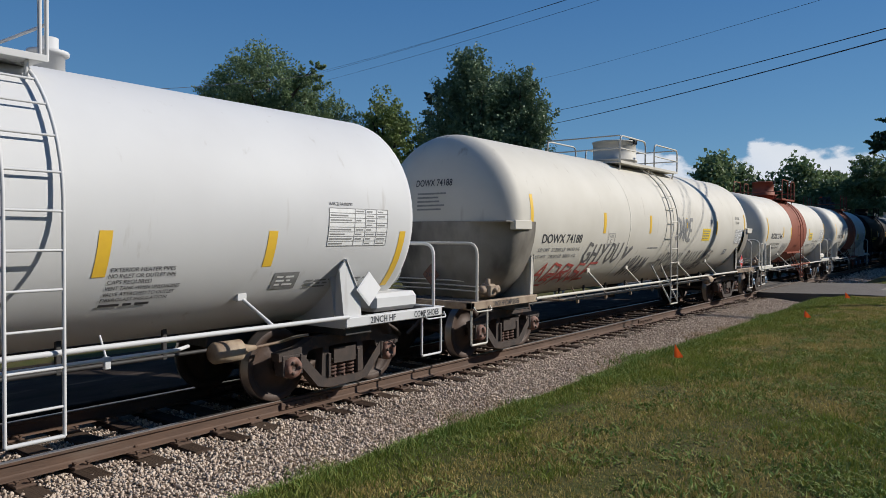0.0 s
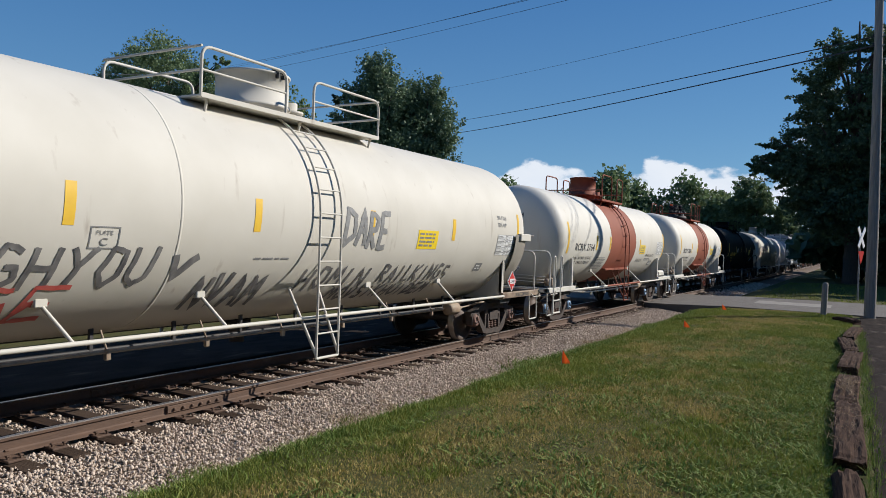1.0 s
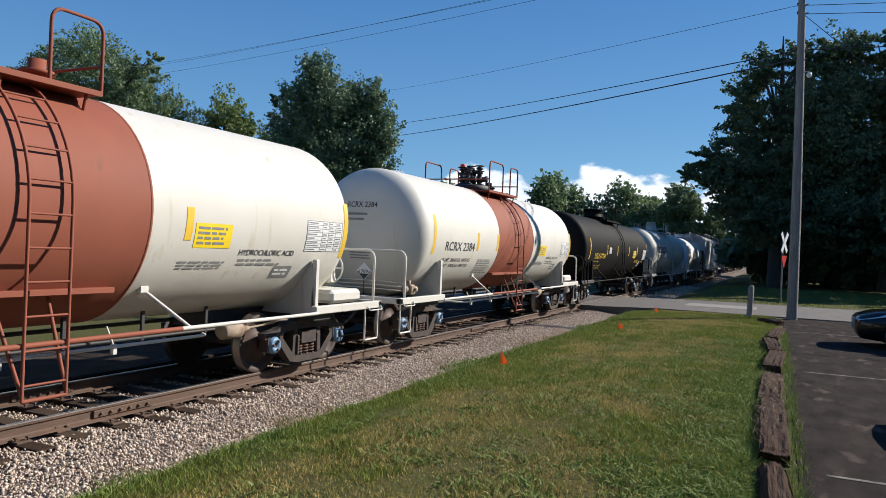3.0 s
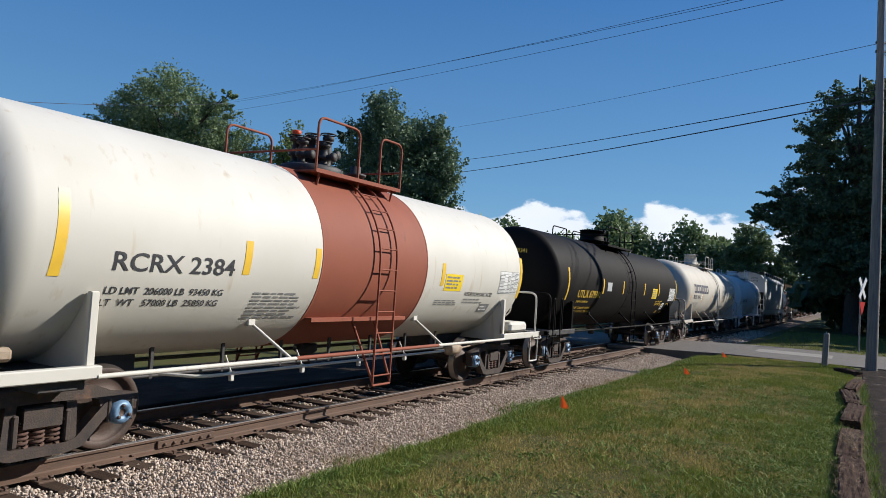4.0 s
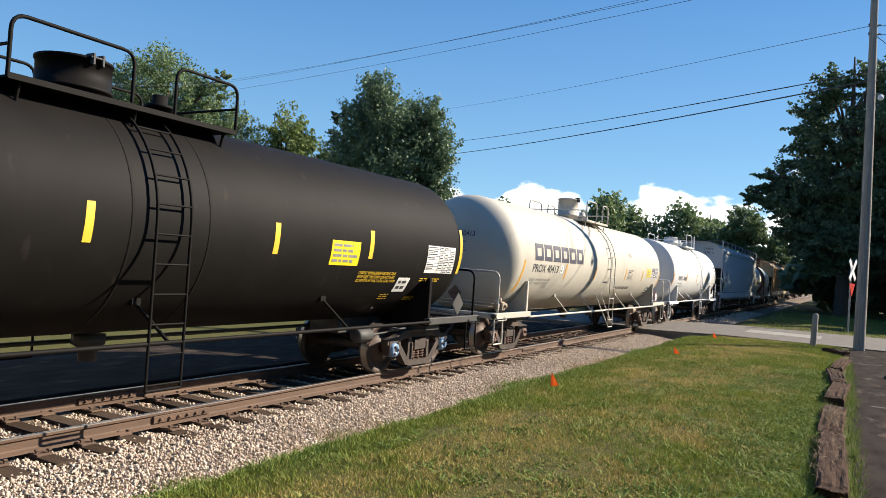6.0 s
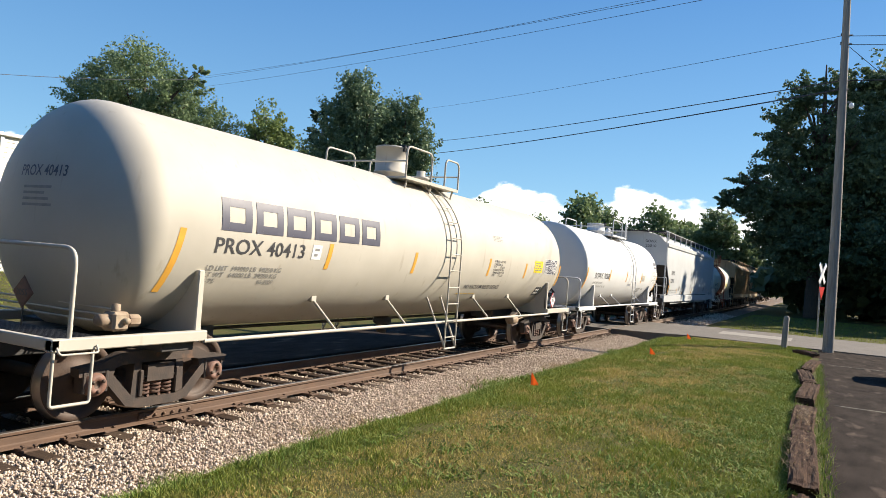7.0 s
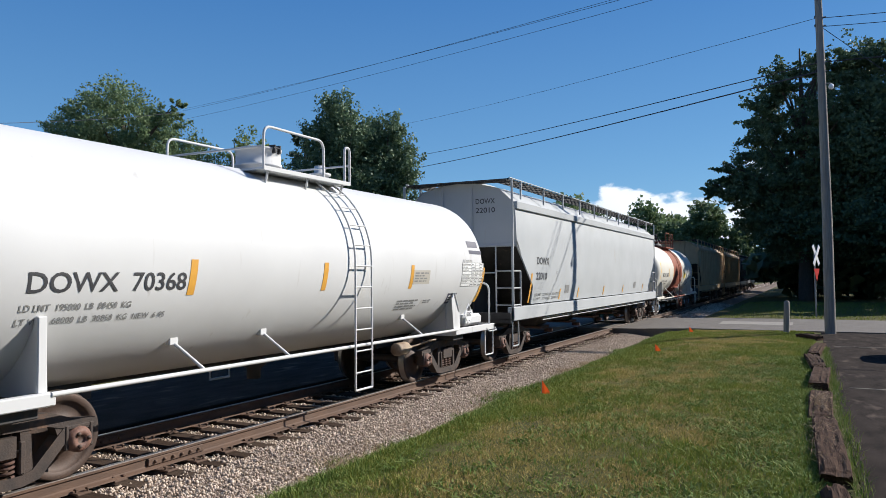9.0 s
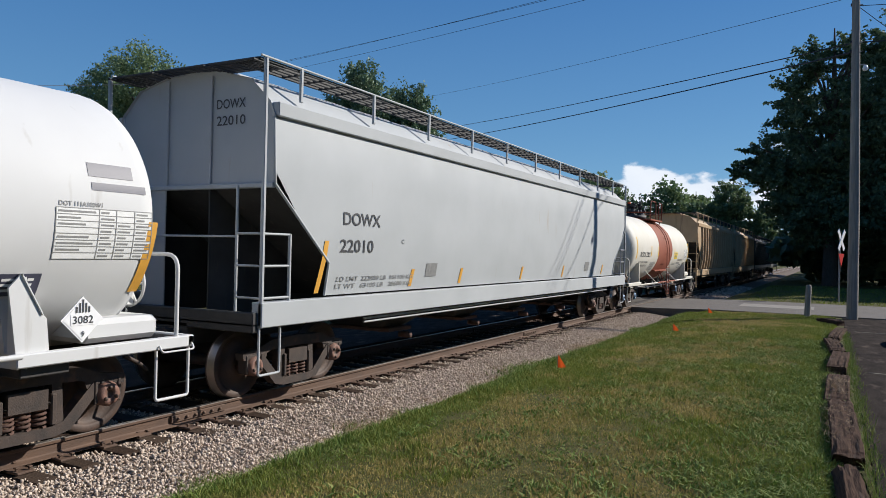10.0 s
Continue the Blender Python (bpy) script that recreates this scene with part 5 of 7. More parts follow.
# the owner's mark, as plain blocks
mark = [o for o in CARS[-1][1].children if o.name.startswith("tank")][0]
for i in range(6):
    g = Geo()
    a, b = -6.32 + i * 0.635, -6.32 + i * 0.635 + 0.55
    for y0, y1, z0, z1 in ((a, a + 0.13, 2.32, 2.74), (b - 0.13, b, 2.32, 2.74), (a + 0.13, b - 0.13, 2.63, 2.74), (a + 0.13, b - 0.13, 2.32, 2.43)):
        patch(g, 1.46, 2.37, y0, y1, z0, z1, 0.005)
    part("mark_block", g, "navy_ink", mark)
CARS.append((97.2, tank_car(dict(
    seed=7, rear=0.36, head_placards=((0.35, 0.20, 1.45, "3082", "grimy_paint", "black_ink", "white_ink"),), gusset=True, label="clean white tank car with stencilled black lettering, rolling on the track", R=1.47, zc=2.36, half=5.72, deep=0.24, ht=4.78, paint="cool_white_paint", cap="bearing_rust",
    pipe=1.03, struts=(-2.5, -0.9, 3.0), ladder=0.85, ladder_low=0.34, deck=(1.75, 0.45), drum=("drum", 0.36, 0.36, -0.75, "cool_white_paint"), rings=(), tape="orange_tape", stripe_lean=-0.08,
    stripes=((-5.66, 1.56, 2.36, 0.11), (-2.68, 1.94, 2.36, 0.11), (-0.05, 1.94, 2.36, 0.11), (2.63, 1.92, 2.35, 0.11), (5.89, 1.57, 2.33, 0.12)),
    words=(("DOWX  70368", -4.72, -2.79, 2.01, 0.20, "black_ink"), ("LD LMT  195000  LB  88450  KG", -4.76, -3.51, 1.83, 0.07, "grey_ink"), ("LT WT   68000  LB  30850  KG  NEW  6-95", -4.77, -3.01, 1.70, 0.07, "grey_ink"),
           ("DOT 111A100W1", 4.80, 5.27, 2.45, 0.045, "grey_ink")),
    fine=((2.3, 3.1, 1.52, 1.72, 4, "grey_ink"), (3.3, 3.7, 1.62, 1.70, 2, "grey_ink")), tables=((4.77, 5.87, 1.93, 2.43, "white_ink", "grey_ink"),),
    panels=((2.68, 3.32, 2.0, 2.26, "cream_paint", "grey_ink", 4), (4.30, 4.72, 1.58, 1.79, "navy_ink", "white_ink", 3), (5.14, 5.66, 2.76, 2.90, "navy_ink", "white_ink", 0), (5.16, 5.80, 2.62, 2.70, "navy_ink", "white_ink", 0)),
    head_words=(("DOWX  70368", -0.45, 0.45, 2.78, 0.13, "black_ink"),), head_fine=((-0.3, 0.25, 2.5, 2.72, 2, "grey_ink"),),
    brake=(0.5, 6.35), placards=((5.08, 1.33, 1.46, "3082", "9", "sign_white", "sign_white", "black_ink"),), shields=((5.75, 1.30, 1.30),)))))
acid_car(131.0, 8, "2383", "205000 LB  93000 KG", "58000 LB  26300 KG", ("valves", 0.5, 0.62, -0.35, "dark_frame"), (), False,
         "white tank car with rust-brown band behind a grey hopper")


# ---- the train: covered hoppers ----
def hopper_car(s):
    rng = np.random.default_rng(s["seed"])
    car = thing("hopper_car", s["label"], "hopper car", group="freight train")
    L, ht, top = s["half"], s["ht"], s["top"]
    paint = s["paint"]
    for y in (-ht, ht):
        truck(car, y, "bearing_rust")
    # body: bulged sides between the sill and the roof line, sloped ends
    prof = [(1.46, 1.40), (1.535, 1.9), (1.56, 2.5), (1.555, 3.1), (1.53, top - 0.72), (1.45, top - 0.53), (1.10, top - 0.20), (0.5, top - 0.05), (0.0, top - 0.03)]
    sect = [(x, z) for x, z in prof] + [(-x, z) for x, z in prof[-2::-1]]
    g = Geo()
    brk = 2.92
    vs = []
    for sgn in (-1, 1):
        for x, z in sect:
            # the lower end corner of the side sheet is cut back in a slope
            cut = 1.22 * max(0.0, min(1.0, (brk - z) / 1.05))
            vs.append((x, sgn * (L - 0.30 - cut), z))
    k = len(sect)
    g.add(vs, [(i, i + 1, k + i + 1, k + i) for i in range(k - 1)], 0, True)
    for sgn in (-1, 1):
        # upright upper end wall, and the deep slope sheet under it, its shade put in the colour
        yw = sgn * (L - 0.34)
        up = [(x, z) for x, z in sect if z >= 3.0]
        g.add([(1.54, yw, brk)] + [(x - 0.01 * (x > 0) + 0.01 * (x < 0), yw, z) for x, z in up] + [(-1.54, yw, brk)], [tuple(range(len(up) + 2))], 0)
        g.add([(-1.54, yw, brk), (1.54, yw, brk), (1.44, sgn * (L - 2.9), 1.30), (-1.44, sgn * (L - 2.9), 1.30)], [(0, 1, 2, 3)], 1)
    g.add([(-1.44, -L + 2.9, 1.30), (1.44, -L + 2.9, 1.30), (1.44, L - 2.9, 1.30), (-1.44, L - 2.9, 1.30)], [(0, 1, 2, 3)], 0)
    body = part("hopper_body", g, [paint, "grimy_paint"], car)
    if s.get("ribs"):
        for y in np.arange(-L + 1.6, L - 1.4, 0.95):
            for sx in (-1, 1):
                g = Geo()
                for (x0, z0), (x1, z1) in zip(prof[:4], prof[1:5]):
                    g.add([(sx * (x0 + 0.0), y - 0.05, z0), (sx * (x0 + 0.10), y - 0.04, z0), (sx * (x0 + 0.10), y + 0.04, z0), (sx * x0, y + 0.05, z0),
                           (sx * x1, y - 0.05, z1), (sx * (x1 + 0.10), y - 0.04, z1), (sx * (x1 + 0.10), y + 0.04, z1), (sx * x1, y + 0.05, z1)],
                          [(0, 1, 5, 4), (1, 2, 6, 5), (2, 3, 7, 6), (3, 0, 4, 7), (0, 3, 2, 1), (4, 5, 6, 7)])
                part("rib", g, paint, body)
    g = Geo()
    for sx in (-1, 1):
        a, b = sorted((sx * 1.38, sx * 1.56))
        g.box(a, b, -L + 0.10, L - 0.10, 1.04, 1.37)
        a, b = sorted((sx * 1.44, sx * 1.585))
        g.box(a, b, -L + 0.32, L - 0.32, top - 0.74, top - 0.55)
    part("side_sill", g, paint, car)
    for sgn in (-1, 1):
        end = sgn * L
        g = Geo()
        g.box(-0.33, 0.33, min(sgn * (ht - 1.4), end), max(sgn * (ht - 1.4), end), 0.74, 1.05)
        g.box(-1.5, 1.5, min(end, end - sgn * 0.10), max(end, end - sgn * 0.10), 0.98, 1.24)
        g.box(-1.5, 1.5, min(end, end - sgn * 1.0), max(end, end - sgn * 1.0), 1.06, 1.10)
        part("end_frame", g, "dark_frame" if not s.get("light") else paint, car)
        g = Geo()
        g.box(-0.10, 0.10, min(end, end + sgn * 0.30), max(end, end + sgn * 0.30), 0.79, 0.95)
        g.box(-0.17, 0.15, min(end + sgn * 0.14, end + sgn * 0.34), max(end + sgn * 0.14, end + sgn * 0.34), 0.76, 0.98, c=0.05)
        part("coupler", g, "cast_steel", car)
        # folded edge of each side sheet
        for x in (-1, 1):
            g = Geo()
            g.tube([(x * 1.52, sgn * (L - 0.30), top - 0.72), (x * 1.55, sgn * (L - 0.30), 3.1), (x * 1.55, sgn * (L - 0.31), brk), (x * 1.535, sgn * (L - 1.51), 1.88), (x * 1.47, sgn * (L - 1.50), 1.40)], 0.022, 6)
            part("sheet_edge", g, paint, body)
        # upright webs under the end wall, coloured dark for the shade in the pockets between them
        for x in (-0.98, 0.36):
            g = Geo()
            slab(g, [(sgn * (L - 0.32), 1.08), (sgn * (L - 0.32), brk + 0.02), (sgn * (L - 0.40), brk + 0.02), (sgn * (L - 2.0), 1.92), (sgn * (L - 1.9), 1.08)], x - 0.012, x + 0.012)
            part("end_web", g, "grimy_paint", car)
        g = Geo()
        g.box(-0.98, -0.50, min(sgn * (L - 0.30), sgn * (L - 0.33)), max(sgn * (L - 0.30), sgn * (L - 0.33)), 1.08, brk - 0.02)
        part("end_cover", g, paint, car)
        g = Geo()
        g.box(-1.54, 1.54, min(sgn * (L - 0.27), sgn * (L - 0.345)), max(sgn * (L - 0.27), sgn * (L - 0.345)), brk - 0.05, brk + 0.02)
        for x in (-0.50, 0.36):
            g.box(x - 0.02, x + 0.02, min(sgn * (L - 0.30), sgn * (L - 0.338)), max(sgn * (L - 0.30), sgn * (L - 0.338)), brk, top - 0.1)
        part("end_post", g, paint, car)
        # brake platform rail across the end
        g = Geo()
        g.tube([(-1.05, end - sgn * 0.14, 2.22), (1.08, end - sgn * 0.14, 2.22)], 0.016, 6)
        g.tube([(-1.05, end - sgn * 0.14, 2.22), (-1.05, end - sgn * 0.14, 1.10)], 0.018, 6)
        part("grab_rail", g, s.get("rail", paint), car)
        for x in (-1, 1):
            g = Geo()
            a, b = sorted((end - sgn * 0.10, end - sgn * 0.15))
            g.box(min(x * 1.495, x * 1.55), max(x * 1.495, x * 1.55), a, b, 1.06, top - 0.02, c=0.008)
            g.tube([(x * 1.52, end - sgn * 0.66, 1.30), (x * 1.52, end - sgn * 0.66, 2.27)], 0.024, 6)
            for z in (1.42, 1.84, 2.26):
                g.tube([(x * 1.52, end - sgn * 0.12, z), (x * 1.52, end - sgn * 0.66, z)], 0.018, 6)
            for z in (1.10, 1.42, 1.84, 2.26):
                g.tube([(x * 1.52, end - sgn * 0.12, z), (x * 1.08, end - sgn * 0.12, z)], 0.016, 6)
            g.tube([(x * 1.08, end - sgn * 0.12, 1.08), (x * 1.08, end - sgn * 0.12, 2.90)], 0.02, 6)
            g.tube(bend([(x * 1.5, end - sgn * 0.12, 1.05), (x * 1.5, end - sgn * 0.12, 0.42), (x * 1.5, end - sgn * 0.52, 0.42), (x * 1.5, end - sgn * 0.52, 1.05)], 0.04), 0.018, 6)
            part("ladder", g, s.get("rail", paint), car)
    # air lines along the foot of the side sill
    for sx in (-1, 1):
        for z in (0.985, 0.93):
            g = Geo()
            g.tube([(sx * 1.42, -L + 2.6, z), (sx * 1.42, L - 2.0, z)], 0.02, 6)
            part("air_line", g, s.get("rail", paint), car)
    # hopper outlets underneath
    for y in np.linspace(-L * 0.48, L * 0.48, s.get("bays", 3)):
        g = Geo()
        w, d = 1.25, 1.9
        vs = [(-w, y - d, 1.35), (w, y - d, 1.35), (w, y + d, 1.35), (-w, y + d, 1.35), (-0.55, y - 0.4, 0.62), (0.55, y - 0.4, 0.62), (0.55, y + 0.4, 0.62), (-0.55, y + 0.4, 0.62)]
        g.add(vs, [(0, 1, 5, 4), (1, 2, 6, 5), (2, 3, 7, 6), (3, 0, 4, 7), (4, 5, 6, 7), (0, 3, 2, 1)])
        bay = part("outlet_hopper", g, "dark_frame", car)
        g = Geo()
        g.box(-0.72, 0.72, y - 0.42, y + 0.42, 0.54, 0.61)
        g.lathe([(0, 0.70), (0.06, 0.70), (0.06, 0.95), (0.0, 0.95)], 12, "x", (0, y, 0.48))
        part("outlet_gate", g, "rust", bay)
    # running boards on the roof
    for sx in (-1, 1):
        g = Geo()
        a, b = sorted((sx * 0.98, sx * 1.42))
        for k in range(5):
            xx = a + (b - a) * k / 4
            g.box(xx - 0.02, xx + 0.02, -L + 0.1, L - 0.1, top - 0.03, top + 0.005, c=0.004)
        for y in np.arange(-L + 0.2, L - 0.1, 0.42):
            g.box(a, b, y - 0.012, y + 0.012, top - 0.035, top - 0.004, c=0.003)
        board = part("running_board", g, "dark_frame", car)
        g = Geo()
        xe = sx * 1.44
        for y in np.arange(-L + 0.9, L - 0.5, 1.8):
            g.box(min(xe, xe + sx * 0.04), max(xe, xe + sx * 0.04), y - 0.03, y + 0.03, top - 0.45, top + 0.02)
        g.tube([(xe + sx * 0.02, -L + 0.1, top + 0.02), (xe + sx * 0.02, L - 0.1, top + 0.02)], 0.018, 6)
        part("board_bracket", g, paint, board)
    for sgn in (-1, 1):
        g = Geo()
        for k in np.arange(0.08, 0.60, 0.065):
            g.box(-1.42, 1.42, min(sgn * (L - k), sgn * (L - k - 0.03)), max(sgn * (L - k), sgn * (L - k - 0.03)), top - 0.03, top, c=0.004)
        for x in (-1.4, -0.5, 0.5, 1.4):
            g.box(x - 0.02, x + 0.02, sgn * L - 0.6 if sgn > 0 else -L, L if sgn > 0 else -L + 0.6, top - 0.06, top - 0.03)
        part("end_board", g, "dark_frame", car)
    if s.get("hatches", True):
        for y in np.arange(-L + 1.3, L - 1.0, 1.5):
            g = Geo()
            g.box(-0.42, 0.42, y - 0.55, y + 0.55, top - 0.08, top + 0.04, c=0.03)
            part("hatch_cover", g, paint, car)

    def flat(words, y0, y1, z, h, ink, x=1.56):
        g = Geo()
        vs, fs = outline_text(words, h)
        lo, hi = min(v[0] for v in vs), max(v[0] for v in vs)
        kk = (y1 - y0) / (hi - lo)

        def xa(zz):
            return float(np.interp(zz, [p[1] for p in prof[:5]], [p[0] for p in prof[:5]])) + 0.009
        g.add([(xa(z + v), y0 + (u - lo) * kk, z + v) for u, v in vs], fs)
        part("lettering", g, ink, body)

    for row in s.get("words", ()):
        flat(*row)
    for y, z0, z1, mat in s.get("stripes", ()):
        g = Geo()
        zs = np.linspace(z0, z1, 4)
        g.add([(float(np.interp(z, [p[1] for p in prof[:5]], [p[0] for p in prof[:5]])) + 0.008, y + d + 0.18 * (z - z0), z) for z in zs for d in (0, 0.10)],
              [(2 * i, 2 * i + 1, 2 * i + 3, 2 * i + 2) for i in range(3)])
        part("reflective_stripe", g, mat, body)
    for y0, y1, z0, z1, mat in s.get("panels", ()):
        g = Geo()
        g.add([(float(np.interp(z, [p[1] for p in prof[:5]], [p[0] for p in prof[:5]])) + 0.008, y, z) for y, z in ((y0, z0), (y1, z0), (y1, z1), (y0, z1))], [(0, 1, 2, 3)])
        part("panel", g, mat, body)
    if s.get("end_words"):
        for words, x0, x1, z, h in s["end_words"]:
            g = Geo()
            vs, fs = outline_text(words, h)
            lo, hi = min(v[0] for v in vs), max(v[0] for v in vs)
            kk = (x1 - x0) / (hi - lo)
            g.add([(x0 + (u - lo) * kk, -L + 0.333, z + v) for u, v in vs], fs)
            part("lettering", g, "black_ink", body)
    return car


CARS.append((113.97, hopper_car(dict(
    seed=11, label="grey covered hopper car with a roof walkway, rolling on the track", half=9.35, ht=7.95, top=4.55, paint="grey_paint", rail="grey_paint", bays=4,
    words=(("DOWX", -7.54, -6.54, 2.45, 0.19, "black_ink"), ("22010", -7.59, -6.71, 2.04, 0.19, "black_ink"), ("LD LMT  222000 LB  101100 KG", -7.6, -5.4, 1.60, 0.07, "grey_ink"),
           ("LT WT   63100 LB   28600 KG", -7.62, -5.45, 1.49, 0.07, "grey_ink"), ("C", -5.86, -5.78, 2.2, 0.07, "grey_ink")),
    stripes=((-8.1, 1.44, 2.2, "orange_tape"), (-5.5, 1.46, 1.76, "orange_tape"), (-3.6, 1.46, 1.76, "orange_tape"), (-0.4, 1.46, 1.76, "orange_tape"), (2.6, 1.46, 1.76, "orange_tape"), (6.4, 1.46, 1.76, "orange_tape")),
    panels=((-4.95, -4.55, 1.62, 1.86, "grey_ink"), (4.6, 5.0, 1.60, 1.86, "grey_ink")),
    end_words=(("DOWX", 0.45, 0.98, 3.98, 0.13), ("22010", 0.45, 0.98, 3.75, 0.13))))))
CARS.append((146.8, hopper_car(dict(
    seed=12, label="tan covered hopper car with ribbed sides, rolling in tree shade", half=8.2, ht=6.6, top=4.5, paint="tan_paint", ribs=True, bays=3))))
CARS.append((163.6, hopper_car(dict(
    seed=13, label="dark brown covered hopper car far down the track, in tree shade", half=8.2, ht=6.6, top=4.5, paint="tan_paint", ribs=True, bays=3))))
for far_y, far_seed in ((180.6, 14), (197.2, 15)):
    CARS.append((far_y, hopper_car(dict(
        seed=far_seed, label="dark covered hopper car at the far end of the train", half=8.2, ht=6.6, top=4.3, paint="dark_frame", ribs=True, bays=3))))


# ---- ground, track and road ----
rng = np.random.default_rng(5)
TRACK_Y = (-14.0, 230.0)


def height(x, y):
    """The lie of the land."""
    z = np.interp(x, [-60, -24, -20, -12, -5.5, -3.4, -2.9, 2.55, 3.1, 4.2, 7.0, 8.3, 40], [0.9, 0.6, 0.5, 0.1, -0.05, -0.30, -0.42, -0.42, -0.10, 0.02, 0.05, 0.02, 0.0])
    return z


def ground():
    xs = np.concatenate([[-420, -250, -150, -90, -60], np.arange(-40, -4, 2.0), np.arange(-4, 9.01, 0.25), np.arange(10, 41, 3.0), [60, 90, 150, 250, 420]])
    ys = np.concatenate([[-120, -60, -30], np.arange(-12, 30, 0.5), np.arange(30, 70, 2.0), [80, 100, 140, 200, 300, 480]])
    X, Y = np.meshgrid(xs, ys)
    Z = height(X, Y) + 0.012 * np.sin(X * 2.3 + Y * 1.1) * np.cos(Y * 1.7 - X) * (X > 3.0) * (X < 8.2)
    n, k = len(xs), len(ys)
    i, j = np.meshgrid(np.arange(n - 1), np.arange(k - 1))
    a = (j * n + i).ravel()
    me = quick_mesh("ground", np.stack([X, Y, Z], -1).reshape(-1, 3), len(a), np.stack([a, a + 1, a + n + 1, a + n], 1), "soil", True)
    return tagged(new("ground", me), "mown grass and bare soil ground", "ground", kind="structure")


ground()
g = Geo()
line = [(-3.3, -0.46), (-2.6, -0.33), (-1.25, -0.205), (-1.0, -0.235), (0, -0.250), (0.9, -0.235), (1.25, -0.225), (1.6, -0.225), (2.35, -0.31), (2.95, -0.40)]
g.add([(x, y, z) for y in TRACK_Y for x, z in line], [(i, i + 1, len(line) + i + 1, len(line) + i) for i in range(len(line) - 1)], 0, True)
bed = tagged(part("ballast_bed", g, "grit"), "grey gritty ballast bed under the railway track", "ballast", kind="structure")

# two rails, each with foot, web and head
for x in (-0.7525, 0.7525):
    g = Geo()
    prof = [(-0.075, -0.175), (0.075, -0.175), (0.073, -0.162), (0.018, -0.145), (0.010, -0.13), (0.010, -0.05), (0.034, -0.035), (0.036, -0.008), (0.028, 0.0),
            (-0.028, 0.0), (-0.036, -0.008), (-0.034, -0.035), (-0.010, -0.05), (-0.010, -0.13), (-0.018, -0.145), (-0.073, -0.162)]
    n = len(prof)
    vs = [(x + a, y, b) for y in TRACK_Y for a, b in prof]
    g.add(vs, [(i, (i + 1) % n, n + (i + 1) % n, n + i) for i in range(n)] + [tuple(range(n)), tuple(range(2 * n - 1, n - 1, -1))])
    for i in (7, 8, 9):
        g.m[i] = 1
    rail = tagged(part("rail", g, ["rail_rust", "rail_head"]), "rusty brown steel rail with a worn bright head", "rail", kind="structure")
    # joint bars with bolts
    for y in (6.6, 18.3):
        g = Geo()
        for s in (-1, 1):
            a, b = sorted((x + s * 0.012, x + s * 0.042))
            g.box(a, b, y - 0.45, y + 0.45, -0.135, -0.045)
            for k in (-0.35, -0.21, -0.07, 0.07, 0.21, 0.35):
                g.lathe([(0.02, x + s * 0.04), (0.02, x + s * 0.065), (0, x + s * 0.067)], 6, "x", (0, y + k, -0.09))
        part("joint_bar", g, "rail_rust", rail)

# ties, tie plates and spikes
tie_field = tagged(new("track_ties"), "weathered dark wooden railway ties bedded in ballast", "railway ties", kind="structure")
tie_meshes = []
for k in range(4):
    g = Geo()
    w = 0.112 + 0.008 * k
    g.box(-1.29, 1.29, -w, w, -0.36, -0.19 - 0.004 * k, c=0.02)
    tie_meshes.append(g.mesh("tie", ["tie_wood"]))
plate = Geo()
for s in (-1, 1):
    plate.box(s * 0.7525 - 0.18, s * 0.7525 + 0.18, -0.09, 0.09, -0.197, -0.172)
    for a, b in ((-0.10, 0.05), (0.10, -0.05), (-0.14, -0.06), (0.14, 0.06)):
        plate.box(s * 0.7525 + a - 0.011, s * 0.7525 + a + 0.011, b - 0.011, b + 0.011, -0.19, -0.135)
        plate.box(s * 0.7525 + a - 0.022, s * 0.7525 + a + 0.022, b - 0.02, b + 0.02, -0.15, -0.132)
plate_mesh = plate.mesh("tie_plate", ["rail_rust"])
ty, count = -6.0, 0
TIES = []
while ty < 95:
    if not 29.3 < ty < 36.6:
        t = part("tie", tie_meshes[count % 4], None, tie_field, at=pose(rng.uniform(-0.09, 0.12), ty, rng.uniform(-0.012, 0.008), 0, 0, rng.uniform(-1.6, 1.6)))
        if ty < 29:
            part("tie_plate", plate_mesh, None, t)
        TIES.append((ty, 1.29 + t.matrix_basis.translation.x))
        count += 1
    ty += 0.535 + rng.uniform(-0.035, 0.035)


def stones(name, n, spread, size, seed, label):
    """Broken stones as one mesh: a few stone shapes, turned and scaled."""
    r = np.random.default_rng(seed)
    bm = bmesh.new()
    bmesh.ops.create_icosphere(bm, subdivisions=1, radius=1.0)
    base = np.array([v.co[:] for v in bm.verts])
    tri = np.array([[v.index for v in f.verts] for f in bm.faces])
    bm.free()
    base = base[:12] if len(base) == 12 else base
    pos = off_ties(r, spread(r, n))
    n = len(pos)
    shape = base[None] * r.uniform(0.40, 1.35, (n, len(base), 1))
    shape *= r.uniform(0.38, 1.15, (n, 1, 3))
    q = r.normal(size=(n, 4))
    q /= np.linalg.norm(q, axis=1, keepdims=True)
    w, x, y, z = q.T
    Rm = np.stack([1 - 2 * (y * y + z * z), 2 * (x * y - w * z), 2 * (x * z + w * y), 2 * (x * y + w * z), 1 - 2 * (x * x + z * z), 2 * (y * z - w * x),
                   2 * (x * z - w * y), 2 * (y * z + w * x), 1 - 2 * (x * x + y * y)], 1).reshape(n, 3, 3)
    V = np.einsum("nij,nkj->nki", Rm, shape) * r.uniform(*size, (n, 1, 1)) + pos[:, None, :]
    F = (tri[None] + (np.arange(n) * len(base))[:, None, None]).reshape(-1, 3)
    me = quick_mesh(name, V.reshape(-1, 3), len(F), F, "stone")
    return tagged(new(name, me), label, "ballast stones", kind="stuff")


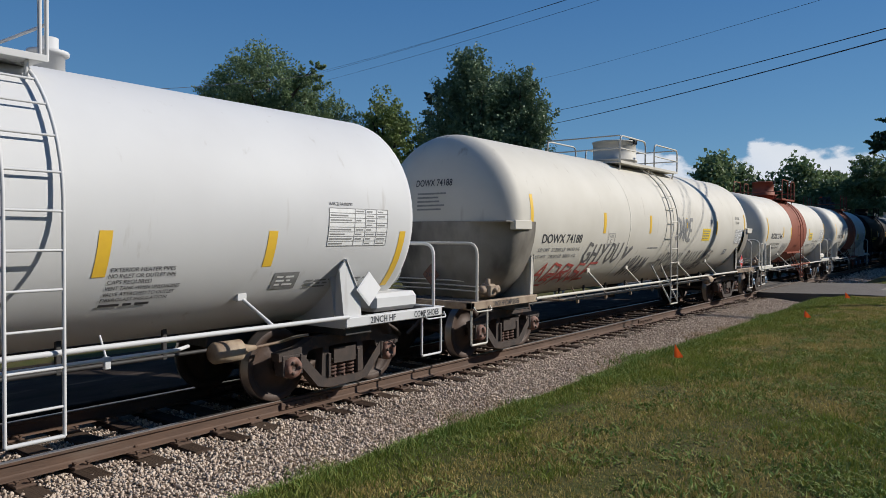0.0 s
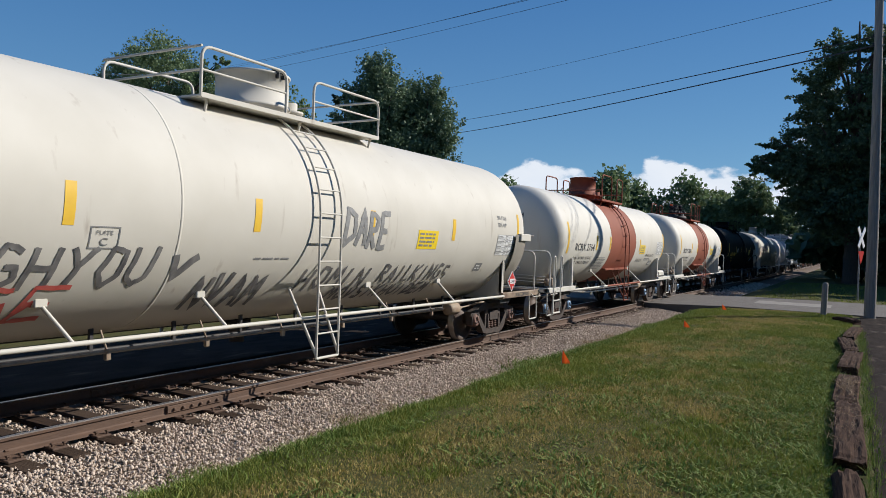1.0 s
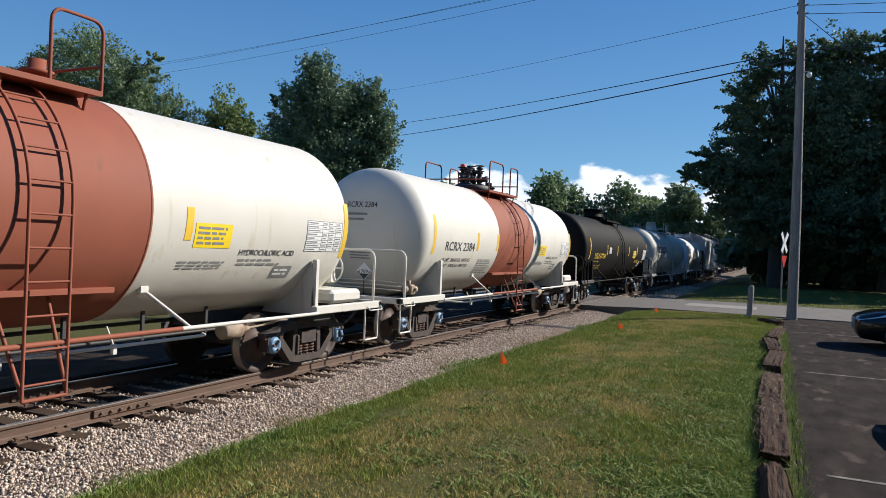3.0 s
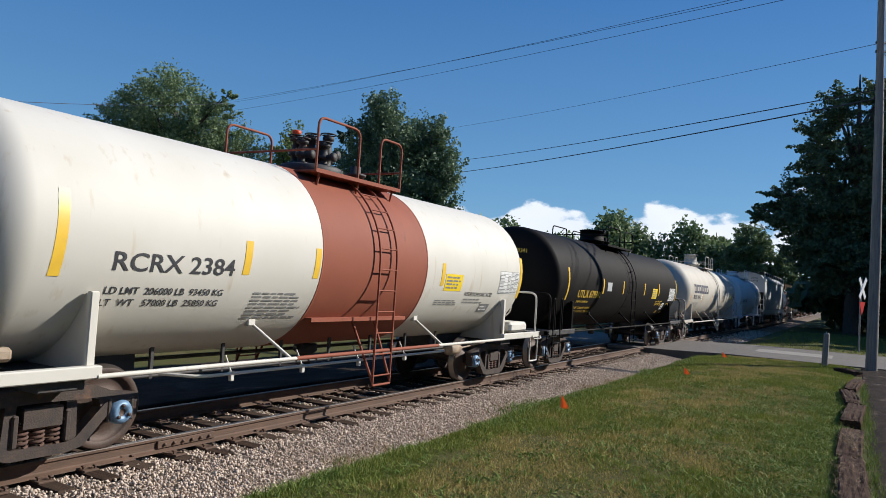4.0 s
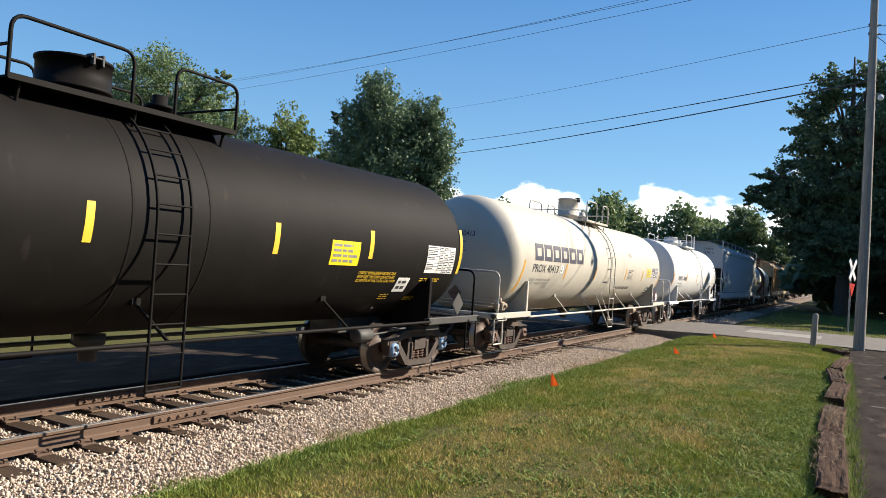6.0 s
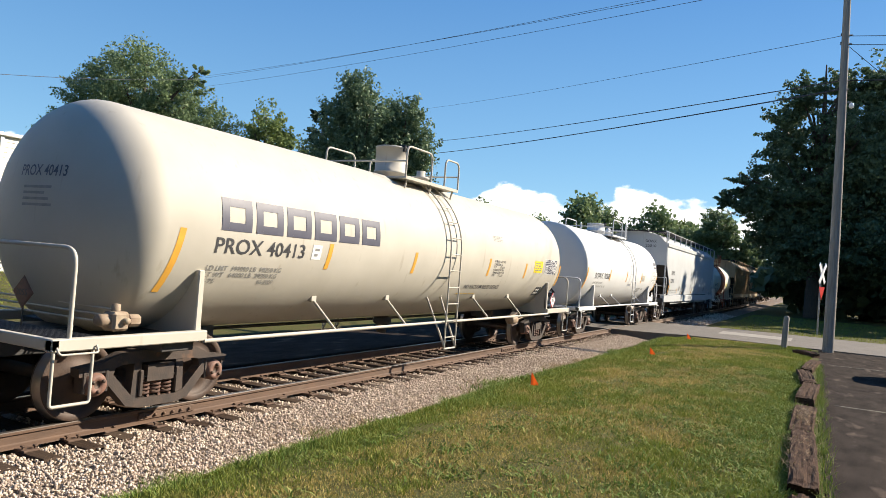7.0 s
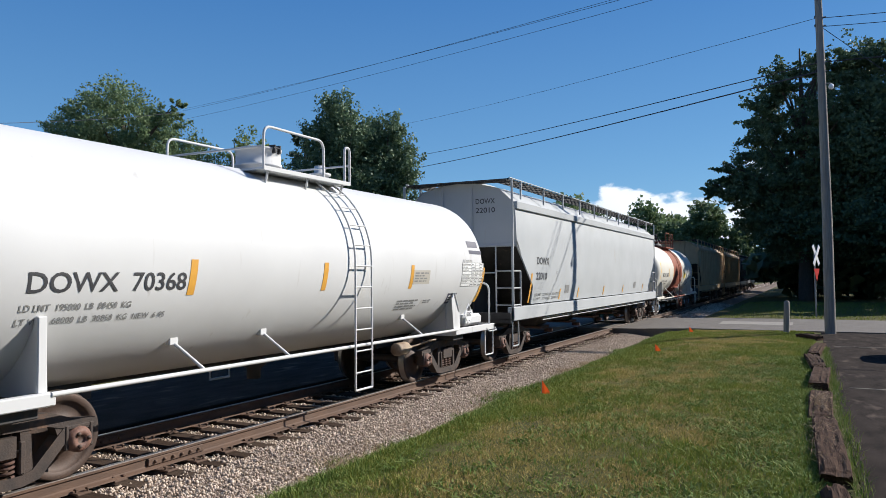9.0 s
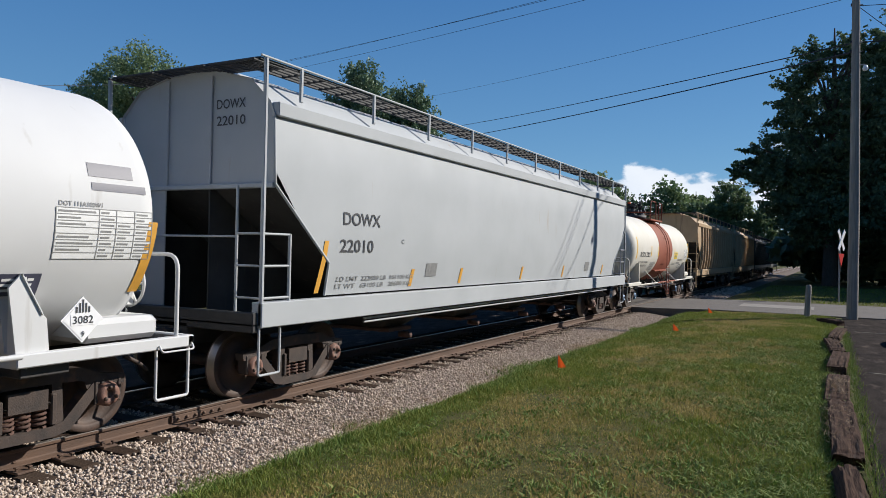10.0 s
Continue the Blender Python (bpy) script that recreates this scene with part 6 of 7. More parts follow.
def bed_z(x):
    return np.interp(x, [p[0] for p in line], [p[1] for p in line])


def off_ties(r, P):
    """Leaves out most stones that would lie on a tie."""
    ty = np.array([a for a, _ in TIES])
    reach = np.array([b for _, b in TIES])
    k = np.abs(P[:, 1][:, None] - ty[None]).argmin(1)
    on = (np.abs(P[:, 1] - ty[k]) < 0.125) & (P[:, 0] < reach[k] - 0.02) & (P[:, 0] > -1.3)
    return P[~on | (r.random(len(P)) < 0.05)]


def shoulder(r, n):
    x = r.uniform(0.85, 2.75, n) + r.normal(0, 0.10, n) * (r.random(n) < 0.4)
    y = r.uniform(0, 1, n) ** 1.35 * 27.5 + 1.5
    return np.stack([x, y, bed_z(x) + r.uniform(-0.012, 0.03, n)], 1)


def between(r, n):
    x = r.uniform(-0.66, 0.66, n)
    y = r.uniform(0, 1, n) ** 1.25 * 27.5 + 1.5
    return np.stack([x, y, bed_z(x) + r.uniform(-0.015, 0.02, n)], 1)


def beyond(r, n):
    x = r.uniform(-1.6, -0.85, n)
    y = r.uniform(-2, 28.5, n)
    return np.stack([x, y, bed_z(x) + r.uniform(-0.012, 0.03, n)], 1)


def far_stones(r, n):
    x = np.where(r.random(n) < 0.7, r.uniform(0.9, 3.2, n), r.uniform(-0.6, 0.6, n))
    y = r.uniform(37.2, 62, n)
    return np.stack([x, y, bed_z(np.clip(x, -3, 2.6)) + r.uniform(0, 0.05, n)], 1)


stones("ballast_stones", 66000, shoulder, (0.010, 0.028), 21, "pale grey crushed stone ballast on the track shoulder")
stones("ballast_stones", 21000, between, (0.010, 0.028), 22, "grey crushed stone ballast between the rails")
stones("ballast_stones", 4000, beyond, (0.014, 0.036), 23, "crushed stone ballast on the shaded far shoulder")
stones("ballast_stones", 3500, far_stones, (0.035, 0.06), 24, "crushed stone ballast past the road crossing")

# road over the crossing, with planks beside the rails
g = Geo()
g.box(-60.0, -0.86, 29.2, 36.8, -0.42, -0.006, c=0.02)
prof_x = [(0.86, -0.006), (1.8, 0.0), (4.0, 0.065), (60.0, 0.065)]
g.add([(x, y, z) for x, z in prof_x for y in (29.2, 36.8)] + [(x, y, -0.42) for x, z in prof_x for y in (29.2, 36.8)],
      [(2 * i, 2 * i + 2, 2 * i + 3, 2 * i + 1) for i in range(3)] + [(2 * i, 2 * i + 8, 2 * i + 10, 2 * i + 2) for i in range(3)] + [(2 * i + 1, 2 * i + 3, 2 * i + 11, 2 * i + 9) for i in range(3)] + [(0, 1, 9, 8)])
g.box(-0.655, 0.655, 29.25, 36.75, -0.42, -0.02, c=0.02)
tagged(part("road", g, "road_asphalt"), "worn grey asphalt road over the level crossing", "road", kind="structure")
g = Geo()
g.box(4.6, 7.4, 32.2, 34.2, 0.04, 0.070, c=0.001)
tagged(part("road_patch", g, "concrete"), "pale concrete patch in the road", "road", kind="structure")
g = Geo()
g.box(8.36, 48.0, -14.0, 29.1, -0.3, 0.032, c=0.02)
tagged(part("parking_lot", g, "asphalt"), "dark worn asphalt parking lot", "parking lot", kind="structure")
for y in (7.95, 15.15, 23.6):
    g = Geo()
    g.box(8.62, 13.6, y - 0.035, y + 0.035, 0.033, 0.037, c=0.001)
    tagged(part("parking_line", g, "line_paint"), "faded painted parking line on asphalt", "road marking", kind="structure")

# dark strip added beyond the far rail to deepen the train's shadow
g = Geo()
g.box(-11.6, -1.56, -40.0, 29.0, -0.5, -0.13, c=0.02)
tagged(part("service_lane", g, "asphalt"), "dark asphalt strip laid where the train's shadow falls beyond the track", "lane", kind="structure")

# ---- grass ----
BLADE = np.array([[-0.5, 0, 0], [0.5, 0, 0], [0.32, 0, 0.55], [-0.32, 0, 0.55], [0.0, 0, 1.0]])


def soft_noise(x, y, scale, seed):
    """Smooth values from 0 to 1 over the plan."""
    r = np.random.default_rng(seed)
    grid = r.random((64, 64))
    u, v = x / scale + 11.3, y / scale + 7.7
    i, j = np.floor(u).astype(int), np.floor(v).astype(int)
    fu, fv = u - i, v - j
    fu, fv = fu * fu * (3 - 2 * fu), fv * fv * (3 - 2 * fv)
    a, b, c, d = grid[i % 64, j % 64], grid[(i + 1) % 64, j % 64], grid[i % 64, (j + 1) % 64], grid[(i + 1) % 64, (j + 1) % 64]
    return (a * (1 - fu) + b * fu) * (1 - fv) + (c * (1 - fu) + d * fu) * fv


def blades(name, n, place, tall, wide, seed, mat, label, category="grass", lean=0.5):
    r = np.random.default_rng(seed)
    pos = place(r, n)
    n = len(pos)
    h = r.uniform(*tall, n) * (0.45 + 0.75 * soft_noise(pos[:, 0], pos[:, 1], 0.30, 5) + 0.35 * soft_noise(pos[:, 0], pos[:, 1], 1.1, 6))
    w = r.uniform(*wide, n)
    t = r.uniform(0, 2 * np.pi, n)
    bend_x, bend_y = r.normal(0, lean, n), r.normal(0, lean, n)
    V = np.empty((n, 5, 3))
    for k in range(5):
        u, z = BLADE[k, 0], BLADE[k, 2]
        V[:, k, 0] = pos[:, 0] + u * w * np.cos(t) + bend_x * h * z * z
        V[:, k, 1] = pos[:, 1] + u * w * np.sin(t) + bend_y * h * z * z
        V[:, k, 2] = pos[:, 2] + h * z * (1 - 0.25 * z * np.minimum(1, bend_x ** 2 + bend_y ** 2))
    base = np.arange(n) * 5
    F = np.concatenate([np.stack([base, base + 1, base + 2], 1), np.stack([base, base + 2, base + 3], 1), np.stack([base + 3, base + 2, base + 4], 1)])
    me = quick_mesh(name, V.reshape(-1, 3), len(F), F, mat)
    return tagged(new(name, me), label, category, kind="stuff")


def wavy_edge(y):
    return 2.85 + 0.16 * np.sin(y * 1.3) + 0.10 * np.sin(y * 3.1 + 1) + 0.06 * np.sin(y * 7.0)


def dryness(x, y):
    """Share of dry blades: high in the open middle of the lawn, low along the ballast and the timbers."""
    n = 0.45 * soft_noise(x, y, 1.7, 1) + 0.33 * soft_noise(x, y, 0.55, 2) + 0.22 * soft_noise(x, y, 0.2, 3)
    band = np.interp(x, [2.8, 3.3, 4.0, 4.8, 6.4, 7.2, 7.9], [-0.55, -0.42, -0.08, 0.06, 0.07, -0.10, -0.42])
    along = np.interp(y, [2, 5, 8, 13, 18, 27], [-0.07, -0.02, 0.07, 0.08, 0.02, 0.0])
    return np.clip((n + band + along - 0.33) * 3.4, 0.03, 0.93)


def lawn(y0, y1, dry):
    def place(r, n):
        y = r.uniform(y0, y1, n)
        x = r.uniform(2.7, 8.15, n)
        d = dryness(x, y)
        ok = (x > wavy_edge(y) - 0.25 * r.random(n) ** 3) & ((r.random(n) < d) == dry)
        # thin where it is driest
        ok &= r.random(n) > 0.25 * np.clip(d - 0.6, 0, 1)
        x, y = x[ok], y[ok]
        return np.stack([x, y, height(x, y) - 0.01], 1)
    return place


for y0, y1, count_, tall_, wide_, seed_ in ((2.2, 9.0, 135000, (0.022, 0.075), (0.006, 0.013), 31), (9.0, 18.0, 115000, (0.03, 0.085), (0.010, 0.018), 32),
                                           (18.0, 29.0, 64000, (0.035, 0.085), (0.018, 0.030), 33), (-9.0, 2.2, 45000, (0.035, 0.085), (0.016, 0.030), 39)):
    blades("lawn_grass", count_, lawn(y0, y1, False), tall_, wide_, seed_, "grass", "short mown green lawn grass")
    blades("dry_lawn_grass", count_, lawn(y0, y1, True), (tall_[0] * 0.8, tall_[1] * 0.75), wide_, seed_ + 200, "dry_grass", "short sun-dried yellowish lawn grass")


def lush(r, n):
    y = r.uniform(2.2, 28.5, n)
    x = wavy_edge(y) - 0.12 + r.exponential(0.20, n)
    return np.stack([x, y, height(x, y) - 0.01], 1)


blades("edge_grass", 30000, lush, (0.05, 0.135), (0.008, 0.017), 301, "weed", "taller green grass fringe along the ballast", "grass", 0.6)


def dead_fringe(r, n):
    y = r.uniform(2.0, 24.0, n)
    x = wavy_edge(y) - 0.10 - r.exponential(0.16, n)
    ok = soft_noise(x, y, 0.9, 8) + 0.3 * soft_noise(x, y, 0.3, 9) > 0.55
    x, y = x[ok], y[ok]
    return np.stack([x, y, np.maximum(height(x, y), bed_z(np.clip(x, -3, 2.9))) + 0.01], 1)


blades("dead_fringe", 22000, dead_fringe, (0.03, 0.09), (0.006, 0.013), 302, "dead_grass", "dead tan grass and litter at the ballast edge", "grass", 1.2)


def clover(r, n):
    c = 420
    cx, cy = 8.0 - r.exponential(1.3, c), r.uniform(2.4, 20, c)
    k = r.integers(0, c, n)
    x, y = cx[k] + r.normal(0, 0.13, n), cy[k] + r.normal(0, 0.20, n)
    ok = (x < 8.05) & (x > wavy_edge(y))
    x, y = x[ok], y[ok]
    return np.stack([x, y, height(x, y)], 1)


blades("lawn_clover", 32000, clover, (0.035, 0.075), (0.018, 0.036), 38, "weed", "broad-leaved green clover growing through the lawn", "clover", 1.1)


def far_lawn(r, n):
    x = np.concatenate([r.uniform(4.0, 30, n // 2), r.uniform(-20, -11.6, n // 2)])
    y = np.concatenate([r.uniform(37.2, 60, n // 2), r.uniform(8, 40, n // 2)])
    return np.stack([x, y, height(x, y) - 0.01], 1)


blades("verge_grass", 46000, far_lawn, (0.05, 0.10), (0.025, 0.045), 34, "grass", "grass verge beyond the road and the track")


def edge_tufts(r, n):
    c = 46
    cy = r.uniform(2.5, 27, c)
    cx = wavy_edge(cy) - r.uniform(-0.05, 0.35, c)
    k = r.integers(0, c, n)
    x, y = cx[k] + r.normal(0, 0.09, n), cy[k] + r.normal(0, 0.14, n)
    return np.stack([x, y, np.maximum(height(x, y), bed_z(np.clip(x, -3, 2.9))) - 0.01], 1)


blades("edge_weeds", 9000, edge_tufts, (0.04, 0.13), (0.008, 0.016), 35, "weed", "low weeds and dry tufts along the ballast edge", "weeds", 0.7)


def timber_weeds(r, n):
    x = np.where(r.random(n) < 0.6, r.normal(8.37, 0.05, n), r.normal(7.90, 0.05, n))
    y = r.uniform(3.5, 23, n)
    return np.stack([x, y, np.full(n, 0.02)], 1)


blades("timber_weeds", 4200, timber_weeds, (0.05, 0.17), (0.006, 0.012), 36, "weed", "long uncut grass along the old timbers", "weeds", 0.5)


def on_timbers(r, n):
    x = r.normal(8.12, 0.07, n)
    c = r.choice([9.1, 9.6, 10.2, 12.3, 13.1, 15.4, 18.6, 21.5], n)
    y = c + r.normal(0, 0.28, n)
    return np.stack([x, y, np.full(n, 0.135)], 1)


blades("timber_litter", 1400, on_timbers, (0.03, 0.09), (0.006, 0.012), 303, "dead_grass", "dead grass caught on the old timbers", "weeds", 1.6)


def patch_weeds(r, n):
    x, y = r.normal(2.75, 0.22, n), r.normal(13.6, 0.5, n)
    return np.stack([x, y, np.maximum(height(x, y), bed_z(np.clip(x, -3, 2.9)))], 1)


blades("ballast_weeds", 2500, patch_weeds, (0.05, 0.16), (0.012, 0.03), 37, "weed", "dark green weed patch growing in the ballast", "weeds", 0.8)

# ---- timbers, flags, posts and signs ----
def old_timber(y0, y1, x, top, turn, w=0.20, label="weathered dark railway tie laid as a lot border", round_off=0.04):
    r = np.random.default_rng(int(y0 * 10))
    n = max(12, int((y1 - y0) * 14))
    g = Geo()
    L = y1 - y0
    # worn section with splits along the grain
    xs_ = np.linspace(-w + round_off * 0.6, w - round_off * 0.6, 9)
    split = r.choice(9, 3, replace=False)
    sec = [(-w, -0.12), (-w, top * 0.4), (-w, top - round_off)] + [(a_, top) for a_ in xs_] + [(w, top - round_off), (w, top * 0.4), (w, -0.12)]
    k = len(sec)
    drift = r.normal(0, 1, (n + 1, k))
    for _ in range(2):
        drift[1:-1] = (drift[:-2] + drift[1:-1] * 1.5 + drift[2:]) / 3.0
    bow = np.cumsum(r.normal(0, 0.0015, n + 1))
    sink = 0.03 * np.sin(np.linspace(0, r.uniform(3, 7), n + 1) + r.uniform(0, 6))
    depth = np.abs(np.interp(np.arange(n + 1), np.arange(0, n + 6, 5), r.normal(0, 1, len(np.arange(0, n + 6, 5)))))
    vs = []
    for i in range(n + 1):
        y = -L / 2 + L * i / n
        ends = min(i, n - i) < 2
        for j, (a, b) in enumerate(sec):
            crack = 0.022 * min(1.0, depth[i]) if j - 3 in split else 0.0
            zz = b if b < 0 else b + 0.006 * drift[i, j] - 0.4 * sink[i] * (b > 0.03) - crack - (0.02 if ends and b > 0.05 else 0)
            vs.append((a + bow[i] + 0.004 * drift[i, (j + 3) % k], y + (r.normal(0, 0.03) if i in (0, n) else 0), zz))
    fs = [(i * k + j, i * k + (j + 1) % k, (i + 1) * k + (j + 1) % k, (i + 1) * k + j) for i in range(n) for j in range(k)]
    fs += [tuple(range(k)), tuple(range(n * k + k - 1, n * k - 1, -1))]
    g.add(vs, fs)
    ob = part("border_timber", g, "timber", at=pose(x, (y0 + y1) / 2, 0.02, 0, 0, turn))
    return tagged(ob, label, "timber", group="timbers along the parking lot")


old_timber(4.2, 7.75, 8.22, 0.12, 3.0, 0.13, "split rotting log lying at the lot edge", 0.09)
old_timber(8.05, 11.35, 8.13, 0.15, 1.0, 0.148, round_off=0.025)
old_timber(11.6, 14.1, 8.10, 0.10, -1.0, 0.17, "low sunken dark railway tie with grass on it")
old_timber(14.6, 17.3, 8.14, 0.17, -2.0, 0.16, round_off=0.025)
old_timber(17.6, 20.2, 8.06, 0.15, 3.5, 0.15, round_off=0.025)
old_timber(20.5, 23.4, 8.16, 0.15, -4.0, 0.14)
old_timber(25.6, 26.5, 8.0, 0.16, 40.0, 0.16, "short broken timber stub in the grass")


def pin_flag(x, y, turn, tall=0.24):
    th = thing("marker_flag", "small bright orange marker flag stuck in the lawn", "marker flag", pose(x, y, float(height(x, y)), 0, 0, turn), group="orange marker flags")
    g = Geo()
    g.tube([(0, 0, -0.03), (0.004, 0, tall * 0.5), (0.015, 0, tall)], 0.004, 6)
    part("stem", g, "galvanized", th)
    g = Geo()
    vs = []
    for i in range(6):
        for j in range(4):
            u, v = i / 5, j / 3
            vs.append((0.012 + u * 0.145, 0.022 * math.sin(u * 5 + v), 0.05 + (tall - 0.05) * (v * (1 - 0.75 * u) + 0.05 * u) - 0.03 * u))
    g.add(vs, [(i * 4 + j, (i + 1) * 4 + j, (i + 1) * 4 + j + 1, i * 4 + j + 1) for i in range(5) for j in range(3)], 0, True)
    part("flag", g, "orange_vinyl", th)


pin_flag(3.60, 12.45, 10, 0.29)
pin_flag(4.21, 20.1, 15, 0.24)
pin_flag(4.05, 27.6, 10, 0.24)

g = Geo()
g.lathe([(0.10, -0.3), (0.098, 0.6), (0.092, 1.10), (0.07, 1.16), (0.0, 1.17)], 14, "z")
for i in range(len(g.v)):
    g.v[i] = (g.v[i][0] + 0.03 * g.v[i][2], g.v[i][1], g.v[i][2])
tagged(part("wooden_post", g, "pole_wood", at=pose(7.27, 28.3, 0.02)), "short weathered round wooden post by the road", "post")

pole = thing("utility_pole", "tall weathered grey wooden utility pole with wires", "utility pole", pose(8.66, 28.7, 0.03))
g = Geo()
g.tube([(0, 0, -0.4), (0.0, 0, 4), (-0.05, 0, 9), (-0.12, 0, 14.2)], [0.185, 0.165, 0.135, 0.11], 20)
part("shaft", g, "pole_wood", pole)
g = Geo()
g.lathe([(0, 8.62), (0.07, 8.65), (0.09, 8.72), (0.07, 8.80), (0, 8.84)], 14, "z", (0.24, -0.05, 0))
part("lamp_bulb", g, "sign_white", pole, "small white globe fitting")
g = Geo()
g.tube([(0.05, 0, 8.86), (0.22, -0.04, 8.86)], 0.02, 6)
part("lamp_bracket", g, "galvanized", pole)
for z in (9.33, 9.65, 10.96, 11.27):
    g = Geo()
    g.tube([(-0.22, 0, z), (0.14, 0, z)], 0.022, 6)
    part("bracket", g, "galvanized", pole)
for z in (9.33, 9.65, 10.96, 11.27):
    g = Geo()
    g.lathe([(0, z), (0.045, z + 0.01), (0.03, z + 0.05), (0.05, z + 0.08), (0, z + 0.12)], 10, "z", (-0.2, 0, -0.02))
    part("insulator", g, "wire", pole)


def cable(a, b, sag, r, label):
    g = Geo()
    n = 28
    g.tube([(a[0] + (b[0] - a[0]) * i / n, a[1] + (b[1] - a[1]) * i / n, a[2] + (b[2] - a[2]) * i / n - sag * 4 * (i / n) * (1 - i / n)) for i in range(n + 1)], r, 5, caps=False)
    tagged(part("overhead_wire", g, "wire"), label, "wire", group="overhead wires")


POLE = (8.52, 28.7)
cable((*POLE, 9.68), (-31.3, 68.5, 15.3), 0.25, 0.022, "black overhead telephone wire slung from the pole")
cable((*POLE, 9.36), (-31.3, 68.7, 14.0), 0.25, 0.028, "thick black overhead telephone wire slung from the pole")
cable((*POLE, 11.30), (-31.0, 67.9, 18.9), 0.2, 0.010, "thin overhead power wire slung from the pole")
for dz, far_z in ((13.9, 19.6), (14.05, 19.4), (13.6, 18.5)):
    cable((*POLE, dz), (-48.9, 53.4, far_z), 0.3, 0.011, "thin overhead power wire high over the track")
cable((8.7, 28.7, 11.27), (40.0, 31.0, 10.9), 0.3, 0.012, "thin overhead power wire leading from the pole")
cable((8.7, 28.7, 10.96), (40.0, 31.0, 10.4), 0.3, 0.012, "thin overhead power wire leading from the pole")
cable((8.7, 28.7, 9.68), (40.0, 30.0, 9.8), 0.25, 0.02, "black overhead telephone wire leading from the pole")
cable((8.7, 28.7, 10.9), (14.5, 22.0, 3.0), 0.0, 0.012, "thin guy wire slanting down from the pole")
cable((-24.0, 10.0, 7.4), (-34.6, 40.0, 15.0), 0.4, 0.014, "thin overhead wire behind the white building")

cross = thing("crossing_sign", "white railroad crossbuck with a red sign on a thin post", "crossing sign", pose(8.34, 39.8, 0.0, 0, 0, 70))
g = Geo()
g.tube([(0, 0, -0.3), (0, 0, 3.5)], 0.045, 8)
part("post", g, "galvanized", cross)
for a in (50, -50):
    g = Geo()
    g.box(-0.61, 0.61, -0.012, 0.012, -0.11, 0.11, c=0.004, m=pose(0, -0.06 if a > 0 else -0.085, 3.05, 0, a, 0))
    part("crossbuck_blade", g, "sign_white", cross)
g = Geo()
g.add([(0.42 * math.cos(radians(a)), -0.07 - d, 2.18 + 0.42 * math.sin(radians(a))) for d in (0, 0.015) for a in (90, 210, 330)], [(0, 1, 2), (5, 4, 3), (0, 3, 4, 1), (1, 4, 5, 2), (2, 5, 3, 0)])
for i in range(len(g.v)):
    g.v[i] = (g.v[i][0], g.v[i][1], 4.36 - g.v[i][2])
part("yield_sign", g, "sign_red", cross)

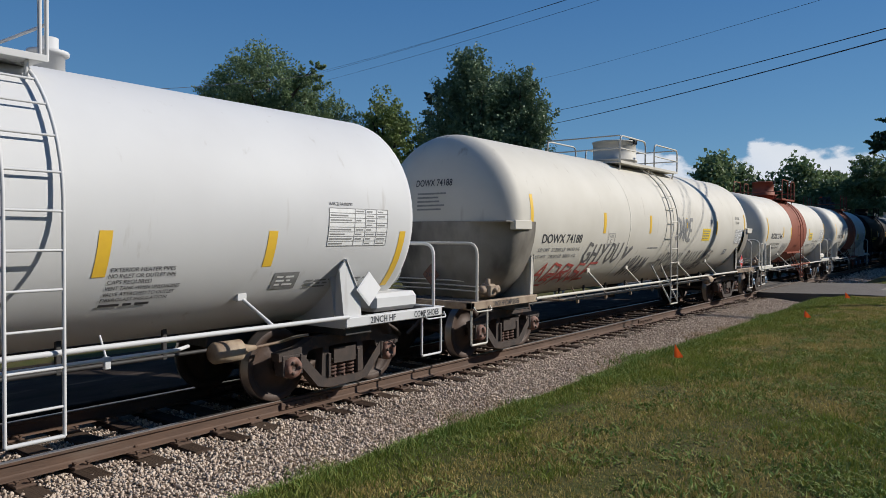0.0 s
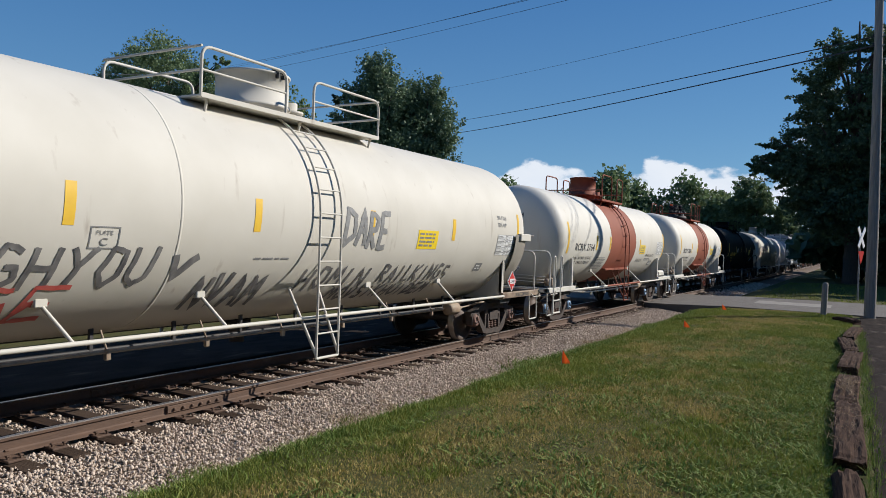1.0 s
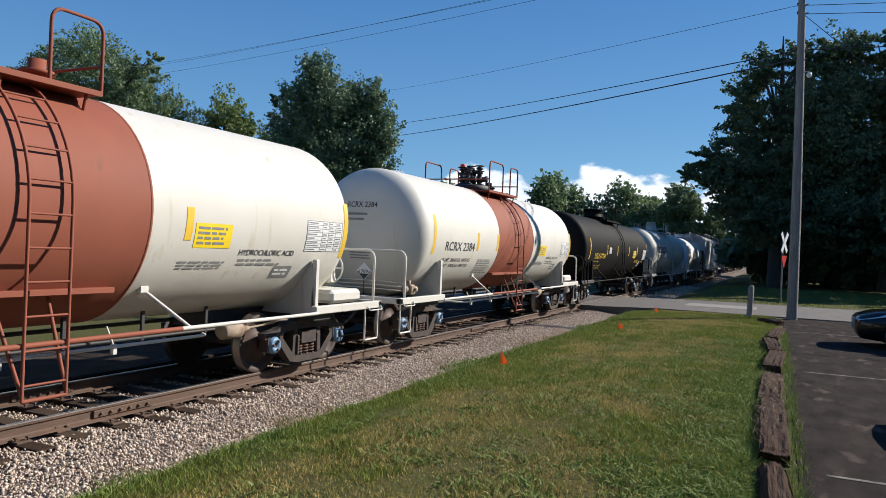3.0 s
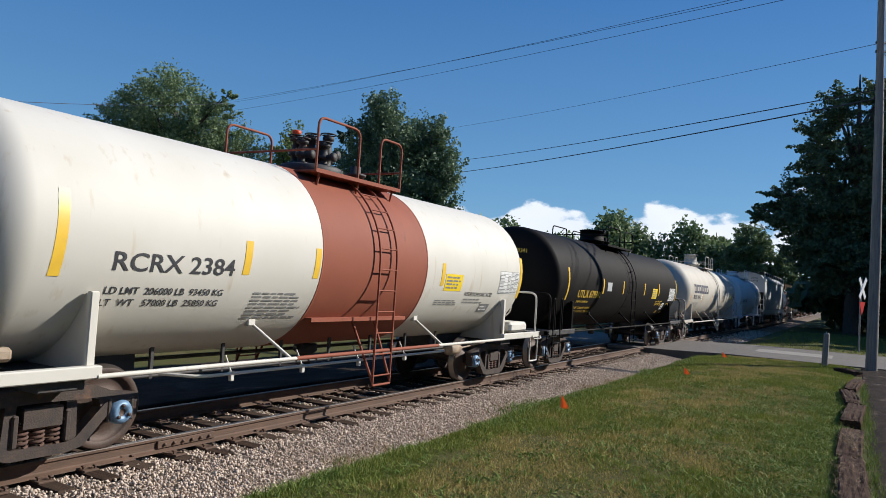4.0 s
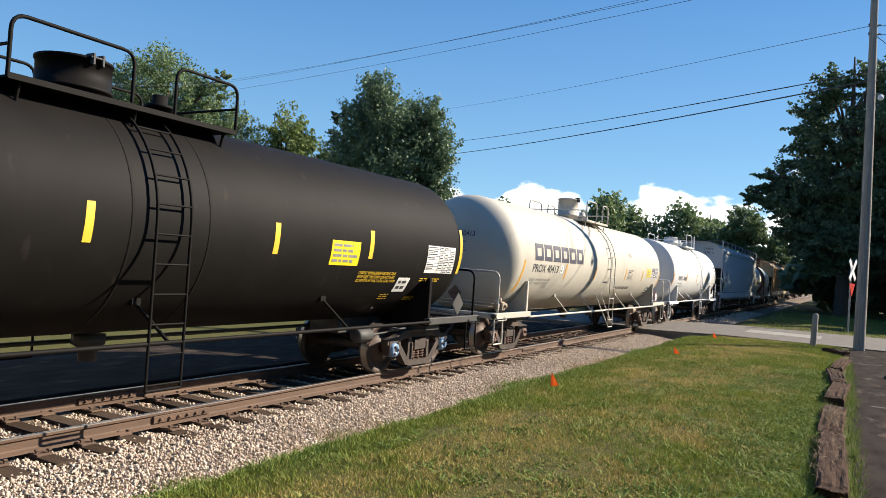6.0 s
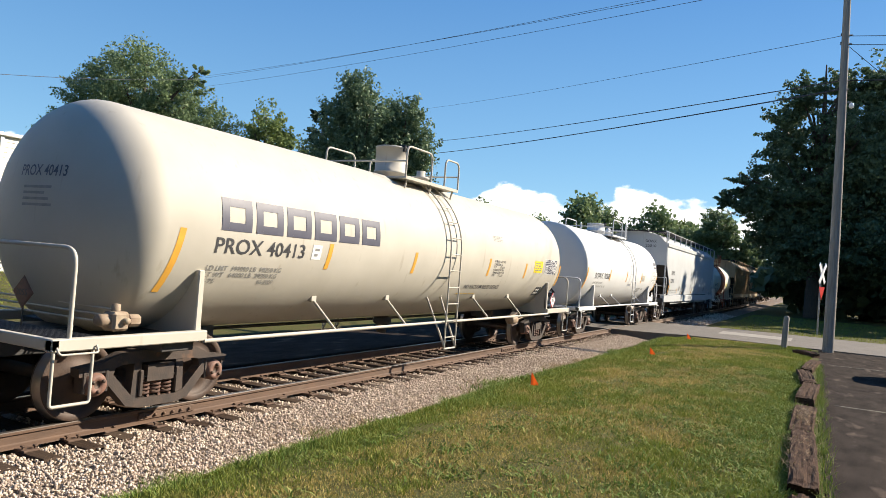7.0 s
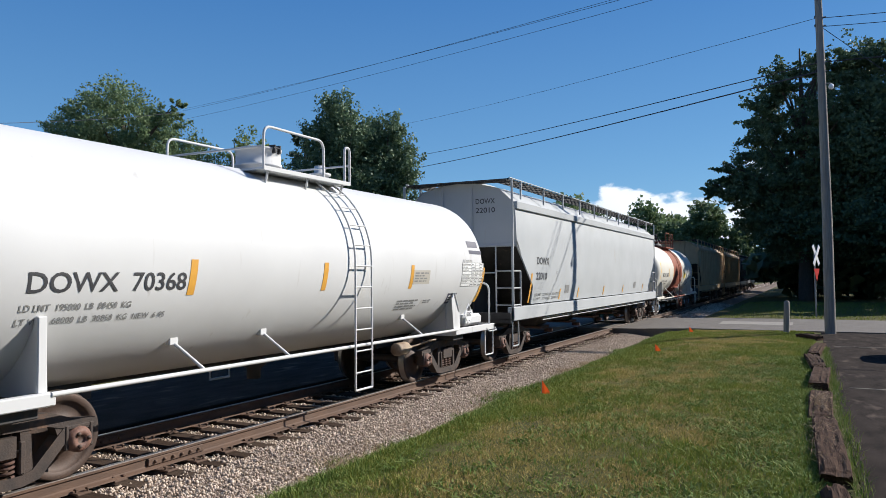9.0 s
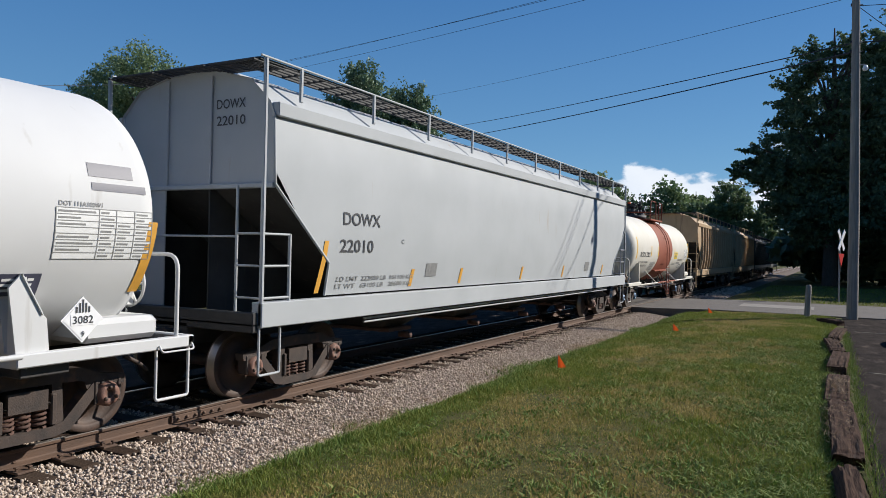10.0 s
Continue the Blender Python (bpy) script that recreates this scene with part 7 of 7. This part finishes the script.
# ---- parked cars ----
def sedan(nose_x, y, label):
    """A dark saloon car, its nose towards -x."""
    car = thing("parked_car", label, "car", pose(nose_x, y, 0.032), group="parked cars")
    stations = [(0.0, 0.42, 0.72, 0.62), (0.10, 0.24, 0.80, 0.78), (0.45, 0.20, 0.90, 0.88), (1.1, 0.20, 0.97, 0.92), (1.55, 0.20, 1.02, 0.92), (2.3, 0.20, 1.02, 0.93), (3.4, 0.20, 1.02, 0.92), (4.2, 0.22, 1.05, 0.90), (4.7, 0.30, 1.0, 0.84), (4.82, 0.42, 0.85, 0.70)]
    g = Geo()
    vs = []
    for x, lo, hi, w in stations:
        vs += [(x, -w * 0.90, lo), (x, -w, lo + 0.14), (x, -w, (lo + hi) / 2 + 0.08), (x, -w * 0.93, hi - 0.05), (x, -w * 0.72, hi), (x, 0, hi + 0.03), (x, w * 0.72, hi), (x, w * 0.93, hi - 0.05), (x, w, (lo + hi) / 2 + 0.08), (x, w, lo + 0.14), (x, w * 0.90, lo)]
    k = 11
    fs = [(i * k + j, i * k + j + 1, (i + 1) * k + j + 1, (i + 1) * k + j) for i in range(len(stations) - 1) for j in range(k - 1)]
    fs += [(i * k + k - 1, i * k, (i + 1) * k, (i + 1) * k + k - 1) for i in range(len(stations) - 1)]
    fs += [tuple(range(k)), tuple(range(len(vs) - 1, len(vs) - 1 - k, -1))]
    g.add(vs, fs, 0, True)
    part("body", g, "car_black", car)
    g = Geo()
    cab = [(1.35, 1.0, 0.80), (2.15, 1.42, 0.62), (3.1, 1.45, 0.62), (4.1, 1.03, 0.78)]
    vs = []
    for x, z, w in cab:
        vs += [(x, -w, z), (x, -w * 0.6, z + 0.03), (x, w * 0.6, z + 0.03), (x, w, z)]
    vs += [(1.35, -0.86, 0.98), (4.1, -0.86, 0.98), (4.1, 0.86, 0.98), (1.35, 0.86, 0.98)]
    g.add(vs, [(i * 4 + j, i * 4 + j + 1, i * 4 + j + 5, i * 4 + j + 4) for i in range(3) for j in range(3)] + [(0, 4, 8, 12, 17, 16), (3, 19, 18, 15, 11, 7)], 0, True)
    part("cabin_glass", g, "window_glass", car)
    g = Geo()
    for s in (-1, 1):
        g.box(1.9, 3.5, s * 0.55 - 0.06, s * 0.55 + 0.06, 1.44, 1.475)
    g.box(2.1, 3.2, -0.58, 0.58, 1.45, 1.485, c=0.015)
    part("roof", g, "car_black", car)
    for s in (-1, 1):
        g = Geo()
        vs = [(0.02, s * 0.42, 0.66), (0.05, s * 0.74, 0.68), (0.62, s * 0.885, 0.80), (0.70, s * 0.87, 0.86), (0.20, s * 0.62, 0.80), (0.05, s * 0.45, 0.74)]
        g.add([(x - 0.015, y_ * 1.012, z) for x, y_, z in vs], [tuple(range(6))])
        g.add([(x + 0.03, y_ * 0.99, z) for x, y_, z in vs], [tuple(range(6))[::-1]])
        part("headlight", g, "lamp_lens", car)
        for x in (0.92, 3.78):
            g = Geo()
            g.lathe([(0.20, s * 0.70), (0.32, s * 0.70), (0.335, s * 0.74), (0.335, s * 0.88), (0.32, s * 0.915), (0.22, s * 0.915), (0.21, s * 0.89)], 28, "y", (x, 0, 0.335))
            wheel = part("wheel", g, "rubber", car)
            g = Geo()
            g.lathe([(0.215, s * 0.87), (0.20, s * 0.905), (0.06, s * 0.89), (0.0, s * 0.90)], 20, "y", (x, 0, 0.335))
            part("rim", g, "galvanized", wheel)
        g = Geo()
        g.box(1.55, 1.75, min(s * 0.92, s * 1.10), max(s * 0.92, s * 1.10), 0.98, 1.13, c=0.04)
        part("mirror", g, "car_black", car)
    g = Geo()
    for k in range(5):
        g.box(-0.03, 0.06, -0.40, 0.40, 0.47 + k * 0.05, 0.49 + k * 0.05, c=0.006)
    part("grille", g, "galvanized", car)


sedan(9.95, 21.3, "black saloon car parked in the lot")
sedan(10.1, 10.9, "dark saloon car parked with only its nose in sight")


# ---- building and fence behind the track ----
bld = thing("siding_building", "long cream building with horizontal siding and a flat roof", "building", pose(-20.0, 0, 0.45))
BY0, BY1, BH = -16.0, 23.4, 5.35
g = Geo()
g.box(-14.0, -0.03, BY0, BY1, -0.5, BH - 0.05, c=0.01)
part("wall", g, "siding", bld)
g = Geo()
g.box(-14.15, 0.14, BY0 - 0.1, BY1 + 0.05, BH - 0.04, BH + 0.10, c=0.02)
part("roof_edge", g, "white_trim", bld)
board = Geo()
board.add([(0.0, BY0, 0), (0.028, BY0, 0.0), (0.004, BY0, 0.205), (0.0, BY0, 0.205), (0.0, BY1, 0), (0.028, BY1, 0.0), (0.004, BY1, 0.205), (0.0, BY1, 0.205)],
          [(0, 1, 2, 3), (7, 6, 5, 4), (1, 5, 6, 2), (0, 4, 5, 1), (3, 2, 6, 7)])
board_mesh = board.mesh("siding_board", ["siding"])
for i in range(26):
    part("siding_board", board_mesh, None, bld, at=pose(-0.03, 0, 0.02 + i * 0.203))
for y in (20.0, 16.4, 5.0, BY1 - 0.1):
    g = Geo()
    tall = BH + 0.5 if y > 23 else BH - 0.05
    g.box(-0.03, 0.05 if y < 23 else 0.10, y - 0.07, y + 0.07 if y < 23 else y + 0.12, -0.1, tall, c=0.01)
    part("corner_trim", g, "white_trim", bld)
g = Geo()
g.box(-13.9, -0.3, BY1 - 3.2, BY1 - 0.4, BH + 0.0, BH + 0.42, c=0.02)
part("roof_unit", g, "dark_frame", bld)


def window(y, z0, z1, w):
    g = Geo()
    for a, b, c, d in ((y - w, y - w + 0.10, z0, z1), (y + w - 0.10, y + w, z0, z1), (y - w, y + w, z0, z0 + 0.10), (y - w, y + w, z1 - 0.10, z1), (y - 0.04, y + 0.04, z0, z1)):
        g.box(-0.02, 0.075, a, b, c, d, c=0.006)
    fr = part("window", g, "white_trim", bld)
    g = Geo()
    for zz in (z0 + (z1 - z0) / 3, z0 + 2 * (z1 - z0) / 3):
        g.box(0.012, 0.05, y - w + 0.1, y + w - 0.1, zz - 0.02, zz + 0.02, c=0.004)
    part("glazing_bar", g, "white_trim", fr)
    g = Geo()
    g.box(0.0, 0.03, y - w + 0.09, y + w - 0.09, z0 + 0.09, z1 - 0.09, c=0.002)
    part("pane", g, "window_glass", fr)


for wy in (2.0, 8.0, 13.9):
    window(wy, 1.55, 3.25, 1.05)

fence = thing("chain_fence", "low dark chain-link fence behind the track", "fence", pose(-12.6, 0, 0.05))
for k in range(22):
    g = Geo()
    g.tube([(0, -6 + k * 2.4, -0.3), (0, -6 + k * 2.4, 1.15)], 0.03, 8)
    part("post", g, "dark_frame", fence)
g = Geo()
g.tube([(0, -6, 1.12), (0, 44.4, 1.12)], 0.022, 6)
part("top_rail", g, "dark_frame", fence)
mesh_v, mesh_f = [], []
for sgn in (-1, 1):
    for k in np.arange(-7.2, 45.6, 0.11):
        a, b = (0.004 * sgn, k, 0.02), (0.004 * sgn, k + sgn * 1.08, 1.10)
        i = len(mesh_v)
        mesh_v += [(a[0], a[1] - 0.005, a[2]), (a[0], a[1] + 0.005, a[2]), (b[0], b[1] + 0.005, b[2]), (b[0], b[1] - 0.005, b[2])]
        mesh_f.append((i, i + 1, i + 2, i + 3))
g = Geo()
g.add(mesh_v, mesh_f)
tagged(part("wire_mesh", g, "dark_frame", fence), kind="stuff")


# ---- trees ----
LEAF = np.array([[-0.5, 0, -0.22], [0.5, 0, -0.22], [0.5, 0, 0.22], [-0.5, 0, 0.22]])


def leaf_mesh(name, centers, size, r, mat):
    n = len(centers)
    q = r.normal(size=(n, 4))
    q /= np.linalg.norm(q, axis=1, keepdims=True)
    w, x, y, z = q.T
    Rm = np.stack([1 - 2 * (y * y + z * z), 2 * (x * y - w * z), 2 * (x * z + w * y), 2 * (x * y + w * z), 1 - 2 * (x * x + z * z), 2 * (y * z - w * x),
                   2 * (x * z - w * y), 2 * (y * z + w * x), 1 - 2 * (x * x + y * y)], 1).reshape(n, 3, 3)
    quad = LEAF[None] * np.array([1, 1, 1.6])
    quad = np.repeat(quad, n, 0)
    quad[:, 2:, 0] *= 0.55
    V = np.einsum("nij,nkj->nki", Rm, quad) * r.uniform(*size, (n, 1, 1)) + centers[:, None, :]
    F = np.arange(n * 4).reshape(n, 4)
    return quick_mesh(name, V.reshape(-1, 3), n, F, mat)


def tree(x, y, tall, lobes, leaves, size, seed, mat, label, base=0.0, trunk=0.35, clump=0.13, ground_z=None, rise=0.35, stretch=1.4, flat=0.7):
    """lobes: (dx, dy, height of middle, radius across, radius up), in metres from the foot. Each is filled with twig clumps."""
    r = np.random.default_rng(seed)
    z0 = float(height(x, y)) if ground_z is None else ground_z
    tr = thing("tree", label, "tree", pose(x, y, z0), group="")
    g = Geo()
    g.tube([(0, 0, -0.4), (0.05, 0, tall * 0.18), (-0.08, 0.05, tall * 0.42), (0.05, 0, tall * 0.72), (0, 0, tall * 0.9)], [trunk, trunk * 0.8, trunk * 0.6, trunk * 0.32, 0.05], 12)
    for dx, dy, h, ra, ru in lobes:
        for k in range(3):
            t = r.uniform(0, 6.28)
            zz = max(tall * 0.2, h - ru * 0.9) * r.uniform(0.6, 0.95)
            tip = (dx + ra * 0.7 * math.cos(t), dy + ra * 0.7 * math.sin(t), h + ru * r.uniform(-0.2, 0.6))
            g.tube([(0, 0, zz), (tip[0] * 0.45, tip[1] * 0.45, zz + (tip[2] - zz) * 0.55), tip], [trunk * 0.35, trunk * 0.2, 0.03], 6)
    part("trunk", g, "bark", tr)
    vol = np.array([ra * ra * ru for *_, ra, ru in lobes])
    share = (vol ** 0.75) / (vol ** 0.75).sum()
    pts = []
    for (dx, dy, h, ra, ru), f in zip(lobes, share):
        n_leaf = int(leaves * f)
        n_cl = max(10, int(n_leaf / 80))
        d = r.normal(size=(n_cl, 3))
        d /= np.linalg.norm(d, axis=1, keepdims=True)
        rad = r.uniform(0.18, 1.0, (n_cl, 1)) ** 0.45 * r.uniform(0.82, 1.10, (n_cl, 1))
        c = d * rad * np.array([ra, ra, ru]) + np.array([dx, dy, h])
        k = r.integers(0, n_cl, n_leaf)
        size_cl = clump * (ra + ru) / 2 * r.uniform(0.6, 1.3, n_cl)
        # each clump is a spray of leaves along a twig that points out and up
        axis = d * np.array([1, 1, 0.6]) + np.array([0, 0, rise])
        axis /= np.linalg.norm(axis, axis=1, keepdims=True)
        along = r.uniform(-1.0, 1.0, (n_leaf, 1))
        thick = size_cl[k][:, None] * (1.0 - 0.55 * np.abs(along)) * 0.62
        p = c[k] + axis[k] * along * size_cl[k][:, None] * stretch + r.normal(size=(n_leaf, 3)) * thick * np.array([1.0, 1.0, flat])
        pts.append(p)
    P = np.concatenate(pts)
    P = P[P[:, 2] > base]
    part("crown", leaf_mesh("crown", P, size, r, mat), None, tr)
    return tr


# behind the building
tree(-39.5, 38.5, 17.0, [(-1.2, 0, 13.6, 3.6, 3.6), (2.9, 0.5, 12.3, 2.6, 2.5), (4.9, 0.8, 14.2, 0.9, 1.0), (-5.4, 0, 12.4, 2.9, 2.9), (-6.4, -1, 9.4, 2.8, 2.8), (4.6, 1.5, 9.4, 2.9, 3.2), (0.2, 0, 9.2, 4.2, 3.2), (6.8, 2.5, 6.6, 2.4, 2.6), (-2.6, 0, 6.0, 4.0, 2.8)],
     110000, (0.09, 0.20), 41, "leaf", "large spreading broadleaf tree behind the building", 2.0, 0.5, 0.16)
tree(-31.6, 43.8, 13.5, [(0.2, 0, 10.6, 1.9, 2.5), (-1.6, 0, 8.3, 2.1, 2.4), (2.0, 0.5, 8.6, 2.0, 2.6), (0, 0, 5.2, 3.0, 2.8)], 34000, (0.11, 0.22), 42, "leaf_pale", "rounded pale green tree behind the track", 1.5, 0.3, 0.17)
tree(-28.4, 47.0, 14.0, [(0, 0, 11.2, 1.2, 2.6), (0.3, 0, 8.2, 1.8, 2.8), (0, 0, 5.0, 2.2, 3.0)], 13000, (0.13, 0.27), 43, "needle", "dark blue-green conifer behind the track", 1.0, 0.3)
tree(-21.0, 41.5, 15.0, [(-0.3, 0, 12.8, 1.1, 2.0), (-1.0, 0, 10.9, 1.6, 2.2), (0.9, 0, 10.9, 1.5, 2.2), (-1.7, 0, 7.6, 2.0, 2.6), (0.6, 0, 7.4, 2.2, 2.8), (0.4, 0, 4.2, 2.7, 2.4)], 62000, (0.10, 0.21), 44, "leaf_spruce",
     "tall dense dark green tree with an upright crown", 1.2, 0.4, 0.22, rise=1.0, stretch=2.7, flat=0.8)
tree(-18.5, 43.6, 13.4, [(0.3, 0, 11.4, 1.2, 1.7), (-1.0, 0, 10.6, 1.4, 2.0), (0.8, 0, 9.0, 1.4, 2.2), (-0.8, 0, 8.2, 1.6, 2.5), (0.7, 0, 5.8, 1.6, 2.6), (-0.5, 0, 3.8, 2.1, 2.2)], 50000, (0.10, 0.21), 45, "leaf_spruce",
     "dense dark green tree beside a taller one", 1.0, 0.35, 0.22, rise=1.0, stretch=2.7, flat=0.8)
for i, (x, y, s) in enumerate(((-58, 30, 1.0), (-52, 22, 0.8), (-62, 14, 0.9), (-60, 46, 0.9), (-47, 33, 0.7))):
    tree(x, y, 9.5 * s, [(-1.5, 0, 6.3 * s, 2.6 * s, 2.2 * s), (1.6, 0.8, 5.8 * s, 2.8 * s, 2.4 * s), (0, 0, 7.2 * s, 2.0 * s, 1.8 * s), (0.2, -0.5, 4.0 * s, 3.2 * s, 2.0 * s)], 9000, (0.20, 0.42), 50 + i, "leaf_pale",
         "distant rounded tree beyond the building", 1.0, 0.25)

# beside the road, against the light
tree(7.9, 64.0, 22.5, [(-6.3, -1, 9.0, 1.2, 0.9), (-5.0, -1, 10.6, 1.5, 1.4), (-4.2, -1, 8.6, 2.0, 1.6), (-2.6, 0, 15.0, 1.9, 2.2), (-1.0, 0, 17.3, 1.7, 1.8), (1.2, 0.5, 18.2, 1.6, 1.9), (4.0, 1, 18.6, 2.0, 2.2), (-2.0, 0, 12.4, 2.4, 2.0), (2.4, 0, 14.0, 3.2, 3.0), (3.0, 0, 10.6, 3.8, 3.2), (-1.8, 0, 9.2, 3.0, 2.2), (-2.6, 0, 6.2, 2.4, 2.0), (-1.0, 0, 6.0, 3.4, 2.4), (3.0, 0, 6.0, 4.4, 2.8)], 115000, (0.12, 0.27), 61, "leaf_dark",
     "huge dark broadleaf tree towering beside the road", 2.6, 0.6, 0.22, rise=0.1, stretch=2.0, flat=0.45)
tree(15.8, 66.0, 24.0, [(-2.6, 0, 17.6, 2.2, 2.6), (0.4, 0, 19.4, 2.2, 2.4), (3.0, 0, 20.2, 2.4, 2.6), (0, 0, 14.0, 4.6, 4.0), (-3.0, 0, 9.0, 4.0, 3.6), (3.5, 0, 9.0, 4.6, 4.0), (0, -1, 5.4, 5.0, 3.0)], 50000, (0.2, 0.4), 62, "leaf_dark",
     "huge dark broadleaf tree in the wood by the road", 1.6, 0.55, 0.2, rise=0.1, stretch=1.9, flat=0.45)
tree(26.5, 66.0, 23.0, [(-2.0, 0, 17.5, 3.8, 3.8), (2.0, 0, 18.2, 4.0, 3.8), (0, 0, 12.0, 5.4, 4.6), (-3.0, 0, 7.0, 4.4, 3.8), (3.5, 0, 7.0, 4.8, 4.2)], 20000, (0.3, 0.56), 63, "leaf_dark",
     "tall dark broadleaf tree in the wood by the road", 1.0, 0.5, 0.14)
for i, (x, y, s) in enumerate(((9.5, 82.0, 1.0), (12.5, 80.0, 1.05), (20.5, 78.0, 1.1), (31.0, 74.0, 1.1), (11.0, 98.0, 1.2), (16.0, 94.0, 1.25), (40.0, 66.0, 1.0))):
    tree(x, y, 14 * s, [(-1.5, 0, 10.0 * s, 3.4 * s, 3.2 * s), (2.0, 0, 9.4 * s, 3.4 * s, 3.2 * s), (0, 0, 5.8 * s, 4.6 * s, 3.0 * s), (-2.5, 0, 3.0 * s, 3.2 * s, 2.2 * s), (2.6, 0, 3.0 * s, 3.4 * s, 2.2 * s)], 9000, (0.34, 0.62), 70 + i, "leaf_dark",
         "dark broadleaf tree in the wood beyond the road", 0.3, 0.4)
tree(-3.8, 104.0, 14.5, [(-0.4, 0, 10.0, 2.6, 2.5), (-2.2, 0, 7.4, 2.2, 2.4), (2.2, 0, 7.6, 2.6, 2.6), (0, 0, 4.6, 3.8, 2.6), (4.2, 0, 5.0, 2.4, 2.6)], 40000, (0.16, 0.32), 82, "leaf", "sunlit green tree past the end of the train", 0.8, 0.35, 0.17)
tree(-11.5, 122.0, 14.0, [(0, 0, 9.6, 3.2, 3.1), (-2.4, 0, 7.4, 2.8, 2.8), (2.4, 0, 7.2, 3.0, 3.0), (0, 0, 4.6, 4.0, 2.6)], 18000, (0.2, 0.36), 83, "leaf_pale", "pale green tree past the end of the train", 0.8, 0.35)

# far woods all round the horizon
def woods(name, spots, seed, mat, label, n=260, size=(0.7, 1.35)):
    r = np.random.default_rng(seed)
    pts = []
    for x, y, tall, ra in spots:
        for k in range(5):
            c = np.array([x + r.uniform(-0.6, 0.6) * ra, y + r.uniform(-0.6, 0.6) * ra, tall * r.uniform(0.32, 0.78)])
            d = r.normal(size=(n, 3))
            d /= np.linalg.norm(d, axis=1, keepdims=True)
            pts.append(c + d * r.uniform(0.5, 1.0, (n, 1)) * np.array([ra * 0.62, ra * 0.62, tall * 0.27]) + r.normal(0, 0.35, (n, 3)))
    P = np.concatenate(pts)
    me = leaf_mesh(name, P[P[:, 2] > 0.2], size, r, mat)
    return tagged(new(name, me), label, "woods", kind="stuff")


r = np.random.default_rng(9)
spots = [(-46 + i * 4.2 + r.uniform(-1.5, 1.5), 104 + r.uniform(-6, 12), (13.6, 13.2, 12.0, 10.8, 10.6, 13.6, 14.2, 14.0, 10.6, 10.8)[i] * r.uniform(0.95, 1.04), 4.0) for i in range(10)]
woods("far_woods", spots, 91, "leaf", "line of green trees far beyond the train", 800, (0.34, 0.68))
spots = [(-95 + r.uniform(-8, 8), -40 + i * 7.5, r.uniform(9, 12), 5.0) for i in range(26)]
woods("far_woods", spots, 92, "leaf_pale", "distant hazy tree line beyond the building")
spots = [(9 + i * 5.5, 112 + r.uniform(-5, 8), r.uniform(11, 15), 5.0) for i in range(12)] + [(48 + r.uniform(-4, 4), -20 + i * 7, r.uniform(10, 14), 4.5) for i in range(17)]
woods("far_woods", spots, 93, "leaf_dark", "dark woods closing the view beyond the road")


# leaf mass added for the shade seen below the crowns
spots = [(6.5 + i * 2.6 + r.uniform(-0.6, 0.6), 71 + r.uniform(-1.5, 2.5), r.uniform(4.0, 6.0), 3.0) for i in range(15)]
woods("undergrowth", spots, 94, "leaf_dark", "undergrowth added to darken the gap under the roadside trees")
# out-of-view trees added to hold skylight off the near car ends
spots = [(-44 + i * 5.0 + r.uniform(-1, 1), -24 + r.uniform(-3, 2), r.uniform(13, 17), 4.5) for i in range(20)]
woods("far_woods", spots, 95, "leaf_dark", "unseen trees added behind the viewer to cut the skylight")
# trees added to throw shade on the verge; the first two stand out of view
for i, (x, y, s) in enumerate(((21.0, 53.0, 0.85), (27.5, 57.0, 0.95), (16.8, 55.5, 0.7))):
    tree(x, y, 13 * s, [(-1.2, 0, 9.0 * s, 2.6 * s, 2.8 * s), (1.6, 0, 8.6 * s, 2.8 * s, 2.8 * s), (0, 0, 5.4 * s, 3.6 * s, 2.6 * s)], 9000, (0.22, 0.42), 100 + i, "leaf_dark", "leafy tree added by the roadside wood to shade the verge", 1.4, 0.3)


# ---- what moves: the cars roll along, and their wheels turn ----
def motions():
    for middle, car in CARS:
        walk(car, [(t, pose(0, middle - s, 0)) for t, s in ROLLED])
    ts = np.arange(0, 301) / 30
    dist = np.interp(ts, [t for t, _ in ROLLED], [s for _, s in ROLLED])
    for i, (w, k, _) in enumerate(WHEELS):
        turn0 = 47.0 * i
        walk(w, [(float(t), pose(0, k, 0.457, math.degrees(d / 0.457) + turn0)) for t, d in zip(ts, dist)])


motions()
